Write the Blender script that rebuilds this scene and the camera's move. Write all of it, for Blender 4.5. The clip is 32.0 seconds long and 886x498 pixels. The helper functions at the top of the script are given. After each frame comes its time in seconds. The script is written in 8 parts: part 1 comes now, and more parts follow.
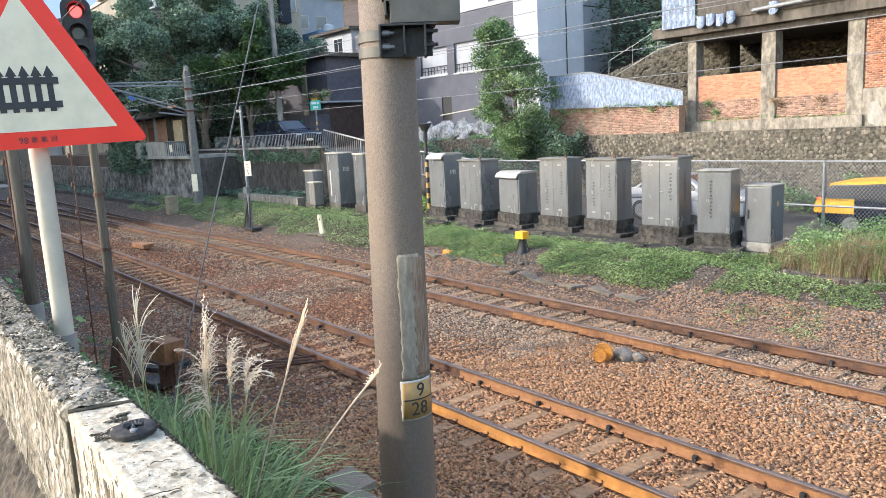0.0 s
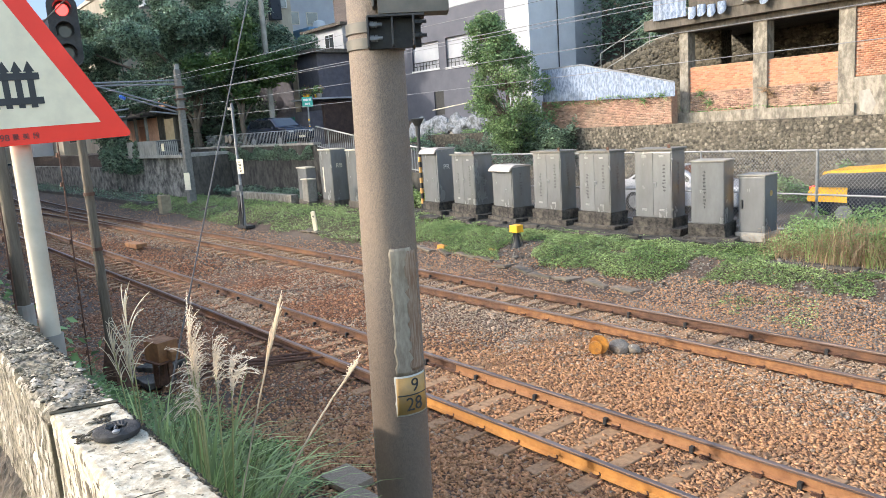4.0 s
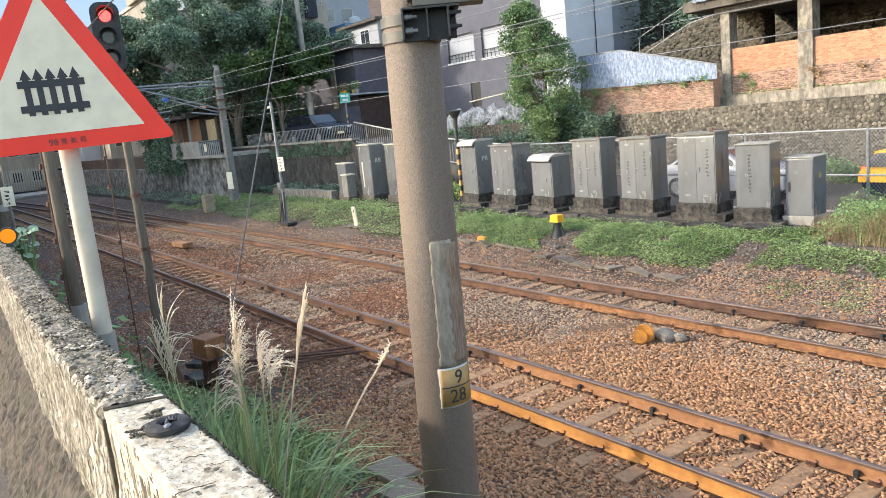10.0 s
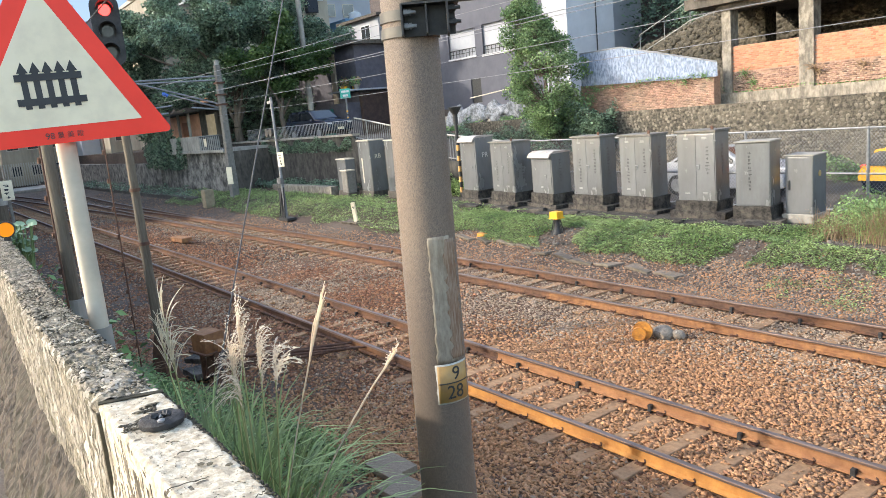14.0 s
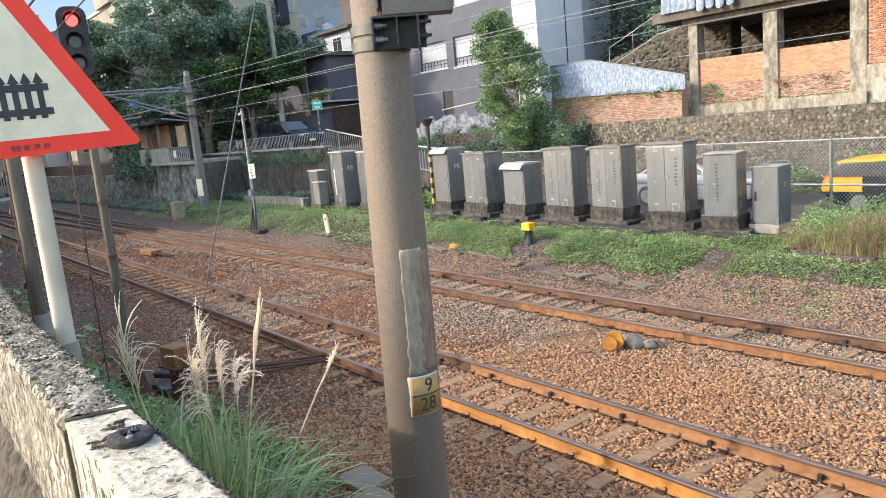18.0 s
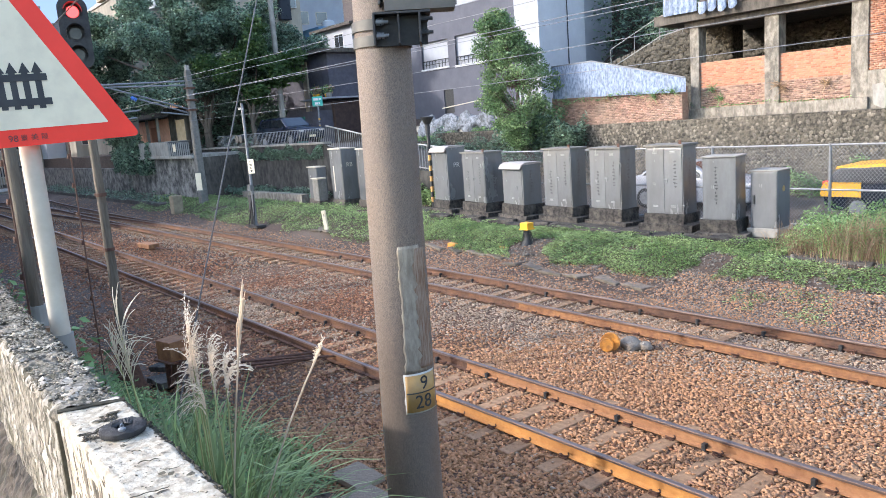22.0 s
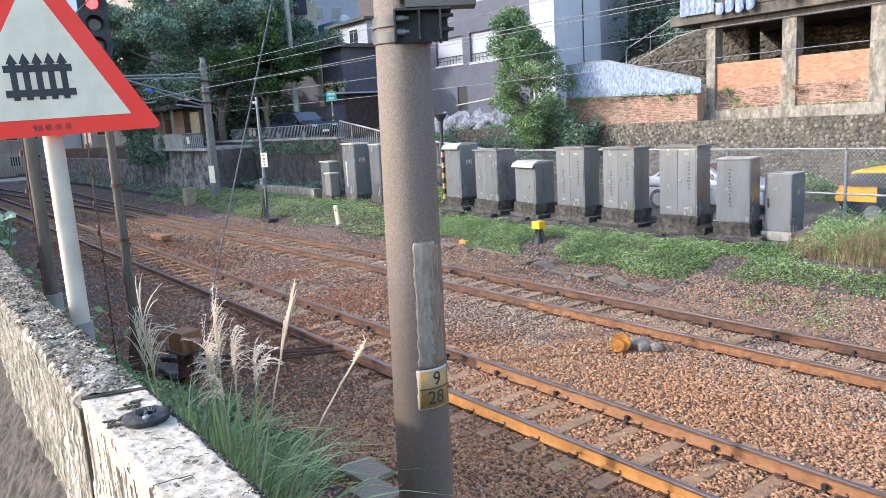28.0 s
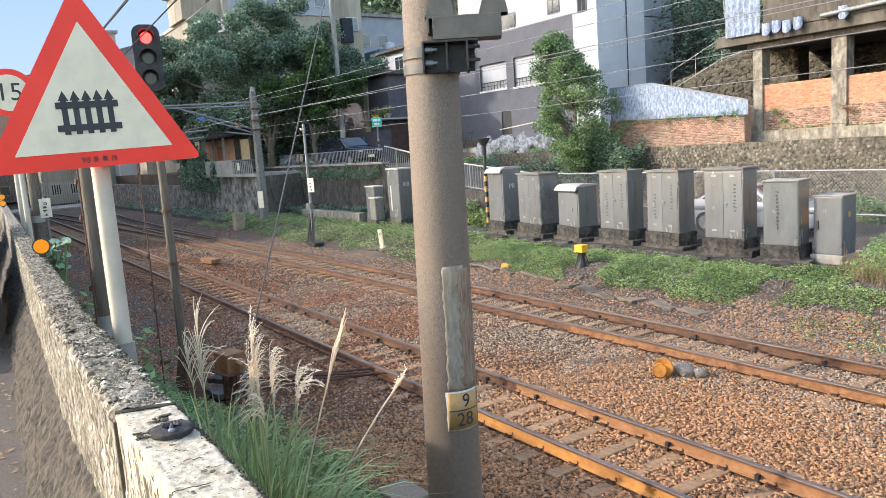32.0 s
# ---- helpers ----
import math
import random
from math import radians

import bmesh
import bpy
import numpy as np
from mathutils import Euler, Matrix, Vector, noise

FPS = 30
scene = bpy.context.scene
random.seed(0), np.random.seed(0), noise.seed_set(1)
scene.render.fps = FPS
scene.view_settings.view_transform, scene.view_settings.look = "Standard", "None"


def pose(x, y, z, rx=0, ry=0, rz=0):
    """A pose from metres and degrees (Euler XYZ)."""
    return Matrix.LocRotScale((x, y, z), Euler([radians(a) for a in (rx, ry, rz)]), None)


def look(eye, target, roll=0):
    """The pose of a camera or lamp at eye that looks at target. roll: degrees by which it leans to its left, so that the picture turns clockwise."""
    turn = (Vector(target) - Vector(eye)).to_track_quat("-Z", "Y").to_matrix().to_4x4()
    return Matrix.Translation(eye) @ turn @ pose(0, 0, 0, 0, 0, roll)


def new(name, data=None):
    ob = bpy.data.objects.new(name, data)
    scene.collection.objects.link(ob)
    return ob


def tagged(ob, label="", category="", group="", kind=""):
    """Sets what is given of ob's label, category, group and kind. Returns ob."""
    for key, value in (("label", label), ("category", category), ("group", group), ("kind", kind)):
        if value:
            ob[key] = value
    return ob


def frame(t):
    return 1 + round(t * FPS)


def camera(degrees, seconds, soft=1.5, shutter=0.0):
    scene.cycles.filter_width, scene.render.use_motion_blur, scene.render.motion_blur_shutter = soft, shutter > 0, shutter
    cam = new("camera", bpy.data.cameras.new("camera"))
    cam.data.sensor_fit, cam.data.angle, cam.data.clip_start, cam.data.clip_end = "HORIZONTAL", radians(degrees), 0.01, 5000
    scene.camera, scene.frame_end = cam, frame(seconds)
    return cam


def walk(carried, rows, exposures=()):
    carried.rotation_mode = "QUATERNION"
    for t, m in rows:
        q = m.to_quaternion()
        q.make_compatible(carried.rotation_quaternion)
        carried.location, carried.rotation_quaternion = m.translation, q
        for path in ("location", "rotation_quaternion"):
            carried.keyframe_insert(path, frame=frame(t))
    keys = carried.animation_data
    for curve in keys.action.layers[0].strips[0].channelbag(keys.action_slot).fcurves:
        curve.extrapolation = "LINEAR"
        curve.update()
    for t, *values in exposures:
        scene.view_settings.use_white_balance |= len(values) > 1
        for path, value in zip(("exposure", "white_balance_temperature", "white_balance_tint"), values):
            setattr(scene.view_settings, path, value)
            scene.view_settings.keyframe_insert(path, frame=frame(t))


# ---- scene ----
cam = camera(62.2, 32.0, soft=0.75)
PATH = [
    (0, (-0.103, -0.049, 3.621), (-1.643, 1.184, 3.295), -3.0),
    (0.5, (-0.11, -0.043, 3.618), (-1.649, 1.193, 3.293), -3.2),
    (1, (-0.095, -0.044, 3.622), (-1.631, 1.194, 3.293), -3.4),
    (1.5, (-0.112, -0.044, 3.616), (-1.645, 1.197, 3.285), -3.4),
    (2, (-0.103, -0.045, 3.62), (-1.634, 1.198, 3.286), -3.4),
    (2.5, (-0.096, -0.044, 3.62), (-1.627, 1.199, 3.287), -3.6),
    (3, (-0.098, -0.036, 3.62), (-1.628, 1.208, 3.284), -3.7),
    (3.5, (-0.125, -0.022, 3.61), (-1.655, 1.222, 3.271), -3.8),
    (5.5, (-0.13, 0.0, 3.597), (-1.695, 1.196, 3.248), -4.9),
    (6, (-0.148, -0.003, 3.594), (-1.748, 1.145, 3.242), -5.4),
    (6.5, (-0.132, 0.016, 3.594), (-1.731, 1.163, 3.236), -5.6),
    (7, (-0.123, 0.024, 3.595), (-1.722, 1.17, 3.235), -5.8),
    (7.5, (-0.119, 0.018, 3.596), (-1.717, 1.164, 3.234), -5.9),
    (8, (-0.122, 0.01, 3.598), (-1.721, 1.157, 3.237), -6.0),
    (8.5, (-0.134, -0.002, 3.598), (-1.732, 1.148, 3.242), -5.9),
    (9, (-0.135, -0.004, 3.598), (-1.732, 1.147, 3.246), -5.8),
    (9.5, (-0.129, -0.006, 3.599), (-1.726, 1.146, 3.248), -5.8),
    (10, (-0.134, -0.007, 3.598), (-1.73, 1.145, 3.247), -5.8),
    (10.5, (-0.135, 0.0, 3.598), (-1.732, 1.151, 3.246), -5.7),
    (11, (-0.127, 0.011, 3.594), (-1.724, 1.161, 3.238), -5.9),
    (11.5, (-0.128, 0.014, 3.594), (-1.725, 1.163, 3.234), -5.9),
    (12, (-0.131, 0.012, 3.594), (-1.727, 1.161, 3.23), -5.8),
    (12.5, (-0.125, 0.013, 3.597), (-1.721, 1.162, 3.231), -5.7),
    (13, (-0.124, 0.007, 3.598), (-1.719, 1.157, 3.233), -5.6),
    (13.5, (-0.125, 0.003, 3.597), (-1.72, 1.154, 3.234), -5.6),
    (14, (-0.132, 0.004, 3.595), (-1.727, 1.155, 3.234), -5.5),
    (14.5, (-0.129, 0.008, 3.593), (-1.723, 1.161, 3.231), -5.5),
    (16.5, (-0.118, -0.01, 3.598), (-1.675, 1.196, 3.249), -5.6),
    (17, (-0.113, -0.012, 3.601), (-1.667, 1.199, 3.258), -5.6),
    (17.5, (-0.117, -0.01, 3.599), (-1.67, 1.203, 3.26), -5.6),
    (18, (-0.118, 0.0, 3.601), (-1.671, 1.215, 3.263), -5.4),
    (18.5, (-0.119, 0.007, 3.595), (-1.672, 1.221, 3.261), -5.3),
    (19, (-0.112, 0.012, 3.593), (-1.665, 1.228, 3.262), -5.3),
    (19.5, (-0.117, 0.013, 3.593), (-1.669, 1.23, 3.262), -5.2),
    (20, (-0.121, 0.011, 3.595), (-1.673, 1.228, 3.262), -5.0),
    (20.5, (-0.117, 0.004, 3.595), (-1.668, 1.222, 3.263), -4.9),
    (21, (-0.121, 0.001, 3.594), (-1.672, 1.219, 3.261), -4.8),
    (21.5, (-0.127, 0.004, 3.594), (-1.677, 1.222, 3.256), -4.6),
    (22, (-0.123, 0.006, 3.595), (-1.672, 1.224, 3.253), -4.4),
    (22.5, (-0.125, 0.005, 3.596), (-1.675, 1.221, 3.252), -4.2),
    (23, (-0.134, 0.003, 3.596), (-1.684, 1.218, 3.249), -4.1),
    (23.5, (-0.135, 0.005, 3.595), (-1.686, 1.218, 3.246), -4.0),
    (24, (-0.132, 0.002, 3.594), (-1.685, 1.213, 3.242), -4.0),
    (24.5, (-0.13, 0.001, 3.595), (-1.684, 1.21, 3.241), -3.9),
    (25, (-0.127, 0.0, 3.593), (-1.682, 1.207, 3.239), -3.9),
    (25.5, (-0.122, 0.004, 3.595), (-1.677, 1.21, 3.24), -3.9),
    (27.5, (-0.133, -0.014, 3.595), (-1.696, 1.184, 3.245), -3.5),
    (28, (-0.134, -0.025, 3.597), (-1.699, 1.17, 3.249), -3.4),
    (28.5, (-0.117, -0.022, 3.59), (-1.676, 1.183, 3.244), -3.4),
    (29, (0.032, 0.02, 3.609), (-1.569, 1.172, 3.279), -3.5),
    (29.5, (0.087, 0.041, 3.612), (-1.589, 1.085, 3.297), -4.0),
    (30, (0.055, 0.032, 3.612), (-1.621, 1.079, 3.306), -4.4),
    (30.5, (0.02, 0.014, 3.609), (-1.63, 1.103, 3.303), -4.3),
    (31, (0.002, -0.001, 3.612), (-1.644, 1.095, 3.314), -4.1),
    (31.5, (-0.006, 0.005, 3.609), (-1.651, 1.105, 3.322), -4.0),
    (32, (0.0, 0.0, 3.609), (-1.645, 1.104, 3.332), -4.0),
]
# the camera's own exposure and white balance: seconds, stops, kelvin, tint
EXPOSURES = [(0, 1.33, 6850, 10), (6, 1.33, 7250, 10), (18, 1.33, 7250, 10), (20, 1.33, 7150, 11), (22, 1.33, 6400, 13), (24, 1.33, 6300, 13), (29, 1.32, 6350, 14), (30, 1.31, 6750, 13), (32, 1.31, 7150, 11)]
walk(cam, [(t, look(eye, target, roll)) for t, eye, target, roll in PATH], exposures=EXPOSURES)

# ---- light ----
SUN = Vector((-0.50, -0.72, 0.46)).normalized()
world = bpy.data.worlds.new("sky")
scene.world = world
world.use_nodes = True
wn = world.node_tree
sky = wn.nodes.new("ShaderNodeTexSky")
sky.sky_type, sky.sun_disc = "NISHITA", False
sky.sun_elevation = math.asin(SUN.z)
sky.sun_rotation = math.atan2(SUN.x, SUN.y)
sky.air_density, sky.dust_density, sky.ozone_density = 1.0, 1.2, 1.0
wn.links.new(sky.outputs[0], wn.nodes["Background"].inputs[0])
wn.nodes["Background"].inputs[1].default_value = 0.29
sun = new("sun", bpy.data.lights.new("sun", "SUN"))
sun.data.energy, sun.data.angle, sun.data.color = 2.0, radians(0.6), (1.0, 0.985, 0.955)
sun.matrix_world = look(SUN * 50, (0, 0, 0))


# ---- materials ----
def M(name, c1, c2, scale=6.0, rough=0.85, metal=0.0, bump=0.3, stain=None, stain_scale=0.8, amount=0.5, coords="Object",
      stretch=(1, 1, 1), vary=0.0, island=0.0, bump_scale=None, spec=0.4, detail=6.0, deep=0.02, band=0.15):
    """Two colours in a fine grain, a third in broad stains, and fine relief."""
    m = bpy.data.materials.new(name)
    m.use_nodes = True
    nt = m.node_tree
    N, L = nt.nodes.new, nt.links.new
    b = nt.nodes["Principled BSDF"]
    tc, mp = N("ShaderNodeTexCoord"), N("ShaderNodeMapping")
    mp.inputs["Scale"].default_value = stretch
    L(tc.outputs[coords], mp.inputs[0])
    def tex(s, d=detail):
        n = N("ShaderNodeTexNoise")
        n.inputs["Scale"].default_value, n.inputs["Detail"].default_value, n.inputs["Roughness"].default_value = s, d, 0.65
        L(mp.outputs[0], n.inputs["Vector"])
        return n
    def mix(fac, a, c, lo=None, hi=None):
        if lo is not None:
            r = N("ShaderNodeMapRange")
            r.inputs[1].default_value, r.inputs[2].default_value = lo, hi
            L(fac, r.inputs[0])
            fac = r.outputs[0]
        x = N("ShaderNodeMix")
        x.data_type = "RGBA"
        L(fac, x.inputs[0])
        for v, i in ((a, 6), (c, 7)):
            if isinstance(v, tuple):
                x.inputs[i].default_value = (*v, 1)
            else:
                L(v, x.inputs[i])
        return x.outputs[2]
    fine = tex(scale)
    col = mix(fine.outputs[0], c1, c2, 0.5 - band, 0.5 + band)
    if stain:
        broad = tex(stain_scale, 5)
        r = N("ShaderNodeMapRange")
        r.inputs[1].default_value, r.inputs[2].default_value, r.inputs[4].default_value = 0.48, 0.68, amount
        L(broad.outputs[0], r.inputs[0])
        col = mix(r.outputs[0], col, stain)
    for src, k in ((("Random", "ShaderNodeObjectInfo"), vary), (("Random Per Island", "ShaderNodeNewGeometry"), island)):
        if k:
            oi, hs, r = N(src[1]), N("ShaderNodeHueSaturation"), N("ShaderNodeMapRange")
            r.inputs[3].default_value, r.inputs[4].default_value = 1 - k, 1 + k
            L(oi.outputs[src[0]], r.inputs[0])
            L(r.outputs[0], hs.inputs["Value"])
            L(col, hs.inputs["Color"])
            col = hs.outputs[0]
    L(col, b.inputs["Base Color"])
    b.inputs["Metallic"].default_value = metal
    b.inputs["Specular IOR Level"].default_value = spec
    rr = N("ShaderNodeMapRange")
    rr.inputs[3].default_value, rr.inputs[4].default_value = max(0.04, rough - 0.12), min(1, rough + 0.12)
    L(fine.outputs[0], rr.inputs[0])
    L(rr.outputs[0], b.inputs["Roughness"])
    if bump:
        bn = N("ShaderNodeBump")
        bn.inputs["Strength"].default_value, bn.inputs["Distance"].default_value = bump, deep
        L(tex(bump_scale or scale * 2).outputs[0], bn.inputs["Height"])
        L(bn.outputs[0], b.inputs["Normal"])
    return m


def glow(name, c, strength):
    m = M(name, c, c, bump=0)
    b = m.node_tree.nodes["Principled BSDF"]
    b.inputs["Emission Color"].default_value, b.inputs["Emission Strength"].default_value = (*c, 1), strength
    return m


def leafy(name, c1, c2, vary=0.35, rough=0.55):
    m = M(name, c1, c2, 0.9, rough, bump=0, island=vary, spec=0.35)
    b = m.node_tree.nodes["Principled BSDF"]
    nt = m.node_tree
    tr, mx = nt.nodes.new("ShaderNodeBsdfTranslucent"), nt.nodes.new("ShaderNodeMixShader")
    mx.inputs[0].default_value = 0.3
    nt.links.new(b.inputs["Base Color"].links[0].from_socket, tr.inputs[0])
    nt.links.new(b.outputs[0], mx.inputs[1])
    nt.links.new(tr.outputs[0], mx.inputs[2])
    nt.links.new(mx.outputs[0], nt.nodes["Material Output"].inputs[0])
    return m


BALLAST = M("ballast_soil", (0.10, 0.064, 0.044), (0.036, 0.024, 0.017), 14, 0.95, bump=0.8, stain=(0.13, 0.10, 0.072), stain_scale=0.35)
STONE = M("ballast_stone", (0.455, 0.25, 0.132), (0.335, 0.17, 0.086), 30, 0.95, bump=0.5, stain=(0.42, 0.26, 0.155), stain_scale=0.5, island=0.24, spec=0.15)
STONE_RED = M("ballast_red", (0.33, 0.16, 0.092), (0.185, 0.087, 0.051), 30, 0.95, bump=0.5, stain=(0.27, 0.18, 0.125), stain_scale=0.4, island=0.42, spec=0.15)
STONE_GREY = M("ballast_grey", (0.385, 0.288, 0.205), (0.265, 0.196, 0.14), 30, 0.95, bump=0.5, stain=(0.36, 0.23, 0.14), stain_scale=0.6, island=0.28, spec=0.15)
BED = M("stony_bed", (0.17, 0.092, 0.052), (0.075, 0.04, 0.024), 26, 0.95, bump=1.0, stain=(0.15, 0.10, 0.068), stain_scale=0.6, deep=0.03, band=0.1)
STONE_DIM = M("verge_ballast", (0.215, 0.193, 0.17), (0.125, 0.112, 0.098), 30, 0.95, bump=0.5, stain=(0.19, 0.155, 0.125), stain_scale=0.6, island=0.28, spec=0.15)
RUST = M("rusty_rail", (0.50, 0.235, 0.062), (0.40, 0.175, 0.045), 9, 0.7, bump=0.25, stain=(0.30, 0.125, 0.042), stain_scale=1.2, amount=0.55)
RUST_TAN = M("tan_rail_rust", (0.36, 0.175, 0.075), (0.25, 0.115, 0.05), 9, 0.7, bump=0.25, stain=(0.20, 0.085, 0.04), stain_scale=1.2, amount=0.55)
# Brown rust of the rear rail; elsewhere its darkness is painted shade.
RUST_BROWN_SHADE = M("brown_shade_rail_rust", (0.128, 0.062, 0.035), (0.066, 0.033, 0.02), 7, 0.7, bump=0.3, stain=(0.26, 0.115, 0.045), stain_scale=0.8, amount=0.6)
RUST_MID = M("mid_rail_rust", (0.29, 0.135, 0.052), (0.165, 0.072, 0.032), 8, 0.72, bump=0.3, stain=(0.16, 0.07, 0.035), stain_scale=1.0, amount=0.6)
RUST_DARK = M("dark_rust", (0.13, 0.06, 0.035), (0.06, 0.03, 0.02), 20, 0.8, bump=0.4)
RAILTOP = M("worn_rail_head", (0.20, 0.145, 0.12), (0.11, 0.075, 0.06), 4, 0.36, metal=0.5, bump=0.05, stretch=(0.2, 3, 3))
SLEEPER = M("sleeper_concrete", (0.34, 0.20, 0.105), (0.21, 0.115, 0.06), 14, 0.9, bump=0.3, vary=0.15)
WALLPAINT = M("old_white_wall", (0.41, 0.37, 0.305), (0.235, 0.207, 0.165), 40, 0.9, bump=0.5, stain=(0.13, 0.107, 0.078), stain_scale=16.0, amount=0.75, stretch=(1, 1, 0.5), bump_scale=80, deep=0.008, band=0.1, island=0.2)
ROUGHWALL = M("rough_stained_wall", (0.30, 0.25, 0.188), (0.075, 0.06, 0.043), 30, 0.95, bump=0.6, stain=(0.05, 0.042, 0.03), stain_scale=11.0, amount=0.75, stretch=(1, 1, 0.45), bump_scale=80, deep=0.008, band=0.09, detail=8.0)
WALLTOP = M("peeling_wall_top", (0.53, 0.475, 0.37), (0.33, 0.28, 0.205), 46, 0.85, bump=0.5, stain=(0.20, 0.16, 0.11), stain_scale=30, amount=0.6, bump_scale=90, deep=0.008, island=0.15, band=0.09)
MOSSY = M("mossy_coping", (0.06, 0.05, 0.034), (0.29, 0.25, 0.19), 42, 0.95, bump=0.6, stain=(0.075, 0.068, 0.033), stain_scale=7, amount=0.6, bump_scale=90, deep=0.01, band=0.09, detail=8.0, stretch=(1, 1, 0.5))
ASPHALT = M("asphalt", (0.135, 0.112, 0.09), (0.065, 0.053, 0.043), 70, 0.9, bump=0.6, stain=(0.125, 0.105, 0.086), stain_scale=1.1, bump_scale=90)
CONC = M("grey_concrete", (0.33, 0.31, 0.27), (0.22, 0.205, 0.18), 4, 0.9, bump=0.35, stain=(0.11, 0.10, 0.085), stain_scale=0.9, amount=0.7, stretch=(1, 1, 0.5))
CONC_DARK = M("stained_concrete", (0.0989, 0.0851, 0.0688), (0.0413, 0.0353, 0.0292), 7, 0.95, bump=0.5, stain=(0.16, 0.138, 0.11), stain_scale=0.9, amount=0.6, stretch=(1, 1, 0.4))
CONC_WARM = M("warm_concrete", (0.28, 0.248, 0.20), (0.15, 0.132, 0.105), 7, 0.9, bump=0.15, stain=(0.055, 0.048, 0.038), stain_scale=2.6, amount=0.7, stretch=(1, 1, 0.5), band=0.1)
POLEC = M("pole_concrete", (0.215, 0.158, 0.115), (0.10, 0.073, 0.053), 230, 0.55, bump=0.4, stain=(0.09, 0.067, 0.052), stain_scale=95, amount=0.6, band=0.12, bump_scale=190, stretch=(1, 1, 0.55), spec=0.5)
CABGREY = M("cabinet_grey_paint", (0.15, 0.153, 0.152), (0.122, 0.124, 0.124), 2.5, 0.25, spec=0.95, bump=0.06, stain=(0.10, 0.093, 0.08), stain_scale=1.5, amount=0.5, stretch=(1, 1, 0.4), vary=0.08)
STEEL = M("galvanised_steel", (0.23, 0.235, 0.24), (0.15, 0.155, 0.16), 12, 0.55, metal=0.3, bump=0.1)
BLACK = M("black_iron", (0.035, 0.034, 0.032), (0.02, 0.02, 0.02), 20, 0.6, bump=0.2)
SIGNRED = M("sign_red", (0.90, 0.036, 0.016), (0.80, 0.031, 0.014), 3, 0.45, bump=0.03)
SIGNWHITE = M("sign_white", (0.735, 0.645, 0.465), (0.66, 0.57, 0.40), 5, 0.5, bump=0.05, stain=(0.55, 0.48, 0.37), stain_scale=5, amount=0.4)
POSTWHITE = M("post_grey_white", (0.52, 0.46, 0.36), (0.40, 0.35, 0.27), 3, 0.6, bump=0.1, stain=(0.33, 0.29, 0.22), stain_scale=2, amount=0.5)
WOODPOST = M("weathered_timber", (0.155, 0.125, 0.09), (0.085, 0.065, 0.045), 6, 0.9, bump=0.5, stretch=(4, 4, 0.4))
BRICKM = M("red_brick", (0.43, 0.178, 0.098), (0.26, 0.10, 0.058), 3, 0.9, bump=0.4, stain=(0.30, 0.18, 0.125), stain_scale=1.1, amount=0.6, vary=0.3, island=0.3)
MORTAR = M("brick_mortar", (0.36, 0.24, 0.17), (0.24, 0.155, 0.11), 8, 0.95, bump=0.4)
BLUEWASH = M("blue_white_sheet", (0.265, 0.315, 0.41), (0.115, 0.155, 0.22), 11, 0.75, bump=0.1, stain=(0.14, 0.16, 0.185), stain_scale=3.0, amount=0.7, stretch=(1, 1, 0.45), band=0.09)
GREYWALL = M("dark_grey_render", (0.093, 0.094, 0.112), (0.076, 0.077, 0.092), 1.2, 0.8, bump=0.08)
LIGHTGREY = M("light_grey_render", (0.34, 0.345, 0.36), (0.30, 0.305, 0.32), 1.2, 0.8, bump=0.06)
WHITEWALL = M("white_render", (0.50, 0.50, 0.495), (0.45, 0.45, 0.445), 1.2, 0.8, bump=0.06)
BEIGE = M("beige_tile_wall", (0.38, 0.33, 0.25), (0.29, 0.25, 0.19), 1.5, 0.85, bump=0.2, stain=(0.16, 0.13, 0.10), stain_scale=0.5, amount=0.7, stretch=(1, 1, 0.25))
ORANGEWALL = M("salmon_plaster", (0.74, 0.40, 0.26), (0.62, 0.32, 0.20), 2, 0.85, bump=0.15, stain=(0.35, 0.17, 0.10), stain_scale=1.2)
CARGLASS = M("tinted_car_glass", (0.008, 0.010, 0.012), (0.012, 0.014, 0.016), 1, 0.25, bump=0, spec=0.10)
RAMPWALL = M("black_stained_wall", (0.065, 0.06, 0.052), (0.018, 0.017, 0.015), 4, 0.95, bump=0.1, stain=(0.11, 0.10, 0.085), stain_scale=0.8, amount=0.5, stretch=(1, 1, 0.6), band=0.12, detail=9.0)
GLASS = M("dark_window_glass", (0.02, 0.025, 0.03), (0.03, 0.035, 0.04), 1, 0.08, bump=0, spec=0.8)
COBBLE = M("river_cobble", (0.135, 0.117, 0.09), (0.055, 0.048, 0.037), 9, 0.9, bump=0.5, vary=0.3, island=0.6)
COBMORTAR = M("cobble_mortar", (0.115, 0.10, 0.076), (0.026, 0.023, 0.017), 9, 0.95, bump=0.8, stain=(0.17, 0.148, 0.11), stain_scale=0.6, amount=0.75, band=0.1)
LEAF_DARK = leafy("dark_foliage", (0.07, 0.122, 0.085), (0.21, 0.29, 0.19), 0.7, 0.34)
LEAF_MID = leafy("mid_foliage", (0.096, 0.18, 0.066), (0.24, 0.36, 0.144), 0.55)
LEAF_LOW = leafy("ground_foliage", (0.12, 0.195, 0.06), (0.29, 0.37, 0.15), 0.65)
PLINTH = M("near_black_concrete", (0.055, 0.048, 0.039), (0.010, 0.009, 0.008), 9, 0.9, bump=0.9, stain=(0.17, 0.145, 0.115), stain_scale=3.0, amount=0.55, band=0.12)
MASTC = M("mast_concrete", (0.20, 0.185, 0.16), (0.13, 0.12, 0.105), 8, 0.9, bump=0.3, stain=(0.09, 0.083, 0.073), stain_scale=1.2)
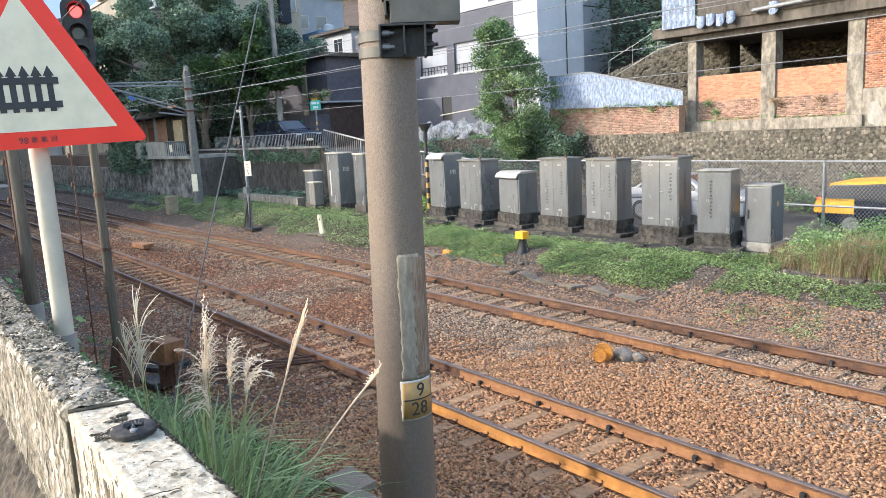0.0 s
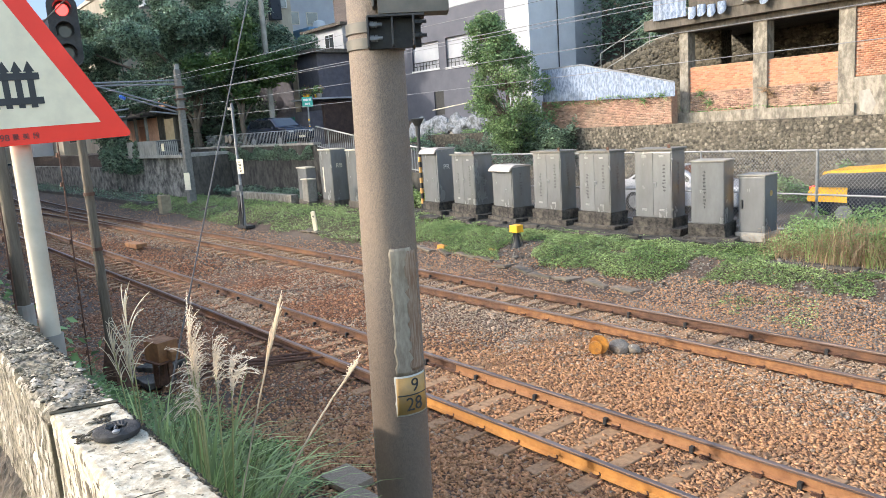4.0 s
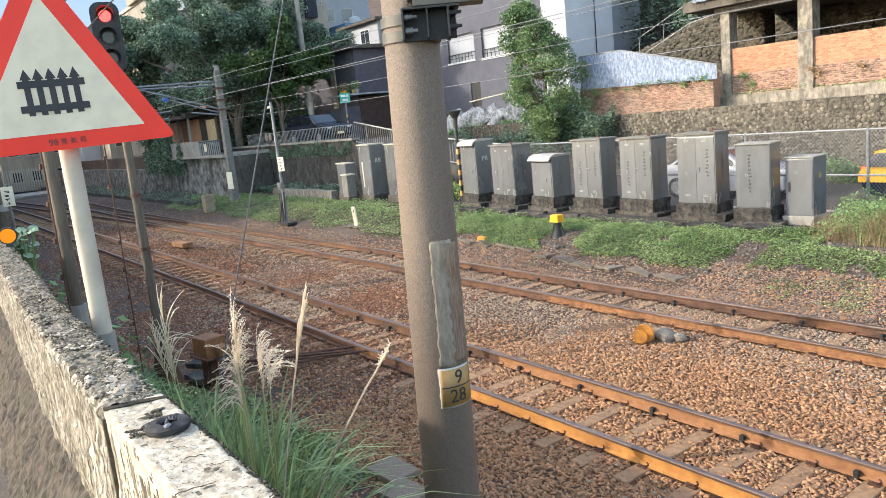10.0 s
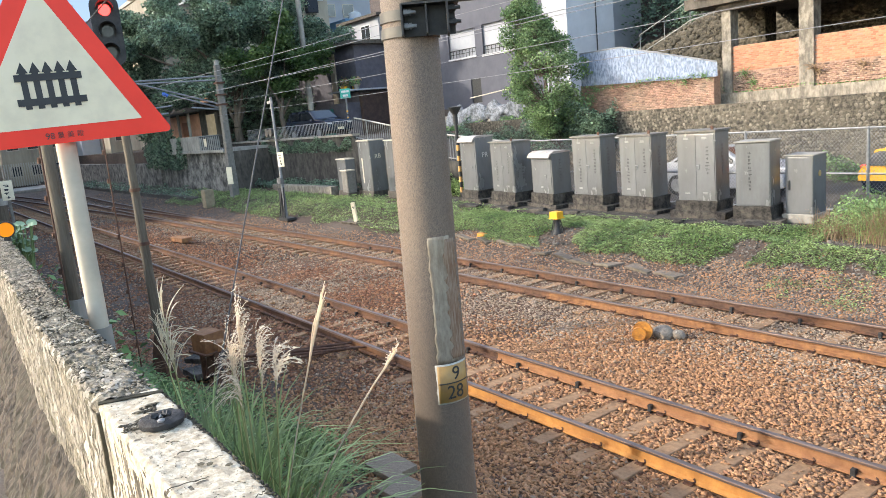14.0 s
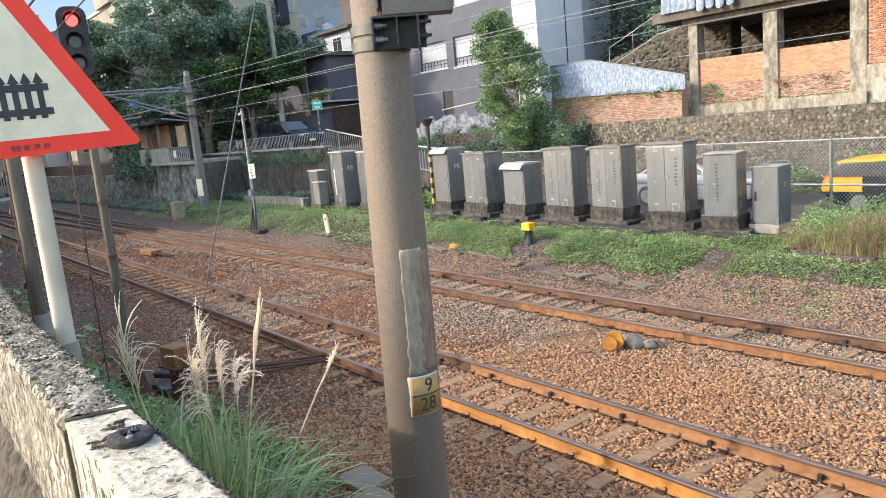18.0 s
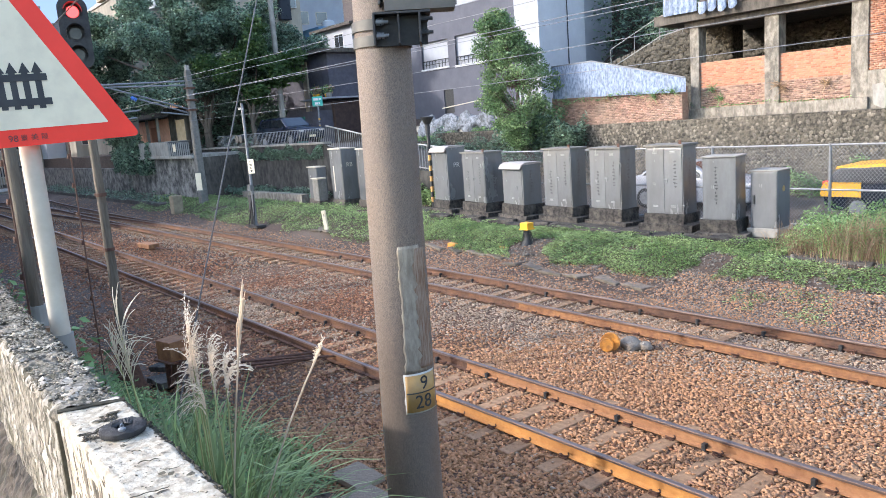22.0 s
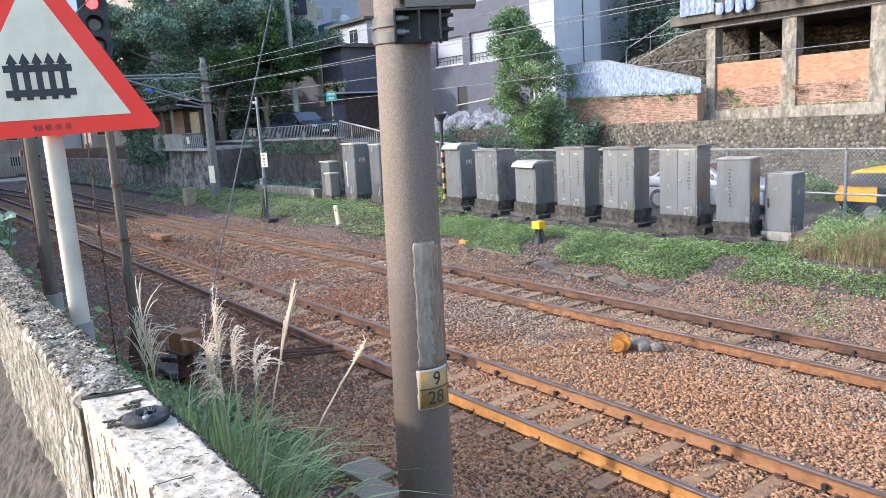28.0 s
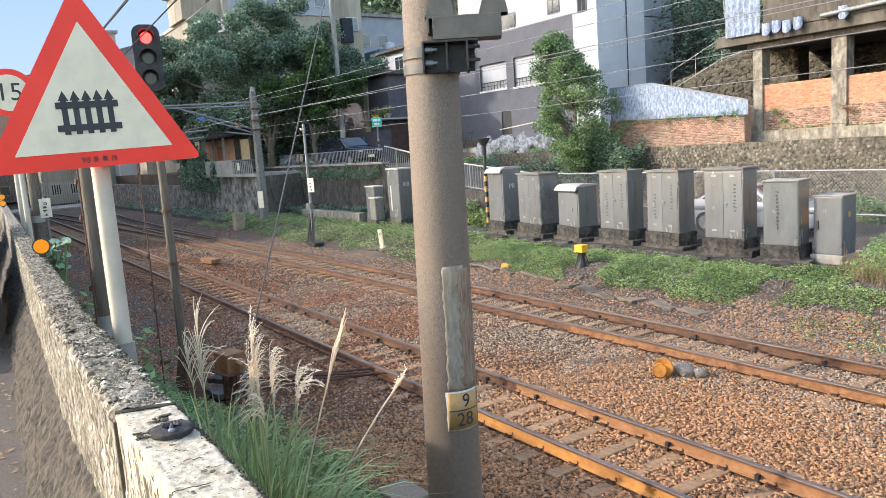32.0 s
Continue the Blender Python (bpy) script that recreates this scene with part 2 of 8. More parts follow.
BANKSTONE = M("dark_bank_stone", (0.105, 0.091, 0.067), (0.045, 0.039, 0.028), 6, 0.9, bump=0.5, vary=0.35)
GRASSM = leafy("long_grass", (0.145, 0.225, 0.07), (0.35, 0.43, 0.155), 0.5)
SILVERGRASS = leafy("silver_grass_blade", (0.19, 0.265, 0.098), (0.38, 0.46, 0.19), 0.5)
STRAW = leafy("dry_straw", (0.78, 0.63, 0.46), (0.88, 0.77, 0.61), 0.2, 0.7)
BROWNGRASS = leafy("dry_brown_grass", (0.28, 0.18, 0.105), (0.40, 0.285, 0.18), 0.3, 0.8)
BARK = M("bark", (0.13, 0.10, 0.075), (0.07, 0.055, 0.04), 7, 0.95, bump=0.6, stretch=(2, 2, 0.5))
YELLOW = M("yellow_paint", (0.80, 0.42, 0.03), (0.68, 0.32, 0.02), 4, 0.45, bump=0.05)
CARDARK = M("dark_car_paint", (0.006, 0.009, 0.017), (0.009, 0.012, 0.022), 2, 0.3, bump=0, spec=0.18)
TYRE = M("tyre_rubber", (0.02, 0.02, 0.02), (0.03, 0.03, 0.03), 30, 0.85, bump=0.2)


# ---- helpers of this scene ----
def part(name, bm, material, parent=None, label="", smooth=False):
    """A bmesh as one mesh object under a thing or a part."""
    me = bpy.data.meshes.new(name)
    bm.to_mesh(me)
    bm.free()
    me.materials.append(material)
    if smooth:
        me.shade_smooth()
        me.set_sharp_from_angle(angle=radians(42))
    ob = new(name, me)
    if parent:
        ob.parent = parent
    if label:
        ob["label"] = label
    return ob


def thing(name, label, category, at=None, group="", kind=""):
    ob = new(name)
    ob.matrix_world = at if at is not None else Matrix()
    return tagged(ob, label, category, group, kind)


def setting(name, bm, material, label, category, smooth=False):
    return tagged(part(name, bm, material, None, "", smooth), label, category, "", "structure")


def box(bm, x0, x1, y0, y1, z0, z1, bevel=0.0, rot=None):
    g = bmesh.ops.create_cube(bm, size=1)["verts"]
    m = Matrix.Translation(((x0 + x1) / 2, (y0 + y1) / 2, (z0 + z1) / 2)) @ Matrix.Diagonal((abs(x1 - x0), abs(y1 - y0), abs(z1 - z0), 1))
    if rot is not None:
        m = rot @ m
    bmesh.ops.transform(bm, matrix=m, verts=g)
    if bevel:
        es = list({e for v in g for e in v.link_edges})
        bmesh.ops.bevel(bm, geom=es, offset=bevel, segments=2, affect="EDGES", profile=0.6)
    return bm


def B(*a, **k):
    return box(bmesh.new(), *a, **k)


def tube(bm, p, q, r, r2=None, n=10, caps=True):
    p, q = Vector(p), Vector(q)
    d = q - p
    g = bmesh.ops.create_cone(bm, cap_ends=caps, segments=n, radius1=r, radius2=r if r2 is None else r2, depth=d.length)["verts"]
    bmesh.ops.transform(bm, matrix=Matrix.Translation((p + q) / 2) @ d.to_track_quat("Z", "Y").to_matrix().to_4x4(), verts=g)
    return bm


def T(p, q, r, r2=None, n=10):
    return tube(bmesh.new(), p, q, r, r2, n)


def sweep(points, r, n=6, bm=None):
    """One tube through all the points."""
    bm = bm or bmesh.new()
    pts = [Vector(p) for p in points]
    rings = []
    for i, p in enumerate(pts):
        d = (pts[min(i + 1, len(pts) - 1)] - pts[max(i - 1, 0)]).normalized()
        u = d.cross(Vector((0, 0, 1)) if abs(d.z) < 0.95 else Vector((1, 0, 0))).normalized()
        w = u.cross(d)
        rings.append([bm.verts.new(p + (u * math.cos(2 * math.pi * k / n) + w * math.sin(2 * math.pi * k / n)) * r) for k in range(n)])
    for a, b in zip(rings, rings[1:]):
        for k in range(n):
            bm.faces.new((a[k], a[(k + 1) % n], b[(k + 1) % n], b[k]))
    bm.faces.new(rings[0][::-1])
    bm.faces.new(rings[-1])
    return bm


def lathe(profile, n=24):
    """A turned body from (radius, height) pairs."""
    bm = bmesh.new()
    rings = [[bm.verts.new((r * math.cos(2 * math.pi * i / n), r * math.sin(2 * math.pi * i / n), z)) for i in range(n)] for r, z in profile]
    for a, b in zip(rings, rings[1:]):
        for i in range(n):
            bm.faces.new((a[i], a[(i + 1) % n], b[(i + 1) % n], b[i]))
    bm.faces.new(rings[0][::-1])
    bm.faces.new(rings[-1])
    return bm


def prism(pts, y0, y1, axis="y"):
    """An outline in x and z, thick from y0 to y1."""
    bm = bmesh.new()
    put = (lambda a, b, c: (a, c, b)) if axis == "y" else (lambda a, b, c: (c, a, b)) if axis == "x" else (lambda a, b, c: (a, b, c))
    lo = [bm.verts.new(put(a, b, y0)) for a, b in pts]
    hi = [bm.verts.new(put(a, b, y1)) for a, b in pts]
    bm.faces.new(lo)
    bm.faces.new(hi[::-1])
    for i in range(len(pts)):
        j = (i + 1) % len(pts)
        bm.faces.new((lo[i], hi[i], hi[j], lo[j]))
    bmesh.ops.recalc_face_normals(bm, faces=bm.faces)
    return bm


def mesh_of(name, verts, faces, material, smooth=False):
    me = bpy.data.meshes.new(name)
    me.from_pydata(verts, [], faces)
    me.materials.append(material)
    if smooth:
        me.shade_smooth()
    return new(name, me)


def scatter(name, protos, places, turns, sizes, material):
    """Many small pieces in one mesh: each a prototype (verts, tris) turned, scaled and placed."""
    rng = np.random.default_rng(len(places))
    vs, fs, base = [], [], 0
    pick = rng.integers(0, len(protos), len(places))
    for k, (pv, pf) in enumerate(protos):
        idx = np.nonzero(pick == k)[0]
        if not len(idx):
            continue
        v = np.einsum("nij,vj->nvi", turns[idx], pv) * sizes[idx][:, None, None] + places[idx][:, None, :]
        f = pf[None] + base + (np.arange(len(idx)) * len(pv))[:, None, None]
        vs.append(v.reshape(-1, 3))
        fs.append(f.reshape(-1, pf.shape[1]))
        base += len(idx) * len(pv)
    v, f = np.concatenate(vs).astype(np.float32), np.concatenate(fs).astype(np.int32)
    me = bpy.data.meshes.new(name)
    me.vertices.add(len(v))
    me.vertices.foreach_set("co", v.ravel())
    n = f.shape[1]
    me.loops.add(f.size)
    me.loops.foreach_set("vertex_index", f.ravel())
    me.polygons.add(len(f))
    me.polygons.foreach_set("loop_start", np.arange(0, f.size, n, dtype=np.int32))
    me.polygons.foreach_set("loop_total", np.full(len(f), n, dtype=np.int32))
    me.update(calc_edges=True)
    me.materials.append(material)
    return new(name, me)


def turns_of(rng, n, tilt=3.2):
    """Random rotation matrices."""
    a, b, c = rng.uniform(0, 6.283, n), rng.uniform(-tilt, tilt, n), rng.uniform(-tilt, tilt, n)
    def rot(t, i, j):
        m = np.tile(np.eye(3), (n, 1, 1))
        m[:, i, i] = m[:, j, j] = np.cos(t)
        m[:, i, j], m[:, j, i] = -np.sin(t), np.sin(t)
        return m
    return rot(a, 0, 1) @ rot(b, 1, 2) @ rot(c, 0, 2)


def rocks(n, seed, corners=7):
    """A few angular stones as prototypes."""
    out = []
    rng = np.random.default_rng(seed)
    for _ in range(n):
        bm = bmesh.new()
        for _ in range(corners):
            d = Vector(rng.normal(size=3)).normalized() * rng.uniform(0.45, 0.66)
            bm.verts.new((d.x * 1.2, d.y * 0.95, d.z * 0.8))
        bmesh.ops.convex_hull(bm, input=bm.verts)
        bmesh.ops.delete(bm, geom=[v for v in bm.verts if not v.link_faces], context="VERTS")
        bmesh.ops.triangulate(bm, faces=bm.faces)
        bm.verts.index_update()
        out.append((np.array([v.co[:] for v in bm.verts]), np.array([[v.index for v in f.verts] for f in bm.faces])))
        bm.free()
    return out


def rough(bm, amount, seed, cuts=3):
    """Breaks up the faces of a cast block and wears its edges."""
    bmesh.ops.subdivide_edges(bm, edges=[e for e in bm.edges if e.calc_length() > 0.12], cuts=cuts, use_grid_fill=True)
    off = Vector((seed * 1.7, seed * 0.6, 0))
    for v in bm.verts:
        q = v.co * 5 + off
        v.co += Vector((noise.noise(q), noise.noise(q + Vector((9, 0, 0))), 0.6 * noise.noise(q + Vector((0, 9, 0))))) * amount
    return bm


def smooth(t):
    t = min(1.0, max(0.0, t))
    return t * t * (3 - 2 * t)


# ---- ground ----
PATH_Z = 1.92


def wall_y(x):
    """The track-side edge of the parapet's top."""
    return 0.44 - 0.016 * max(x, -3.8) + 0.046 * max(0.0, -x - 3.8)


def road_z(x):
    return 0.30 + 2.45 * smooth((-x - 17) / 19)


def ground_z(x, y):
    if y < wall_y(x) - 0.08:
        return PATH_Z
    if y < 3.5:
        return -0.235 + 1.35 * (1 - smooth((y - 0.7) / 2.7))
    if y < 12.0:
        return -0.235
    if y < 14.6:
        return -0.235 + 0.56 * smooth((y - 12.0) / 2.6)
    if y < 17.98:
        return 0.33
    if y < 24.3:
        return road_z(x)
    up = 2.6 + 0.10 * max(0.0, -x - 25) * smooth((y - 26) / 4)
    return up + min(9.0, 0.55 * max(0, y - 31)) + min(60, 0.30 * max(0, y - 60))


def build_ground():
    xs = [-900, -500, -300, -200, -150, -120] + list(np.arange(-100, -40, 4.0)) + list(np.arange(-40, 12, 1.0)) + [14, 20, 30, 50, 90, 160, 300, 600]
    ys = [-600, -300, -120, -50, -20, -8, -3, -1, 0.0] + list(np.arange(0.25, 3.2, 0.08)) + list(np.arange(3.5, 12, 0.5)) + list(np.arange(12, 14.8, 0.3)) + [15.4, 16.5, 17.7, 17.95, 18.0, 19, 21, 23, 24.2, 24.35, 26, 28, 31, 34, 38, 42, 48, 56, 65, 80, 110, 160, 260, 500, 900]
    n = len(ys)
    verts = [(x, y, ground_z(x, y)) for x in xs for y in ys]
    faces = [(i * n + j, (i + 1) * n + j, (i + 1) * n + j + 1, i * n + j + 1) for i in range(len(xs) - 1) for j in range(n - 1)]
    ob = mesh_of("ground", verts, faces, BALLAST)
    tagged(ob, "brown stony railway ground reaching to the hillside", "ground", "", "structure")
    # surfaces that lie on the ground
    def strip(name, x0, x1, y0, y1, lift, mat, label, dx=1.5, dy=0.5):
        ax, ay = np.arange(x0, x1 + 0.01, dx), np.arange(y0, y1 + 0.01, dy)
        k = len(ay)
        v = [(x, y, ground_z(x, y) + lift) for x in ax for y in ay]
        f = [(i * k + j, (i + 1) * k + j, (i + 1) * k + j + 1, i * k + j + 1) for i in range(len(ax) - 1) for j in range(k - 1)]
        tagged(mesh_of(name, v, f, mat), label, name.split("_")[0], "", "structure")
    xs = [10 - 1.0 * i for i in range(82)]
    v = [(x, y, PATH_Z + 0.006) for x in xs for y in (-4.9, -3, -1.5, -0.5, wall_y(x) - 0.12)]
    f = [(i * 5 + j, i * 5 + j + 1, i * 5 + j + 6, i * 5 + j + 5) for i in range(81) for j in range(4)]
    tagged(mesh_of("pavement", v, f, ASPHALT), "grey asphalt footpath beside the parapet wall", "pavement", "", "structure")
    strip("road", -60, 12, 18.2, 23.8, 0.012, ASPHALT, "grey asphalt road behind the chain-link fence", 1.5, 0.8)


build_ground()


def parapet_wall():
    top = 2.93
    w = thing("parapet_wall", "old concrete parapet wall with white peeling paint and black stains", "wall", None, "", "structure")
    def rough_xs(a, b):
        xs, x = [], a
        while x > b:
            xs.append(x)
            x -= 0.011 if x > -5 else 0.022 if x > -8 else 0.06 if x > -12 else 2.0
        return xs + [b]
    def skin_of(name, xs, width, r, mats, labels, amp, bare, seed):
        """Uneven shell over the wall: track side, worn top, path side; old paint lies on it in flakes."""
        prof = [(0.03, -0.3), (0.0, 1.5), (0.0, 2.4), (0.0, 2.75), (0.0, 2.84)]
        arc = lambda cy, cz, a0, a1: [(cy + r * math.cos(radians(a)), cz + r * math.sin(radians(a))) for a in np.linspace(a0, a1, 6)]
        prof += arc(-r, top - r, 0, 90)
        prof += [(y, top) for y in np.linspace(-r - 0.007, -width + r + 0.007, 15)]
        prof += arc(-width + r, top - r, 90, 180)
        face0 = len(prof)
        prof += [(-width - 0.004 * (z < 2.7), z) for z in np.linspace(top - r - 0.012, 2.36, 40)]
        n = len(prof)
        verts, flake, tone = [], [], []
        for x in xs:
            yw = wall_y(x)
            for j, (dy, z) in enumerate(prof):
                a, b = prof[max(j - 1, 0)], prof[min(j + 1, n - 1)]
                ty, tz = b[0] - a[0], b[1] - a[1]
                k = math.hypot(ty, tz) or 1.0
                ny, nz = tz / k, -ty / k
                if j < 5:
                    ny, nz = 1.0, 0.0
                elif nz < 0 or ny * dy < -1:
                    ny, nz = -ny, -nz
                if j >= face0:
                    ny, nz = -1.0, 0.0
                q = Vector((x, dy, z + seed))
                h = 0.0
                if x > -12 and j > 3:
                    h = (amp if j < face0 else 0.45 * amp) * (0.9 * noise.noise(q * 9) + 0.75 * noise.noise(q * 24) + 0.6 * noise.noise(q * 58))
                    h = min(h, amp * 0.8) - amp * 0.4
                verts.append((x, yw + dy + ny * h, z + nz * h))
                flake.append((ny, nz))
                # paint clings in ragged patches, streaked down the face
                g = Vector((x * (21 if j < face0 else 27), dy * 21, z * (21 if j < face0 else 5.5) + seed * 5))
                tone.append(noise.noise(g) + 0.7 * noise.noise(g * 2.3) + 0.45 * noise.noise(g * 5.1))
        cut = bare(xs, face0)
        quads = [(i * n + j, i * n + j + 1, (i + 1) * n + j + 1, (i + 1) * n + j) for i in range(len(xs) - 1) for j in range(n - 1)]
        o = mesh_of(name, verts, quads, mats[0])
        o.parent, o["label"] = w, labels[0]
        kept = [f for f in quads if f[0] % n > 4 and tone[f[0]] > cut(f[0] // n, f[0] % n)]
        ids = sorted({v for f in kept for v in f})
        at_new = {v: i for i, v in enumerate(ids)}
        o = mesh_of("paint_coat", [(verts[v][0], verts[v][1] + flake[v][0] * 0.0014, verts[v][2] + flake[v][1] * 0.0014) for v in ids], [tuple(at_new[v] for v in f) for f in kept], mats[1])
        o.parent, o["label"] = w, labels[1]
    def near_cut(xs, face0):
        return lambda i, j: -0.75 if j < face0 - 7 else -0.45 if j < face0 + 3 else -0.10
    def far_cut(xs, face0):
        return lambda i, j: (0.18 + 0.55 * min(1.0, max(0.0, (-2.45 - xs[i]) / 0.45)) if j < face0 - 6 else 0.20 + 0.25 * min(1.0, max(0.0, (-3.0 - xs[i]) / 4)))
    skin_of("wall_face", [9.2 - 0.16 * i for i in range(59)] + rough_xs(-0.2, -2.178), 0.155, 0.014, (ROUGHWALL, WALLTOP), ("rough grey render under the paint", "white peeling paint"), 0.004, near_cut, 1.0)
    skin_of("wall_face", rough_xs(-2.192, -61.0), 0.165, 0.030, (MOSSY, WALLPAINT), ("weathered mossy wall", "remnants of white paint"), 0.013, far_cut, 3.0)
    # sloping rough plaster foot on the path side
    xs, n = [9, 7, 5, 3] + [2 - 0.06 * i for i in range(60)] + [-1.6 - 0.022 * i for i in range(300)] + [-8.2 - 0.06 * i for i in range(60)] + [-11.8 - 0.5 * i for i in range(40)], 26
    verts = []
    for x in xs:
        y = wall_y(x) - 0.16
        for j in range(n):
            s = j / (n - 1)
            z = 2.50 - (2.50 - PATH_Z + 0.02) * s + (0.10 * noise.noise(Vector((x * 2.2, 7, 0))) if j == 0 else 0)
            q = Vector((x * 3.0 + z * 2.0, z * 6.0, 1.0))
            r = 0.028 * noise.noise(q) + 0.016 * noise.noise(q * 3.1) + 0.012 * noise.noise(q * 7.3) + 0.006 * noise.noise(q * 15) if j else 0
            verts.append((x, y + 0.02 - 0.24 * s ** 0.8 - r, z))
    faces = [(i * n + j, i * n + j + 1, (i + 1) * n + j + 1, (i + 1) * n + j) for i in range(len(xs) - 1) for j in range(n - 1)]
    o = mesh_of("wall_foot", verts, faces, M("mossy_render", (0.072, 0.055, 0.04), (0.011, 0.009, 0.0065), 20, 0.95, bump=0.3, stain=(0.05, 0.045, 0.024), stain_scale=5, amount=0.7, stretch=(1, 1, 0.7), band=0.1, deep=0.01, bump_scale=70, detail=8.0))
    o.parent = w
    o["label"] = "mossy sloping render at the wall's foot"


parapet_wall()


def wall_crust():
    """Moss, grit and chipped flakes that roughen the wall's top."""
    rng = np.random.default_rng(21)
    P = rocks(4, 5)
    def place(x0, x1, n, lo, hi, zoff, name, mat, label, cut=None, tilt=0.5, thin=0.35):
        x = rng.uniform(x0, x1, n)
        yw = np.array([wall_y(a) for a in x])
        p = np.stack([x, yw - rng.uniform(0.002, 0.152, n), np.full(n, 2.93 + zoff)], 1)
        if cut is not None:
            f = np.array([noise.noise(Vector((a * 9, c * 9, 3.0))) for a, c in p[:, :2]])
            p = p[f > cut]
        s = rng.uniform(lo, hi, len(p))
        tagged(scatter(name, P, p, turns_of(rng, len(p), tilt) * np.array([[[1.0], [1.0], [thin]]]), s, mat), label, "moss", "", "stuff")
    DK = M("black_moss", (0.042, 0.036, 0.024), (0.09, 0.076, 0.05), 20, 0.95, bump=0.5, island=0.5)
    PL = M("pale_grit", (0.36, 0.315, 0.24), (0.20, 0.17, 0.125), 20, 0.95, bump=0.5, island=0.4)
    place(-12, -2.2, 11000, 0.005, 0.022, -0.004, "moss_crust", DK, "dark moss crust on the wall top", -0.05, 0.5, 0.6)
    place(-12, -2.13, 11000, 0.004, 0.014, -0.002, "grit_crust", PL, "pale weathered grit on the wall top", -0.35, 0.5, 0.6)
    place(-2.13, 1.5, 9000, 0.003, 0.013, 0.002, "moss_spots", DK, "black moss specks on the white wall top", 0.36, 0.1, 0.15)
    place(-2.13, 1.5, 1500, 0.0015, 0.006, 0.0035, "dark_specks", DK, "fine dark specks on the white wall top", None, 0.1, 0.15)
    place(-2.13, -1.80, 1300, 0.004, 0.013, 0.001, "moss_patches", DK, "black eroded patches beside the wall joint", 0.22, 0.1, 0.15)
    FL = M("white_flake", (0.56, 0.50, 0.40), (0.42, 0.37, 0.28), 30, 0.9, bump=0.5, island=0.2)
    place(-3.4, -2.2, 1300, 0.006, 0.026, -0.001, "paint_flakes", FL, "white paint flakes left on the weathered wall top", 0.30, 0.12, 0.15)
    # hairline cracks and worn holes across the white top, black moss along its track-side edge
    wall = bpy.data.objects["parapet_wall"]
    r = random.Random(4)
    for k in range(34):
        x = -2.06 + 0.075 * k if k else -2.15
        y, wide = wall_y(x), r.random() < 0.45
        a, span = (0.0, 0.155) if not k else (r.uniform(0.0, 0.08), r.uniform(0.02, 0.09))
        lean = -0.055 if not k else r.uniform(-0.03, 0.03)
        pts = [(x + lean * (i / 7 - 0.5) + r.uniform(-0.006, 0.006), y - 0.002 - a - span * i / 7, 2.9342) for i in range(8)]
        part("crack", sweep(pts, 0.0055 if not k else 0.0011 if wide else 0.0007, 4), DK, wall, "dark crack across the wall top")
    for k in range(11):
        x = (-2.05, -2.02, -1.96, -1.94, -1.81, -1.60, -1.585, -1.55, -1.42, -1.38, -1.2)[k]
        q = Vector((x, wall_y(x) - (0.05, 0.09, 0.03, 0.06, 0.09, 0.07, 0.055, 0.025, 0.10, 0.06, 0.05)[k], 2.9338))
        bm = bmesh.new()
        rim = [bm.verts.new(q + Vector((r.uniform(0.6, 1.3) * 0.007 * math.cos(t), r.uniform(0.6, 1.3) * (0.015 if k < 4 else 0.008) * math.sin(t), 0))) for t in [i * 0.5236 for i in range(12)]]
        bm.faces.new(rim)
        solid = bmesh.ops.extrude_face_region(bm, geom=list(bm.faces))["geom"]
        bmesh.ops.translate(bm, vec=(0, 0, 0.0012), verts=[v for v in solid if isinstance(v, bmesh.types.BMVert)])
        bmesh.ops.recalc_face_normals(bm, faces=bm.faces)
        part("worn_hole", bm, DK, wall, "black worn hole in the paint")
    n = 2600
    x = rng.uniform(-2.13, 1.0, n)
    p = np.stack([x, np.array([wall_y(a) for a in x]) - np.abs(rng.normal(0, 0.005, n)), np.full(n, 2.928) - rng.uniform(0, 0.01, n)], 1)
    tagged(scatter("edge_moss", P, p, turns_of(rng, n), rng.uniform(0.004, 0.013, n), DK), "black moss along the wall's track-side edge", "moss", "", "stuff")
    part("joint", B(-2.192, -2.178, wall_y(-2.13) - 0.164, wall_y(-2.13) - 0.05, 1.9, 2.905), DK, wall, "dark open joint")


wall_crust()

# ---- tracks ----
NEAR_C, SP = 6.25, 0.59


def far_c(x):
    return 10.375 - 0.0009 * max(0.0, -x - 14) ** 2 * (1 if x > -50 else 0) - (0.0009 * 36 ** 2 + 0.065 * (-x - 50) if x <= -50 else 0)


def near_c(_):
    return NEAR_C


def branch_c(x):
    return far_c(x) + 0.0016 * max(0.0, -x - 24) ** 2


PROFILE = [(-0.0635, -0.153), (0.0635, -0.153), (0.0635, -0.142), (0.012, -0.126), (0.0085, -0.05), (0.0325, -0.036), (0.0325, -0.006), (0.026, 0.0), (-0.026, 0.0), (-0.0325, -0.006), (-0.0325, -0.036), (-0.0085, -0.05), (-0.012, -0.126), (-0.0635, -0.142)]


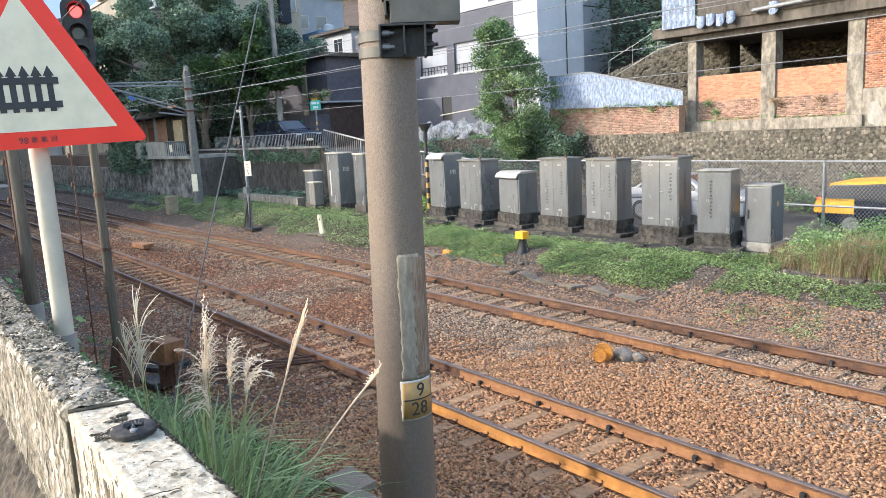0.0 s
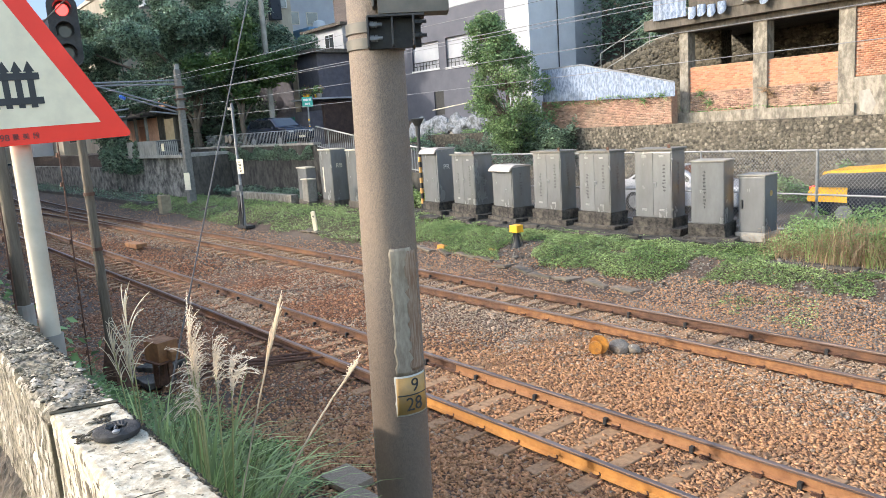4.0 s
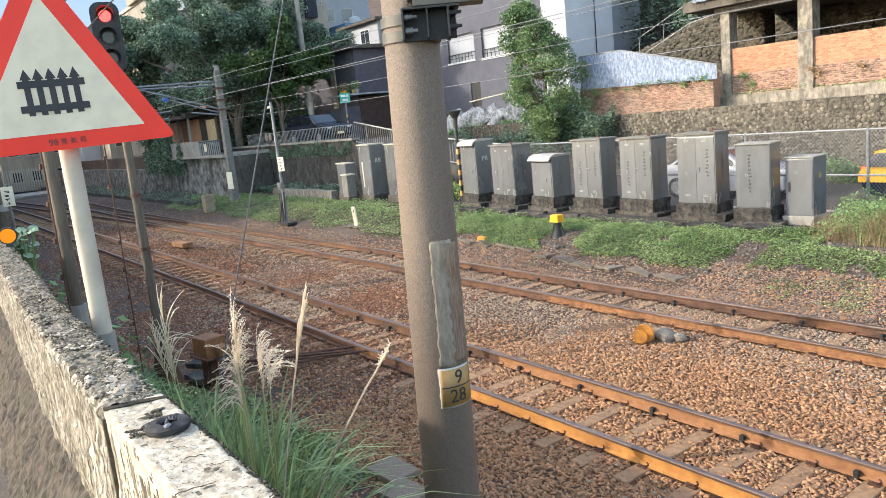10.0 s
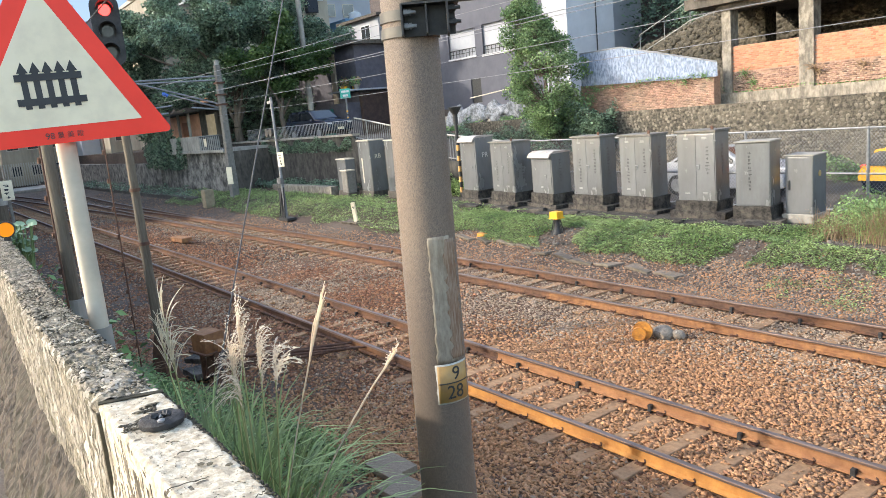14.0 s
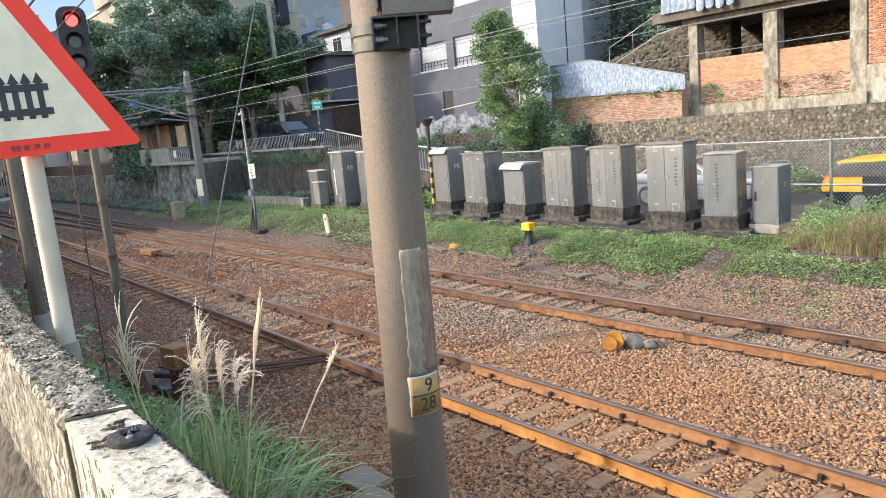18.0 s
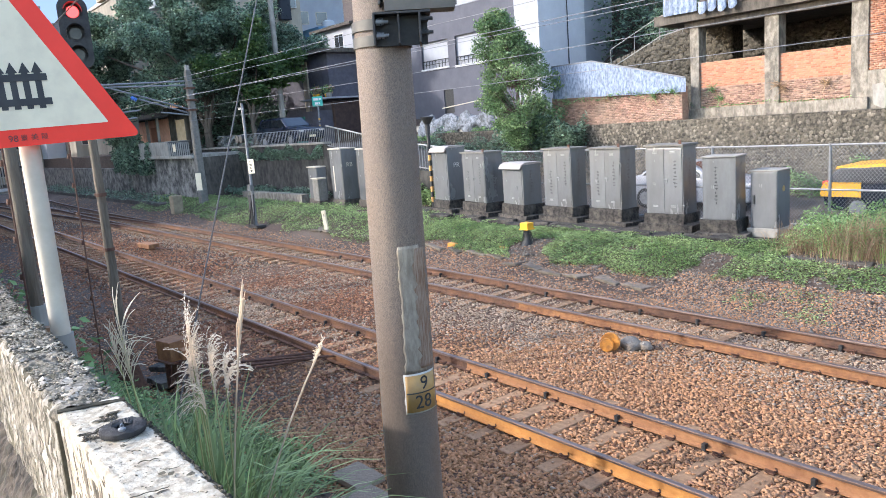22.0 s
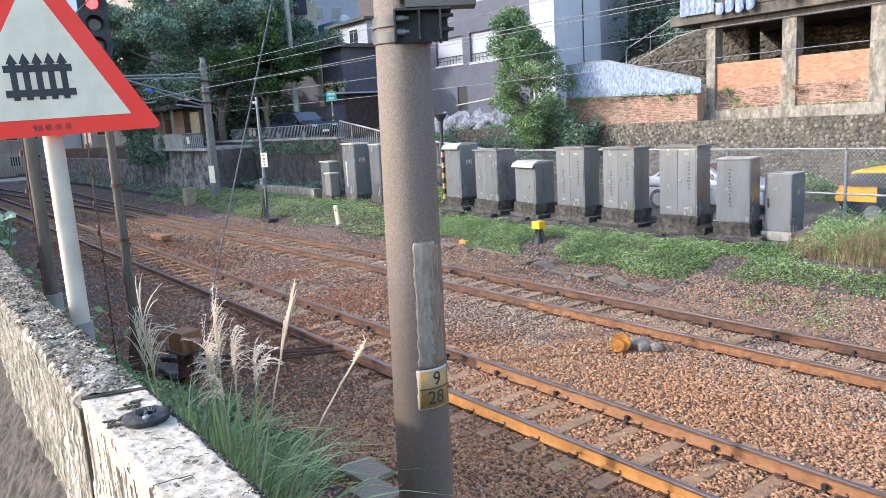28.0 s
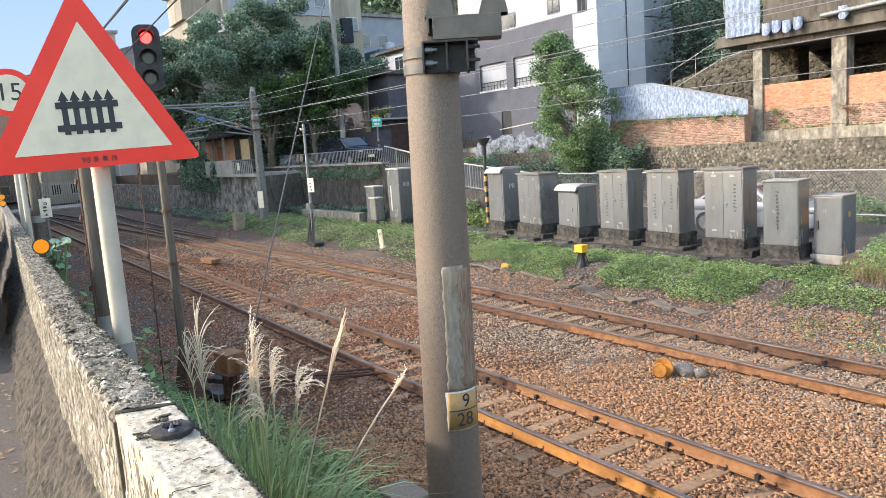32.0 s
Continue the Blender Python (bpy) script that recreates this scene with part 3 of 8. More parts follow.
def rail(parent, line, off, x0, x1, step=1.5, mat=RUST_BROWN_SHADE, label=""):
    body, head = bmesh.new(), bmesh.new()
    xs = list(np.linspace(x0, x1, 1 + math.ceil((x1 - x0) / step)))
    for bm, prof, closed in ((body, PROFILE, True), (head, [(0.0335, -0.030), (0.0335, -0.010), (0.0315, -0.004), (0.025, 0.0015), (-0.025, 0.0015), (-0.0315, -0.004), (-0.0335, -0.010), (-0.0335, -0.030)], False)):
        rings = [[bm.verts.new((x, line(x) + off + a, b)) for a, b in prof] for x in xs]
        n = len(prof)
        for r, s in zip(rings, rings[1:]):
            for i in range(n if closed else n - 1):
                bm.faces.new((r[i], r[(i + 1) % n], s[(i + 1) % n], s[i]))
        bmesh.ops.recalc_face_normals(bm, faces=bm.faces)
    r = part("rail", body, mat, parent, label)
    part("rail_head", head, RAILTOP, r, "worn shiny running surface")


def sleeper_mesh():
    bm = prism([(-0.11, -0.30), (0.11, -0.30), (0.095, -0.162), (-0.095, -0.162)], -1.0, 1.0)
    bmesh.ops.bevel(bm, geom=list(bm.edges), offset=0.008, segments=1, affect="EDGES", profile=0.5)
    me = bpy.data.meshes.new("sleeper")
    bm.to_mesh(me)
    bm.free()
    me.materials.append(SLEEPER)
    return me


def clip_mesh():
    """A spring clip: a bent bar on a base plate."""
    bm = bmesh.new()
    box(bm, -0.05, 0.05, -0.035, 0.035, -0.165, -0.148)
    pts = [(-0.05, 0.03, -0.15), (-0.045, -0.02, -0.125), (0, -0.035, -0.118), (0.045, -0.02, -0.125), (0.05, 0.03, -0.14), (0.02, 0.05, -0.12)]
    for a, b in zip(pts, pts[1:]):
        tube(bm, a, b, 0.009, n=6)
    me = bpy.data.meshes.new("rail_clip")
    bm.to_mesh(me)
    bm.free()
    me.materials.append(RUST_DARK)
    return me


SLEEPER_ME, CLIP_ME = sleeper_mesh(), clip_mesh()


def anchor_mesh():
    """A forked steel anchor gripping the rail's web and foot."""
    bm = B(-0.024, 0.024, -0.042, 0.012, -0.20, -0.085, bevel=0.004)
    box(bm, -0.022, 0.022, -0.05, 0.05, -0.20, -0.146, 0.006)
    me = bpy.data.meshes.new("rail_anchor")
    bm.to_mesh(me)
    bm.free()
    me.materials.append(BLACK)
    return me


ANCHOR_ME = anchor_mesh()


def track(name, label, line, x0, x1, phase, clips_from, sleeper_from, split):
    t = thing(name, label, "railway track", None, "railway tracks", "structure")
    for off in (-0.566, 0.566):
        # Up to the split the shade on the rails is put into their colour.
        rail(t, line, off, x0, split)
        near = split > -10
        mat = (RUST if off < 0 else RUST_TAN) if near else (RUST_MID if off < 0 else RUST_BROWN_SHADE)
        rail(t, line, off, split, x1, 1.5, mat, "bright orange rusted rail" if near and off < 0 else "orange-brown rusted rail")
    x = phase
    for off in (0.566,):
        for k in range(22):
            a = new("rail_anchor", ANCHOR_ME)
            a.parent = t
            a.location = (phase + 0.42 - 2 * SP * k, line(phase - 2 * SP * k) + off - 0.034, 0)
    rng = random.Random(3)
    while x > x0:
        if x >= sleeper_from:
            o = new("sleeper", SLEEPER_ME)
            o.parent = t
            o.location = (x, line(x), rng.uniform(-0.012, 0.008))
            o.rotation_euler = (0, 0, rng.uniform(-0.01, 0.01))
            if x > clips_from:
                for off in (-0.566, 0.566):
                    for side in (-1, 1):
                        c = new("rail_clip", CLIP_ME)
                        c.parent = t
                        c.location = (x, line(x) + off + side * 0.072, 0)
                        c.rotation_euler = (0, 0, 0 if side < 0 else math.pi)
        x -= SP
    return t


track("railway_track", "rusty rails on concrete sleepers in brown ballast", near_c, -90, 12, 5.83, -16, -60, -8.4)
track("railway_track", "rusty rails on half-buried sleepers beside the grass", far_c, -90, 12, 5.5, -16, -60, -10.3)
bt = thing("branch_track", "rusty turnout rails leaving the far track", "railway track", None, "railway tracks", "structure")
for off in (-0.566, 0.566):
    rail(bt, branch_c, off, -75, -25)


def bed_z(x, y):
    """The packed top of the ballast, heaped beside and between the tracks."""
    fc = far_c(x)
    heap = 0.055 if NEAR_C < y < fc else 0.05 * min(1.0, max(0.0, (1.75 - min(abs(y - NEAR_C), abs(y - fc))) / 0.5))
    return ground_z(0.0, y) + heap + 0.012 * noise.noise(Vector((x * 1.1, y * 1.1, 2.0)))


def track_bed():
    ax, ay = np.arange(-20, 6.01, 0.4), np.arange(2.2, 13.41, 0.2)
    k = len(ay)
    v = [(x, y, bed_z(x, y) - 0.002) for x in ax for y in ay]
    f = [(i * k + j, (i + 1) * k + j, (i + 1) * k + j + 1, i * k + j + 1) for i in range(len(ax) - 1) for j in range(k - 1)]
    tagged(mesh_of("track_bed", v, f, BED), "packed brown stone chippings under the ballast", "ballast", "", "structure")


track_bed()


def ballast():
    """Angular crushed stone, heaped to just below the sleepers' tops; browner by the near track, greyer towards the verge."""
    rng = np.random.default_rng(5)
    P = rocks(12, 2, 6)
    def field(x0, x1, y0, y1, per):
        n = int((x1 - x0) * (y1 - y0) * per)
        return np.stack([rng.uniform(x0, x1, n), rng.uniform(y0, y1, n), np.zeros(n)], 1)
    p = np.concatenate([field(-9, -1, 1.9, 9.7, 1950), field(-1, 6, 1.2, 9.6, 330), field(-1, 6, 9.6, 13.4, 200), field(-9, -1, 1.2, 1.9, 500), field(-18, -9, 1.9, 9.7, 650),
                        field(-32, -18, 2, 9.5, 170), field(-9, -1, 9.7, 13.4, 1250), field(-18, -9, 9.7, 13.2, 420), field(-32, -18, 9.5, 12.6, 170), field(-20, 1, 13.2, 15.4, 60), field(-46, -32, 2.2, 13.0, 75), field(-64, -46, 2.4, 13.2, 40)])
    # thinner on the stretch close under the wall and past the end of the cleared line
    edge = np.minimum(-6.9 + (p[:, 1] - 2.1), -2.2 - 0.25 * np.clip(p[:, 1] - 8.0, 0, 9))
    p = p[(p[:, 0] < edge) | (rng.uniform(0, 1, len(p)) < 0.40)]
    n = len(p)
    fc = np.array([far_c(x) for x in p[:, 0]])
    lump = np.array([noise.noise(Vector((a * 1.1, b * 1.1, 2.0))) for a, b in p[:, :2]])
    patch = np.array([noise.noise(Vector((a * 0.33, b * 0.5, 7.0))) for a, b in p[:, :2]])
    dn, df = np.abs(p[:, 1] - NEAR_C), np.abs(p[:, 1] - fc)
    between = (p[:, 1] > NEAR_C) & (p[:, 1] < fc)
    p[:, 2] = np.array([bed_z(a, b) for a, b in p[:, :2]]) + rng.uniform(-0.021, 0.013, n)
    keep = np.ones(n, bool)
    for d, c, ph, bare in ((dn, np.full(n, NEAR_C), 5.83, 0.97), (df, fc, 5.5, 0.62)):
        for o in (-0.566, 0.566):
            keep &= np.abs(p[:, 1] - c - o) > 0.078
        ds = np.abs((p[:, 0] - ph + SP / 2) % SP - SP / 2)
        on = (d < 1.02) & (ds < 0.105)
        reach = 0.42 + 0.35 * lump
        clear = np.where(p[:, 0] < -9.2, 0.15, np.where((p[:, 1] - c > -0.1 - reach) | (p[:, 1] - c < -0.56), bare, 0.8))
        keep &= ~(on & (rng.uniform(0, 1, n) < clear))
        p[on, 2] = np.maximum(p[on, 2], -0.165)
    p, lump, patch, between = p[keep], lump[keep], patch[keep], between[keep]
    n = len(p)
    size = rng.uniform(0.55, 1.15, n) ** 1.2 * (0.066 + 0.016 * np.clip((-p[:, 0] - 8) / 14, 0, 1) - 0.012 * np.clip((p[:, 1] - 7) / 4, 0, 1))
    share = np.clip((p[:, 1] - 8.0) / 3.2, 0.03, 0.85) + np.where(between & (p[:, 0] > -17) & (p[:, 0] < -8.5), 0.35 + 0.8 * patch, 0.25 * patch)
    share += np.where((np.abs(p[:, 0] + 14.6) < 1.1) & (np.abs(p[:, 1] - NEAR_C) < 0.5), 0.8, 0)
    share += np.where(p[:, 0] < -15, 0.12 + 0.4 * patch, 0)
    share = np.where(p[:, 1] > 11.2 + 0.3 * lump, 0.97, share)
    grey = rng.uniform(0, 1, n) < share
    red = ~grey & (rng.uniform(0, 1, n) < np.clip((-p[:, 0] - 7.0 - np.abs(p[:, 1] - 6) * 0.6) / 5 + 0.5 * patch, 0.08, 0.92))
    far = grey & (p[:, 1] > 11.3 + 0.6 * lump)
    grey &= ~far
    flat = np.array([[[1.12], [0.98], [0.85]]])
    for mask, mat, label in ((far, STONE_DIM, "dull grey-brown crushed stone ballast along the verge"), (red, STONE_RED, "dark red-brown crushed stone ballast"), (~grey & ~red, STONE, "rust-brown crushed stone ballast"), (grey, STONE_GREY, "greyish crushed stone ballast")):
        q = p[mask]
        ob = scatter("ballast_stones", P, q, turns_of(rng, len(q), 0.75) * flat, size[mask], mat)
        tagged(ob, label, "ballast", "", "stuff")


ballast()


LEAF_SHAPE = [(np.array([(-0.5, 0, 0), (0, 0.28, 0.05), (0.5, 0, 0), (0, -0.28, 0.05)]), np.array([[0, 1, 2, 3]]))]


def crown(name, parent, centres, per, leaf, mat, seed, split=0):
    """Leaves scattered through uneven lobes: (x, y, z, rx, ry, rz)."""
    rng = np.random.default_rng(seed)
    pts = []
    lobes = list(centres)
    if split:
        r1 = random.Random(seed)
        lobes = [(x + r1.gauss(0, 0.42) * rx, y + r1.gauss(0, 0.42) * ry, z + r1.gauss(0, 0.42) * rz, rx * split, ry * split, rz * split * 0.85) for x, y, z, rx, ry, rz in centres for _ in range(6)]
    for x, y, z, rx, ry, rz in lobes:
        k = int(per * rx * rz)
        d = rng.normal(size=(k, 3))
        d /= np.linalg.norm(d, axis=1)[:, None]
        r = rng.uniform(0.15, 1, k) ** 0.45 * (1 + 0.22 * np.sin(d[:, 0] * 7 + seed) * np.cos(d[:, 2] * 6 + x))
        pts.append(np.array((x, y, z)) + d * r[:, None] * np.array((rx, ry, rz)))
    p = np.concatenate(pts)
    ob = scatter(name, LEAF_SHAPE, p, turns_of(rng, len(p)), rng.uniform(0.6, 1.3, len(p)) * leaf, mat)
    ob.parent = parent
    return ob


def blades(seed, n, length, width, spread, lean=0.5):
    """Arching leaf blades from one root as (verts, quads)."""
    rng = random.Random(seed)
    vs, fs = [], []
    for _ in range(n):
        a = rng.uniform(0, 6.283)
        L = length * rng.uniform(0.55, 1.1)
        bx, by = rng.gauss(0, spread), rng.gauss(0, spread)
        out = L * rng.uniform(0.15, lean + 0.2)
        side = Vector((-math.sin(a), math.cos(a), 0))
        base = len(vs)
        for i in range(7):
            s = i / 6
            w = width * (1 - s ** 2.2) * 0.5 + 0.0006
            c = Vector((bx + math.cos(a) * out * s ** 1.7, by + math.sin(a) * out * s ** 1.7, L * (s - 0.30 * s ** 3 * (out / L) * 2.2)))
            vs += [tuple(c - side * w), tuple(c + side * w)]
        fs += [(base + 2 * i, base + 2 * i + 1, base + 2 * i + 3, base + 2 * i + 2) for i in range(6)]
    return vs, fs


# ---- lettering ----
def writing(text, size, material, parent, m, depth=0.0015, name="lettering"):
    cu = bpy.data.curves.new("writing", "FONT")
    cu.body, cu.size, cu.extrude, cu.align_x, cu.align_y = text, size, depth, "CENTER", "CENTER"
    tmp = bpy.data.objects.new("writing", cu)
    me = bpy.data.meshes.new_from_object(tmp)
    bpy.data.objects.remove(tmp)
    bpy.data.curves.remove(cu)
    me.materials.clear()
    me.materials.append(material)
    ob = new(name, me)
    ob.parent = parent
    ob.matrix_basis = m
    return ob


def bars(n, w, h, gap, rng):
    """Upright column of small marks that stands for writing."""
    bm = bmesh.new()
    for i in range(n):
        z = -i * (h + gap)
        for k in range(3):
            dx, dz = rng.uniform(-0.3, 0.3) * w, rng.uniform(-0.3, 0.3) * h
            if rng.random() < 0.6:
                box(bm, dx - w * 0.46, dx + w * 0.36, -0.003, 0, z + dz - h * 0.12, z + dz + h * 0.12)
            else:
                box(bm, dx - w * 0.12, dx + w * 0.12, -0.003, 0, z - h * 0.45, z + h * 0.35)
    return bm


INK = M("black_ink", (0.022, 0.022, 0.024), (0.04, 0.04, 0.04), 8, 0.6, bump=0)
FADED = M("faded_ink", (0.06, 0.057, 0.053), (0.09, 0.085, 0.08), 8, 0.7, bump=0)


# ---- near things ----
def skin(parent, name, a0, a1, z0, z1, r, mat, label="", ragged=0.0, seed=0, n=14):
    """A thin curved sheet on the pole's surface; angles from the local x axis, in degrees."""
    rng = random.Random(seed)
    bm = bmesh.new()
    rows = max(2, int((z1 - z0) / 0.022)) if ragged else 2
    grid = []
    for j in range(rows):
        z = z0 + (z1 - z0) * j / (rows - 1)
        e0, e1 = rng.uniform(-ragged, ragged), rng.uniform(-ragged, ragged)
        rr = r(z) if callable(r) else r
        grid.append([bm.verts.new((rr * math.cos(radians(a)), rr * math.sin(radians(a)), z)) for a in np.linspace(a0 + e0, a1 + e1, n)])
    for g, h in zip(grid, grid[1:]):
        for i in range(n - 1):
            bm.faces.new((g[i], g[i + 1], h[i + 1], h[i]))
    ob = part(name, bm, mat, parent, label, True)
    md = ob.modifiers.new("thickness", "SOLIDIFY")
    md.thickness, md.offset = 0.0015, 1
    return ob


def km_pole():
    t = thing("concrete_pole", "round brown-grey concrete pole with clamped bracket and yellow distance plate", "pole", pose(-3.60, 2.355, 0, -1.0, 0, 0))
    rad = lambda z: 0.177 - 0.0058 * z
    part("shaft", lathe([(rad(z), z) for z in np.arange(-0.3, 9.6, 0.3)], 48), POLEC, t, "", True)
    F = -33.0  # the side that faces the path
    # repair patches
    skin(t, "repair_patch", F - 4, F + 46, 2.18, 2.92, lambda z: rad(z) + 0.002, M("pale_repair", (0.35, 0.285, 0.205), (0.225, 0.178, 0.128), 30, 0.85, bump=0.5, stain=(0.18, 0.125, 0.08), stain_scale=9, amount=0.7, stretch=(1, 1, 0.4)), "pale grey-green repair coat", 2.6, 4)
    skin(t, "rust_streak", F + 30, F + 62, 2.20, 2.90, lambda z: rad(z) + 0.0045, M("rust_streak", (0.19, 0.105, 0.06), (0.30, 0.215, 0.15), 30, 0.85, bump=0.5, stretch=(3, 3, 0.3), band=0.1), "brown rusty streak", 6.0, 9)
    # distance plate
    W = M("worn_white_edge", (0.58, 0.55, 0.48), (0.40, 0.37, 0.31), 14, 0.8, bump=0.3)
    Y = M("worn_yellow_plate", (0.44, 0.25, 0.075), (0.34, 0.19, 0.06), 14, 0.5, bump=0.1, stain=(0.32, 0.21, 0.10), stain_scale=9, amount=0.6)
    skin(t, "plate_edge", F - 9, F + 66, 1.935, 2.175, lambda z: rad(z) + 0.003, W, "chipped white surround", 1.2, 5)
    pl = skin(t, "distance_plate", F - 6, F + 64, 1.945, 2.165, lambda z: rad(z) + 0.006, Y, "yellow plate lettered 9 over 28")
    skin(pl, "divider", F - 4, F + 62, 2.056, 2.063, lambda z: rad(z) + 0.0105, INK)
    def bent(text, ang, z):
        ob = writing(text, 0.115, INK, pl, Matrix(), 0.0008)
        R = rad(z) + 0.0105
        for v in ob.data.vertices:
            a = radians(F + ang) + v.co.x / R
            v.co = Vector(((R + v.co.z) * math.cos(a), (R + v.co.z) * math.sin(a), z + v.co.y))
    bent("9", 32, 2.112)
    bent("28", 29, 2.000)
    # clamp and bracket, local x to the side, y away from the path
    c = new("clamp")
    c.parent = t
    c.matrix_basis = pose(0, 0, 4.045, 0, 0, 53)
    OLIVE = M("olive_steel", (0.105, 0.10, 0.085), (0.075, 0.07, 0.06), 7, 0.5, metal=0.3, bump=0.12, stain=(0.14, 0.12, 0.10), stain_scale=5)
    for z in (0.0, 0.085):
        ring = lathe([(0.157, z - 0.028), (0.164, z - 0.028), (0.164, z + 0.028), (0.157, z + 0.028)], 40)
        part("band", ring, OLIVE, c, "", True)
    bk = bmesh.new()
    for x0, x1, y0, y1, z0, z1 in ((-0.035, -0.023, -0.27, -0.08, -0.035, 0.125), (-0.03, 0.27, -0.26, -0.10, 0.118, 0.13), (-0.03, 0.25, -0.17, -0.155, -0.035, 0.12), (0.095, 0.105, -0.25, -0.15, -0.03, 0.12), (0.205, 0.217, -0.26, -0.06, -0.035, 0.12)):
        box(bk, x0, x1, y0, y1, z0, z1, 0.002)
    part("bracket", bk, BLACK, c, "black welded steel bracket")
    for x, z, mat in ((-0.03, 0.085, STEEL), (-0.03, 0.015, STEEL), (0.205, 0.09, BLACK), (0.205, 0.02, BLACK)):
        b = bmesh.new()
        tube(b, (x, -0.22, z), (x + 0.075, -0.22, z), 0.009, n=8)
        tube(b, (x + 0.012, -0.22, z), (x + 0.032, -0.22, z), 0.018, n=6)
        tube(b, (x + 0.036, -0.22, z), (x + 0.05, -0.22, z), 0.017, n=6)
        part("bolt", b, mat, c)
    ch = bmesh.new()
    box(ch, 0.03, 0.40, -0.262, -0.25, 0.14, 0.245, 0.003)
    box(ch, 0.03, 0.40, -0.262, -0.12, 0.132, 0.144, 0.003)
    box(ch, 0.0, 0.40, -0.262, -0.12, 0.243, 0.255, 0.003)
    box(ch, 0.0, 0.012, -0.262, -0.12, 0.17, 0.255, 0.003)
    part("channel", ch, OLIVE, c, "olive steel channel")
    for x0, lean in ((0.07, 0.16), (0.36, 0.05)):
        lg = bmesh.new()
        n, prev = 10, None
        for i in range(n):
            s = i / (n - 1)
            z = 0.255 + 1.3 * s
            x = x0 + lean * s
            flare = 0.05 * math.exp(-s * 14)
            r = [lg.verts.new(q) for q in ((x - 0.03 - flare, -0.25, z), (x + 0.03 + flare, -0.25, z), (x + 0.03 + flare, -0.15, z), (x - 0.03 - flare, -0.15, z))]
            if prev:
                for k in range(4):
                    lg.faces.new((prev[k], prev[(k + 1) % 4], r[(k + 1) % 4], r[k]))
            prev = r
        part("arm", lg, OLIVE, c, "flared steel arm")


km_pole()


def warning_sign():
    t = thing("warning_sign", "red and white triangular level crossing sign on a grey pipe post", "road sign", pose(-3.66, 0.615, 0.3))
    p = part("post", T((0, 0, 0), (0, -0.005, 3.95), 0.040, n=24), POSTWHITE, t, "grey-white pipe post", True)
    part("sleeve", T((0, 0, 2.30), (0, 0, 2.50), 0.046, n=24), CONC, p, "grey lower sleeve", True)
    def tri(s, y0, y1, r=0.04, k=5):
        bm = prism([(-s / 2, -s * 0.2887), (s / 2, -s * 0.2887), (0, s * 0.577)], y0, y1)
        bmesh.ops.bevel(bm, geom=[e for e in bm.edges if abs((e.verts[0].co - e.verts[1].co).y) > 1e-4], offset=r, segments=k, affect="EDGES", profile=0.5)
        return bm
    pl = part("plate", tri(0.90, -0.003, 0.003, 0.035), SIGNRED, t, "red triangular plate with rounded corners")
    pl.matrix_basis = pose(0.075, -0.023, 3.584, 0, -1.5, 88)
    inner = part("inner_triangle", tri(0.645, -0.0065, -0.0035, 0.004, 1), SIGNWHITE, pl, "off-white scratched inner triangle")
    inner.location = (0.0, 0, -0.004)
    for i in range(5):
        x = -0.105 + i * 0.046
        k = prism([(x - 0.012, -0.112), (x + 0.012, -0.112), (x + 0.012, 0.033), (x + 0.021, 0.033), (x, 0.076), (x - 0.021, 0.033), (x - 0.012, 0.033)], -0.009, -0.0066)
        part("picket", k, INK, pl, "black picket of the fence symbol")
    for z, w in ((0.014, 0.126), (-0.084, 0.130)):
        part("fence_bar", B(-w - 0.013, w - 0.013, -0.0105, -0.0066, z - 0.014, z + 0.014), INK, pl, "black bar of the fence symbol")
    writing("98", 0.037, INK, pl, pose(-0.052, -0.0045, -0.228, 90, 0, 0), 0.0006)
    for k, word in enumerate("景美段"):
        writing(word, 0.028, INK, pl, pose(-0.012 + 0.038 * k, -0.0045, -0.228, 90, 0, 0), 0.0006)
    part("rear_clamp", B(-0.05, 0.05, 0.003, 0.012, 0.10, 0.14, bevel=0.003), STEEL, pl)


warning_sign()


def wall_disc():
    """The broken foot of a reflector: a worn rubber disc with a torn hollow, a screw and a bent pin."""
    t = thing("reflector_base", "worn black rubber disc screwed to the white wall top", "disc", pose(-1.898, 0.405, 2.932, 0, 0, 20))
    bm = lathe([(0.050, 0), (0.053, 0.006), (0.052, 0.014), (0.044, 0.019), (0.024, 0.020), (0.020, 0.010), (0.008, 0.008)], 40)
    for v in bm.verts:
        q = v.co * 42
        v.co += Vector((v.co.x, v.co.y, 0)) * 0.05 * noise.noise(q) + Vector((0, 0, 0.004 * noise.noise(q * 1.7 + Vector((3, 1, 0))))) * (1 if v.co.z > 0.004 else 0)
    part("base", bm, M("worn_rubber", (0.030, 0.028, 0.028), (0.014, 0.013, 0.013), 160, 0.75, bump=0.9, stain=(0.075, 0.07, 0.066), stain_scale=40, amount=0.5, bump_scale=260, deep=0.004), t, "", True)
    lip = bmesh.new()
    for k in range(7):
        a = radians(70 + 24 * k)
        tube(lip, (0.016 * math.cos(a), 0.016 * math.sin(a), 0.014), (0.026 * math.cos(a + 0.3), 0.026 * math.sin(a + 0.3), 0.019 + 0.002 * (k % 3)), 0.005, 0.003, 6)
    part("torn_stub", lip, BLACK, t, "torn black stub")
    part("screw", lathe([(0.008, 0.018), (0.009, 0.023), (0.004, 0.026)], 12), STEEL, t, "pale screw head").location = (0.030, -0.022, 0)
    part("pin", sweep([(0.012, -0.006, 0.02), (0.018, -0.014, 0.029), (0.024, -0.022, 0.027)], 0.0022, 6), STEEL, t, "bent steel pin")


wall_disc()


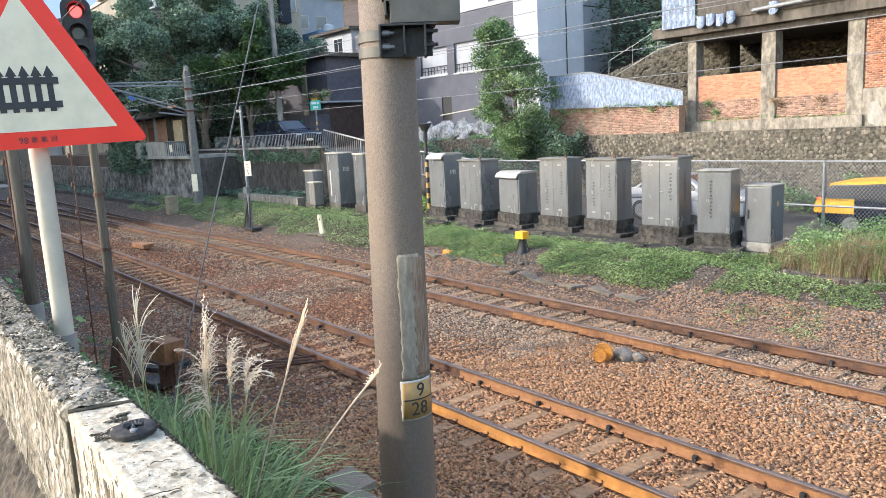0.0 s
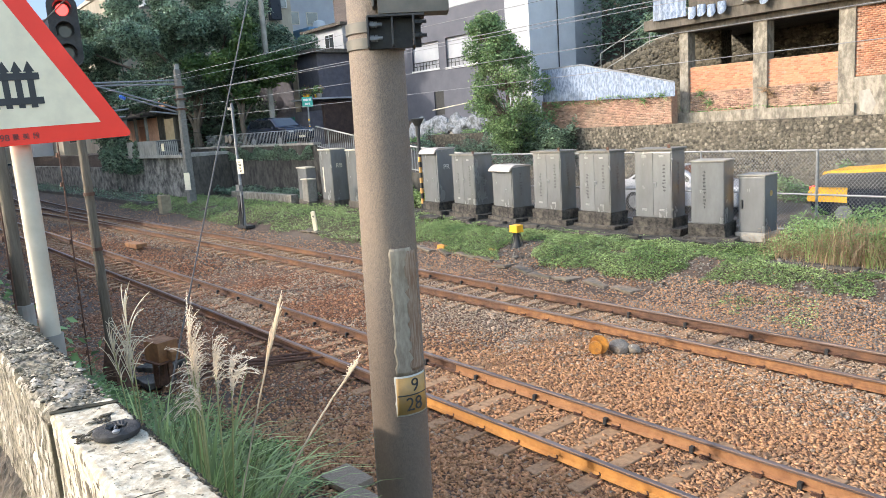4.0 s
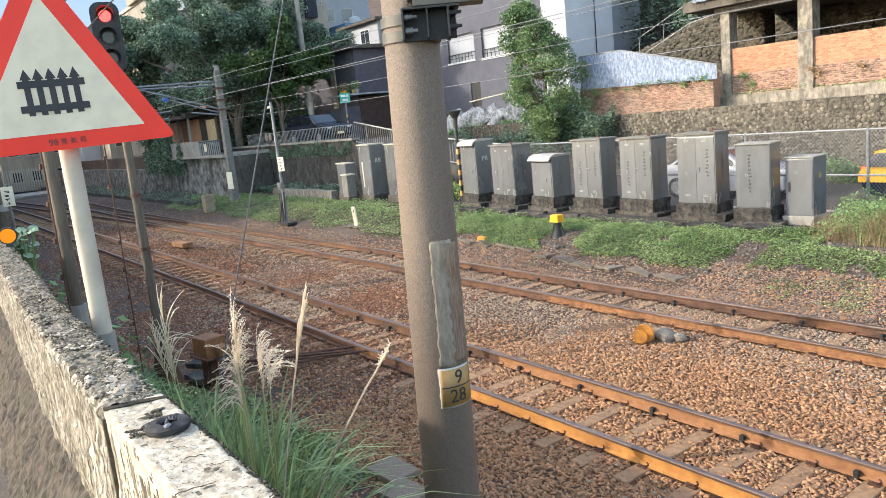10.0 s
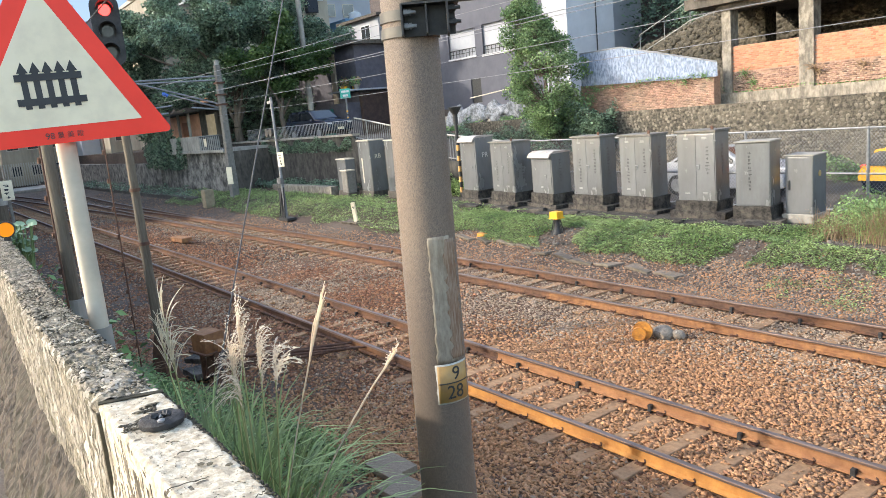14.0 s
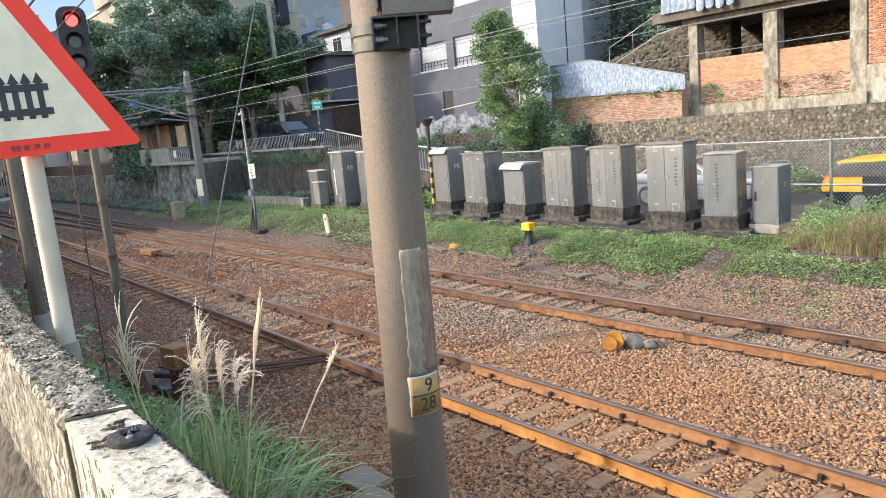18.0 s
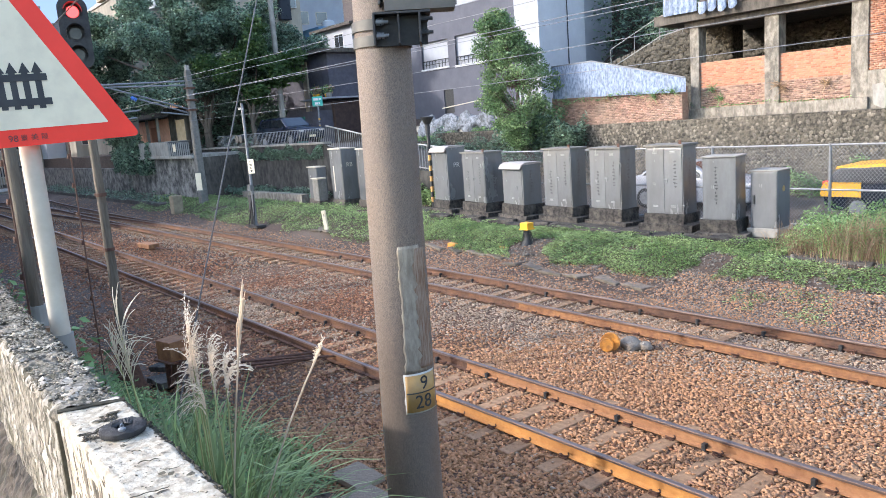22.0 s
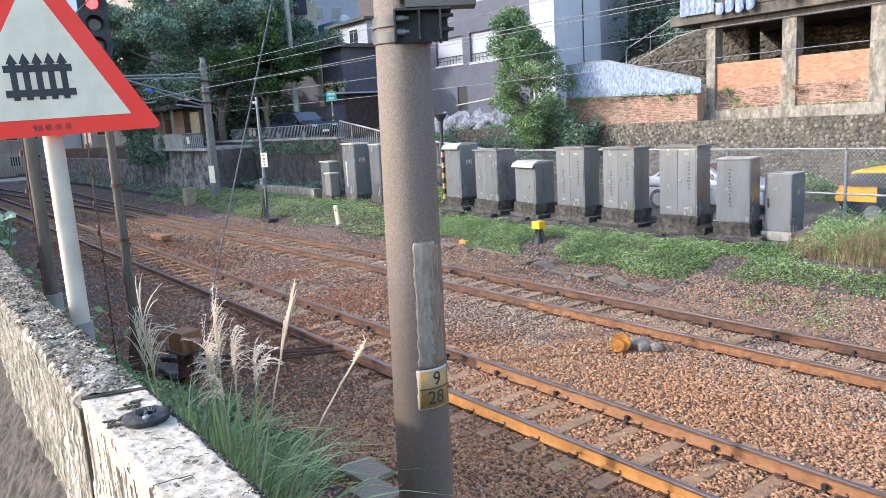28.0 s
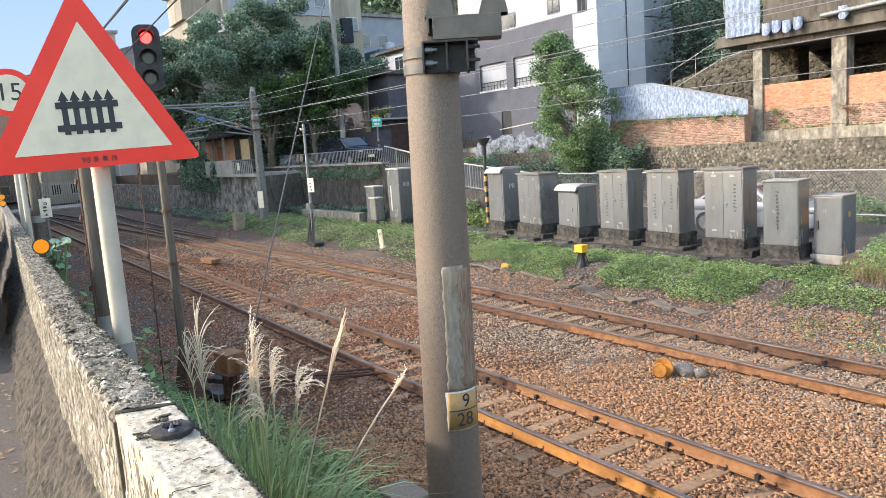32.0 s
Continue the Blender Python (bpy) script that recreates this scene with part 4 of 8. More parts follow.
def reflector(x, y, z, two=False):
    t = thing("wall_reflector", "round orange reflector on a black stub on the wall", "reflector", pose(x, y, z, 0, 0, 80), "orange wall reflectors")
    # Faint emission stands for the light the lens throws back.
    OR = glow("orange_reflector_glow", (0.90, 0.27, 0.008), 0.12)
    part("stub", B(-0.025, 0.025, -0.02, 0.02, 0, 0.06, bevel=0.004), BLACK, t)
    for k in range(2 if two else 1):
        h = 0.10 + 0.14 * k
        ring = part("rim", T((0, -0.018, h), (0, 0.018, h), 0.068, n=28), BLACK, t, "", True)
        part("lens", T((0, -0.022, h), (0, -0.016, h), 0.058, n=28), OR, ring, "orange lens with a faint added glow")


reflector(-6.87, wall_y(-6.87) - 0.02, 2.92)
reflector(-19.2, wall_y(-19.2) - 0.10, 2.92, True)


def traffic_signal():
    t = thing("railway_signal", "black three-lamp signal showing red on a weathered post", "signal", pose(-11.5, 2.68, -0.3))
    part("post", T((0, 0, 0), (0, 0.02, 5.2), 0.075, 0.055, 16), WOODPOST, t, "weathered grey-brown post", True)
    for z in (2.4, 3.2):
        part("band", lathe([(0.07, z), (0.08, z), (0.08, z + 0.05), (0.07, z + 0.05)], 16), RUST_DARK, t)
    part("foot", lathe([(0.24, 0.28), (0.20, 0.42), (0.085, 1.0), (0.07, 1.02)], 4), RUST_DARK, t, "dark flared iron foot")
    rim = [(sx * 0.06 + 0.13 * math.cos(a), 5.475 + sz * 0.345 + 0.13 * math.sin(a)) for sx, sz, a0 in ((1, 1, 0), (-1, 1, 90), (-1, -1, 180), (1, -1, 270)) for a in [radians(a0 + 15 * i) for i in range(7)]]
    h = part("head", prism(rim, -0.06, 0.06), BLACK, t, "black signal head with backboard")
    for z, c in ((5.76, 1), (5.47, 0), (5.18, 0)):
        v = part("hood", bmesh.new(), BLACK, h)
        bm = bmesh.new()
        prev = None
        for i in range(13):
            a = radians(-25 + 230 * i / 12)
            q = [bm.verts.new((0.115 * math.cos(a), y, z + 0.115 * math.sin(a))) for y in (-0.06, -0.24 if math.sin(a) > -0.1 else -0.14)]
            if prev:
                bm.faces.new((prev[0], prev[1], q[1], q[0]))
            prev = q
        bm.to_mesh(v.data)
        bm.free()
        part("lamp", T((0, -0.07, z), (0, -0.062, z), 0.079, n=24), glow("red_lamp", (1.0, 0.03, 0.03), 4.0) if c else M("unlit_lens", (0.03, 0.03, 0.03), (0.05, 0.05, 0.045), 3, 0.2, bump=0), h, "lit red lamp" if c else "unlit lamp")
    h.matrix_basis = pose(0.0, 0.0, 0, 0, 0, 0)
    t.matrix_world = pose(-11.5, 2.76, -0.3, 0, 0, 78)


traffic_signal()


def speed_sign():
    t = thing("speed_sign", "round white speed limit sign with red rim lettered 15", "road sign", pose(-14.0, 1.13, 1.845, 0, 0, 85))
    part("post", T((0, 0, 0), (0, 0, 3.2), 0.045, n=14), POSTWHITE, t, "", True)
    d = part("disc", T((0, -0.075, 3.10), (0, -0.055, 3.10), 0.385, n=40), SIGNRED, t, "red-rimmed disc")
    part("face", T((0, -0.079, 3.10), (0, -0.0755, 3.10), 0.29, n=40), SIGNWHITE, d, "white face")
    writing("15", 0.40, INK, d, pose(-0.0, -0.081, 3.10, 90, 0, 0), 0.001)
    t2 = thing("pipe_post", "plain grey-white pipe post beside the wall", "post", pose(-16.4, 1.24, 1.8))
    part("shaft", T((0, 0, 0), (0, 0, 2.6), 0.05, n=14), POSTWHITE, t2, "", True)


speed_sign()


def line_side_clutter():
    """A notice on the dark pole by the crossing, and a broad-leaved plant in the lee of the wall."""
    t = thing("notice_board", "white notice plate on a steel bracket beside the line", "notice", pose(-27.0, 2.72, 0, 0, 0, 80))
    part("post", T((0, 0.06, -0.2), (0, 0.06, 2.9), 0.05, n=10), MASTC, t)
    b = part("plate", B(-0.17, 0.17, -0.02, 0.0, 2.2, 2.82, bevel=0.01), SIGNWHITE, t, "white plate with a column of black marks")
    o = part("lettering", bars(4, 0.13, 0.09, 0.03, random.Random(8)), INK, b)
    o.location = (0, -0.021, 2.66)
    o["kind"] = "stuff"
    rng = random.Random(6)
    leaf = leafy("broad_leaf", (0.12, 0.20, 0.11), (0.34, 0.44, 0.30), 0.45, 0.4)
    p = thing("broad_leaved_plant", "green plant with large round leaves behind the wall", "plant", pose(-8.68, 0.90, 1.30))
    for k in range(34):
        a, h, r = rng.uniform(0, 6.283), rng.uniform(1.22, 1.60), rng.uniform(0.02, 0.15)
        c = Vector((r * math.cos(a) * 1.3, r * math.sin(a) * 0.9, h))
        part("stem", sweep([(0, 0, 0), (c.x * 0.4, c.y * 0.4, h * 0.6), tuple(c)], 0.008, 5), GREENSTEM, p)
        bm, n, s = bmesh.new(), 12, rng.uniform(0.035, 0.065)
        mid = bm.verts.new((0, 0, 0))
        ring = [bm.verts.new((s * math.cos(i * 6.283 / n) * (1.15 if i == 0 else 1), 0.85 * s * math.sin(i * 6.283 / n), 0.012 + 0.006 * math.sin(3 * i))) for i in range(n)]
        for i in range(n):
            bm.faces.new((mid, ring[i], ring[(i + 1) % n]))
        lf = part("leaf", bm, leaf, p, "", True)
        lf.matrix_basis = Matrix.Translation(c) @ Euler((rng.uniform(-0.7, 0.7), rng.uniform(0.1, 0.9), rng.uniform(-1.2, 1.2))).to_matrix().to_4x4()


GREENSTEM = M("plant_stem", (0.12, 0.19, 0.07), (0.17, 0.24, 0.10), 9, 0.7, bump=0)
line_side_clutter()


def timber_posts():
    for x, y, z1, r, label in ((-8.0, 1.19, 3.9, 0.062, "dark weathered timber post behind the wall"), (-30.0, 2.75, 4.6, 0.20, "dark trackside pole with a grey collar")):
        t = thing("post", label, "post", pose(x, y, -0.3))
        part("shaft", T((0, 0, 0), (0, 0, z1 + 0.3), r, r * 0.9, 14), WOODPOST, t, "", True)
        part("collar", lathe([(r, 2.2), (r + 0.02, 2.2), (r + 0.02, 2.45), (r, 2.45)], 14), CONC, t, "grey collar")
    for x, y in ((-9.3, 1.95), (-7.4, 1.02)):
        t = thing("steel_rod", "thin rusty steel rod standing behind the wall", "rod", pose(x, y, -0.2))
        bm = T((0, 0, 0), (0.03, 0.02, 4.0), 0.009, n=6)
        for z in np.arange(0.4, 4.0, 0.33):
            tube(bm, (0, 0, z), (0.01, 0.005, z + 0.05), 0.017, n=6)
        part("shaft", bm, RUST_DARK, t)
    t = thing("post_stub", "short brown timber stub against the wall", "post", pose(-6.0, 0.86, 1.0))
    part("shaft", T((0, 0, 0), (0.02, 0.05, 1.35), 0.05, n=8), M("brown_stub", (0.26, 0.16, 0.09), (0.17, 0.10, 0.055), 8, 0.9, bump=0.4), t)
    t = thing("utility_pole", "dark round utility pole beside the path", "pole", pose(-21.0, 0.86, PATH_Z))
    part("shaft", T((0, 0, -0.1), (0, -0.05, 8.5), 0.19, 0.15, 18), M("dark_pole", (0.06, 0.055, 0.06), (0.04, 0.038, 0.04), 6, 0.85, bump=0.2), t, "", True)
    part("crossarm", B(-0.05, 0.05, -0.7, 0.7, 7.2, 7.3), BLACK, t)
    part("meter_box", B(0.1, 0.25, -0.15, 0.15, 5.6, 6.1, bevel=0.01), CABGREY, t, "grey box")
    t = thing("stay_tube", "slim grey steel stay running up from the trackside", "stay")
    part("tube", T((-9.1, 2.62, 0.1), (-20.5, 10.16, 8.15), 0.012, 0.017, 10), M("stay_steel", (0.10, 0.085, 0.07), (0.06, 0.05, 0.042), 8, 0.5, metal=0.2, bump=0.1), t, "", True)


timber_posts()


def point_machine():
    t = thing("point_box", "rusty steel box on a black stand beside the track", "trackside box", pose(-10.8, 3.25, 0.10, 0, 0, 12))
    part("box", B(-0.19, 0.19, -0.16, 0.16, 0.38, 0.67, bevel=0.012), RUST_MID, t, "rust-brown box")
    part("stand", lathe([(0.10, 0.0), (0.08, 0.1), (0.05, 0.34), (0.08, 0.39)], 12), RUST_DARK, t, "dark iron stand")
    part("base_plate", B(-0.24, 0.24, -0.20, 0.20, 0.36, 0.385, bevel=0.005), RUST_DARK, t, "dark steel plate under the box")
    for s in (-1, 1):
        part("leg", B(s * 0.20 - 0.025, s * 0.20 + 0.025, -0.05, 0.02, -0.1, 0.365, bevel=0.006), RUST_DARK, t, "dark angle-iron leg")
    part("side_box", B(0.17, 0.30, -0.09, 0.05, 0.50, 0.64, bevel=0.01, rot=pose(0, 0, 0, 0, 12, 0)), RUST_MID, t)
    for k in range(2):
        t2 = thing("concrete_slab", "dark broken concrete slab beside the track", "slab", pose(-11.6 - 0.55 * k, 3.35 + 0.28 * (k % 2), -0.12 + 0.05 * k, 3 * k, -4, 25 * k), "slabs by the point box")
        part("slab", rough(B(-0.35, 0.35, -0.22, 0.22, 0, 0.09, bevel=0.015), 0.03, k, 2), PLINTH, t2)
    for k, (dx, dy) in enumerate(((0, 0), (0.25, 0.35), (-0.2, 0.65), (0.1, 0.9), (-0.35, 0.2))):
        t3 = thing("point_rod", "dark steel rod lying across the ballast", "rod", pose(-11.6 + dx, 3.9 + dy * 0.4, -0.11 + 0.015 * k), "point rods")
        part("bar", T((0, -0.2, 0), (0.55 + 0.2 * k, 1.5, 0.02), 0.022, n=8), RUST_DARK, t3)
    for x, y, r, w, d in ((-6.72, 3.77, 3, 0.50, 0.36), (-6.22, 3.58, 6, 0.46, 0.36)):
        t4 = thing("paving_slab", "grey gritty concrete slab lying on the ballast", "slab", pose(x, y, -0.20, 2, 1, r), "loose slabs")
        part("slab", B(-w / 2, w / 2, -d / 2, d / 2, 0, 0.07, bevel=0.008), M("grit_slab", (0.30, 0.23, 0.165), (0.14, 0.105, 0.075), 60, 0.95, bump=0.4, stain=(0.20, 0.15, 0.105), stain_scale=3), t4)


point_machine()


def drum():
    ORANGE = M("worn_orange_paint", (0.72, 0.30, 0.05), (0.52, 0.20, 0.04), 14, 0.6, bump=0.2, stain=(0.25, 0.12, 0.06), stain_scale=9, amount=0.6)
    t = thing("ground_lamp", "orange painted round track device lying beside the rail", "track device", pose(-7.35, 8.83, -0.17, 0, 0, 35))
    part("face_disc", T((0, -0.12, 0.13), (0, -0.07, 0.13), 0.105, n=28), ORANGE, t, "orange front disc", True)
    part("flange", T((0.05, -0.05, 0.16), (0.06, 0.0, 0.16), 0.15, n=28), ORANGE, t, "larger worn orange flange", True)
    part("body", T((0.0, 0.0, 0.13), (0.02, 0.2, 0.13), 0.09, n=18), RUST_DARK, t, "dark body", True)
    for x, y, s in ((-7.12, 9.12, 0.34), (-6.9, 9.2, 0.2)):
        bm = bmesh.new()
        bmesh.ops.create_icosphere(bm, subdivisions=2, radius=0.5)
        for v in bm.verts:
            v.co *= 0.85 + 0.3 * noise.noise(v.co * 2.5 + Vector((x, y, 0)))
        b = part("boulder", bm, M("grey_boulder", (0.27, 0.225, 0.175), (0.16, 0.13, 0.10), 16, 0.9, bump=0.4), None, "", True)
        b.matrix_world = Matrix.Translation((x, y, -0.1)) @ Matrix.Diagonal((s * 1.2, s, s * 0.85, 1))
        tagged(b, "rounded grey stone beside the rail", "stone", "stones by the rail")
    t = thing("brush_heap", "small heap of dry brown twigs beside the rail", "twigs", pose(-6.75, 9.4, -0.2))
    bm = bmesh.new()
    r2 = random.Random(4)
    for i in range(36):
        x, y = r2.uniform(-0.45, 0.45), r2.uniform(-0.12, 0.12)
        a = r2.uniform(0, 6.28)
        tube(bm, (x, y, r2.uniform(0, 0.05)), (x + 0.14 * math.cos(a), y + 0.14 * math.sin(a), r2.uniform(0.02, 0.16)), 0.007, 0.003, 5)
    part("twigs", bm, RUST_DARK, t)["kind"] = "stuff"
    t = thing("white_stick", "short white stick lying on the ballast", "stick", pose(-6.95, 9.22, -0.12, 0, 0, -55))
    part("stick", T((-0.12, 0, 0.03), (0.12, 0, 0.09), 0.011, n=8), POSTWHITE, t)


drum()


def switch_lamp():
    t = thing("switch_stand", "black iron switch stand with a yellow lamp box", "switch stand", pose(-13.98, 13.8, 0.03))
    part("stand", lathe([(0.20, 0), (0.19, 0.12), (0.09, 0.3), (0.075, 0.5), (0.10, 0.56)], 16), BLACK, t, "black flared iron stand", True)
    for k in range(5):
        a = k * 1.1
        pts = [(0.09 * math.cos(a), 0.09 * math.sin(a), 0.5), (0.15 * math.cos(a), 0.15 * math.sin(a), 0.3), (0.22 * math.cos(a), 0.22 * math.sin(a), 0.08), (0.4 * math.cos(a), 0.4 * math.sin(a), 0.02)]
        part("cable", sweep(pts, 0.013), BLACK, t)
    part("lamp_box", B(-0.14, 0.14, -0.12, 0.12, 0.56, 0.74, bevel=0.015), YELLOW, t, "yellow lamp box")
    part("lid", B(-0.16, 0.16, -0.14, 0.14, 0.55, 0.575, bevel=0.006), YELLOW, t)
    for x, y in ((-14.55, 13.45), (-16.4, 13.15)):
        k = thing("orange_box", "small orange box beside the cable trough", "trackside box", pose(x, y, -0.05, 0, 8, 20), "orange trackside boxes")
        part("box", B(-0.12, 0.12, -0.09, 0.09, 0, 0.17, bevel=0.012), M("orange_paint", (0.66, 0.30, 0.05), (0.50, 0.22, 0.04), 5, 0.6, bump=0.15, stain=(0.2, 0.1, 0.05), stain_scale=6), k)


switch_lamp()


def trough_lids():
    SLAB = M("dark_slab", (0.19, 0.15, 0.115), (0.095, 0.075, 0.057), 12, 0.95, bump=0.5, stain=(0.11, 0.10, 0.06), stain_scale=1.5, vary=0.25)
    kinds = []
    for seed in range(4):
        lid = rough(B(-0.34, 0.34, -0.22, 0.22, 0, 0.06, bevel=0.012), 0.05, seed * 3.1, 2)
        me = bpy.data.meshes.new("trough_lid")
        lid.to_mesh(me)
        lid.free()
        me.materials.append(SLAB)
        kinds.append(me)
    rng = random.Random(11)
    base = thing("cable_trough", "row of uneven grey concrete trough lids along the grass", "cable trough", None, "", "structure")
    x = -24.0
    while x < -9.4:
        o = new("trough_lid", rng.choice(kinds))
        o.parent = base
        y = float(np.interp(x, (-24, -17, -14, -12, -9), (13.1, 13.15, 12.98, 12.62, 12.7))) + rng.uniform(-0.06, 0.06)
        o.matrix_basis = pose(x, y, ground_z(x, y) - 0.03 + rng.uniform(-0.03, 0.02), rng.uniform(-8, 8), rng.uniform(-6, 6), rng.uniform(-16, 6))
        x += rng.uniform(0.66, 0.95)
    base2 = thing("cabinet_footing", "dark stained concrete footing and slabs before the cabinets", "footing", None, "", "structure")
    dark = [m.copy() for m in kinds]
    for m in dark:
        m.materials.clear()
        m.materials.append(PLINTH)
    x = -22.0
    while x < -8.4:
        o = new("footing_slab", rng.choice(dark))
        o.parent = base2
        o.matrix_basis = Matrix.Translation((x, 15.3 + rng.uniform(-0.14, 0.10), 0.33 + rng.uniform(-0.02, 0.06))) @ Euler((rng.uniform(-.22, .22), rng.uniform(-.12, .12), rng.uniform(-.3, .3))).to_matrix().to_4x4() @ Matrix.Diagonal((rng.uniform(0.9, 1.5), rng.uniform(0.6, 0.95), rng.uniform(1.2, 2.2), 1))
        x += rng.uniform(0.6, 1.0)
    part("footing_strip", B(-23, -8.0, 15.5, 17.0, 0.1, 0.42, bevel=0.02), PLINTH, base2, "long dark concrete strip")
    k = thing("kerb_beam", "low weathered concrete beam in the dry grass", "beam", pose(-6.2, 14.6, 0.15, 0, 0, 2))
    for i in range(3):
        part("beam_block", B(-1.5 + 1.02 * i, -0.52 + 1.02 * i, -0.1, 0.1, 0.012 * i, 0.2 + 0.02 * (i % 2), bevel=0.025), CONC_DARK, k)


trough_lids()


# ---- cabinets ----
def cabinet(x0, y0, w, d, zb, top, turn, kind, label):
    zg = 0.33
    t = thing("signal_cabinet", label, "cabinet", pose(x0, y0, zg, 0, 0, turn), "row of grey trackside cabinets")
    b, h = zb - zg, top - zb
    rng = random.Random(int(-x0 * 10))
    body = part("body", B(0, w, 0, d, b, b + h, bevel=0.007), CABGREY, t)
    bm = B(-0.05, w + 0.05, -0.07, d + 0.05, b * 0.30, b, bevel=0.015)
    box(bm, -0.16, w + 0.30, -0.16, d + 0.08, -0.02, b * 0.38 + rng.uniform(-0.04, 0.10), 0.02)
    bm = rough(bm, 0.035, x0)
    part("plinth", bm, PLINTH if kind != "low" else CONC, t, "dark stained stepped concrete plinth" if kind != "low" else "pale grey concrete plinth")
    hinge = lambda x, z: part("hinge", B(x - 0.05, x + 0.05, -0.028, 0.0, z - 0.014, z + 0.014, bevel=0.003), CABGREY, body)
    def handle(x, z, parent):
        bm = B(x - 0.035, x + 0.06, -0.045, -0.02, z - 0.012, z + 0.012, bevel=0.004)
        tube(bm, (x + 0.03, -0.02, z), (x + 0.03, -0.035, z - 0.10), 0.011, n=6)
        part("handle", bm, STEEL, parent, "steel lever handle")
    def vents(x, parent):
        for z in (b + h - 0.17, b + 0.17):
            bm = bmesh.new()
            for k in range(2):
                box(bm, x - 0.07, x + 0.07, -0.028, -0.008, z + 0.03 * k, z + 0.018 + 0.03 * k, 0.003)
            part("vent", bm, M("vent_grey", (0.27, 0.27, 0.26), (0.22, 0.22, 0.21), 5, 0.5, bump=0), parent, "paler louvre")
    def column(x, z, n, mat=INK, wd=0.080, gap=0.018, hh=0.072, parent=None, m=Matrix()):
        o = part("lettering", bars(n, wd, hh, gap, rng), mat, parent or body)
        o["kind"] = "stuff"
        o.matrix_basis = m @ pose(x, -0.017, z)
    side = pose(w, 0, 0, 0, 0, 90)
    if kind == "double":
        for x in (0.03, w / 2 + 0.004):
            dr = part("door", B(x, x + w / 2 - 0.034, -0.016, 0.002, b + 0.05, b + h - 0.05, bevel=0.004), CABGREY, body)
            vents(x + w / 4 - 0.02, dr)
            if x > 0.1:
                handle(x + 0.05, b + h * 0.52, dr)
                column(x + w / 4 + 0.05, b + h * 0.78, 8, parent=dr)
            elif w > 1.1:
                column(x + w / 4, b + h * 0.62, 8, parent=dr)
        for x in (0.0, w):
            for z in (b + 0.22, b + h - 0.22):
                hinge(x, z)
        column(d * 0.5, b + h * 0.80, 9, FADED, 0.075, 0.018, 0.072, body, side @ pose(0, 0.012, 0))
        part("roof", B(-0.045, w + 0.045, -0.06, d + 0.045, b + h, b + h + 0.05, bevel=0.012), MASTC, t, "weathered brownish roof slab")
        part("lifting_lug", B(w * 0.86, w * 0.93, 0.05, 0.08, b + h + 0.05, b + h + 0.14, bevel=0.006), RUST_DARK, t)
    elif kind in ("hood", "small"):
        dr = part("door", B(0.06, w - 0.06, -0.018, 0.002, b + 0.06, b + h - 0.2, bevel=0.006), CABGREY, body)
        handle(w * 0.70, b + h * 0.45, dr)
        if kind == "small":
            vents(w * 0.5, dr)
        hd = prism([(-0.14, b + h - 0.13), (-0.06, b + h - 0.01), (0.10, b + h + 0.06), (d + 0.03, b + h + 0.04), (d + 0.03, b + h), (0.0, b + h - 0.02), (-0.12, b + h - 0.15)], -0.02, w + 0.02, "x")
        part("hood", hd, M("pale_hood", (0.36, 0.33, 0.30), (0.28, 0.25, 0.225), 4, 0.5, bump=0.1, stain=(0.3, 0.22, 0.15), stain_scale=2), t, "paler sloping hood")
        if kind == "small":
            column(d * 0.45, b + h * 0.82, 8, FADED, 0.08, 0.018, 0.072, body, side @ pose(0, 0.012, 0))
        else:
            writing("PR", 0.24, M("white_chalk", (0.55, 0.54, 0.5), (0.45, 0.44, 0.4), 12, 0.8, bump=0), body, side @ pose(d * 0.5, -0.003, b + h * 0.66, 90, 0, 0), 0.001)
    elif kind == "plain":
        column(w * 0.42, b + h * 0.84, 11, parent=body, wd=0.07, hh=0.065)
        part("door", B(0.02, w - 0.02, -0.012, 0.002, b + 0.02, b + h - 0.04, bevel=0.004), CABGREY, body)
        part("badge", T((w + 0.001, d * 0.5, b + h * 0.86), (w + 0.004, d * 0.5, b + h * 0.86), 0.045, n=14), FADED, body)
        part("roof", B(-0.03, w + 0.03, -0.05, d + 0.03, b + h, b + h + 0.03, bevel=0.01), CONC, t, "pale roof")
    else:
        dr = part("door", B(0.02, w - 0.02, -0.012, 0.002, b + 0.03, b + h - 0.03, bevel=0.004), CABGREY, body)
        part("handle", B(0.07, 0.11, -0.04, -0.012, b + h * 0.42, b + h * 0.58, bevel=0.006), BLACK, dr, "black recessed handle")
        part("badge", T((w + 0.001, d * 0.5, b + h * 0.68), (w + 0.004, d * 0.5, b + h * 0.68), 0.07, n=16), M("amber_badge", (0.40, 0.26, 0.08), (0.2, 0.12, 0.04), 20, 0.5, bump=0), body, "round amber badge")
        part("roof", B(-0.03, w + 0.03, -0.03, d + 0.03, b + h, b + h + 0.025, bevel=0.008), CONC, t)


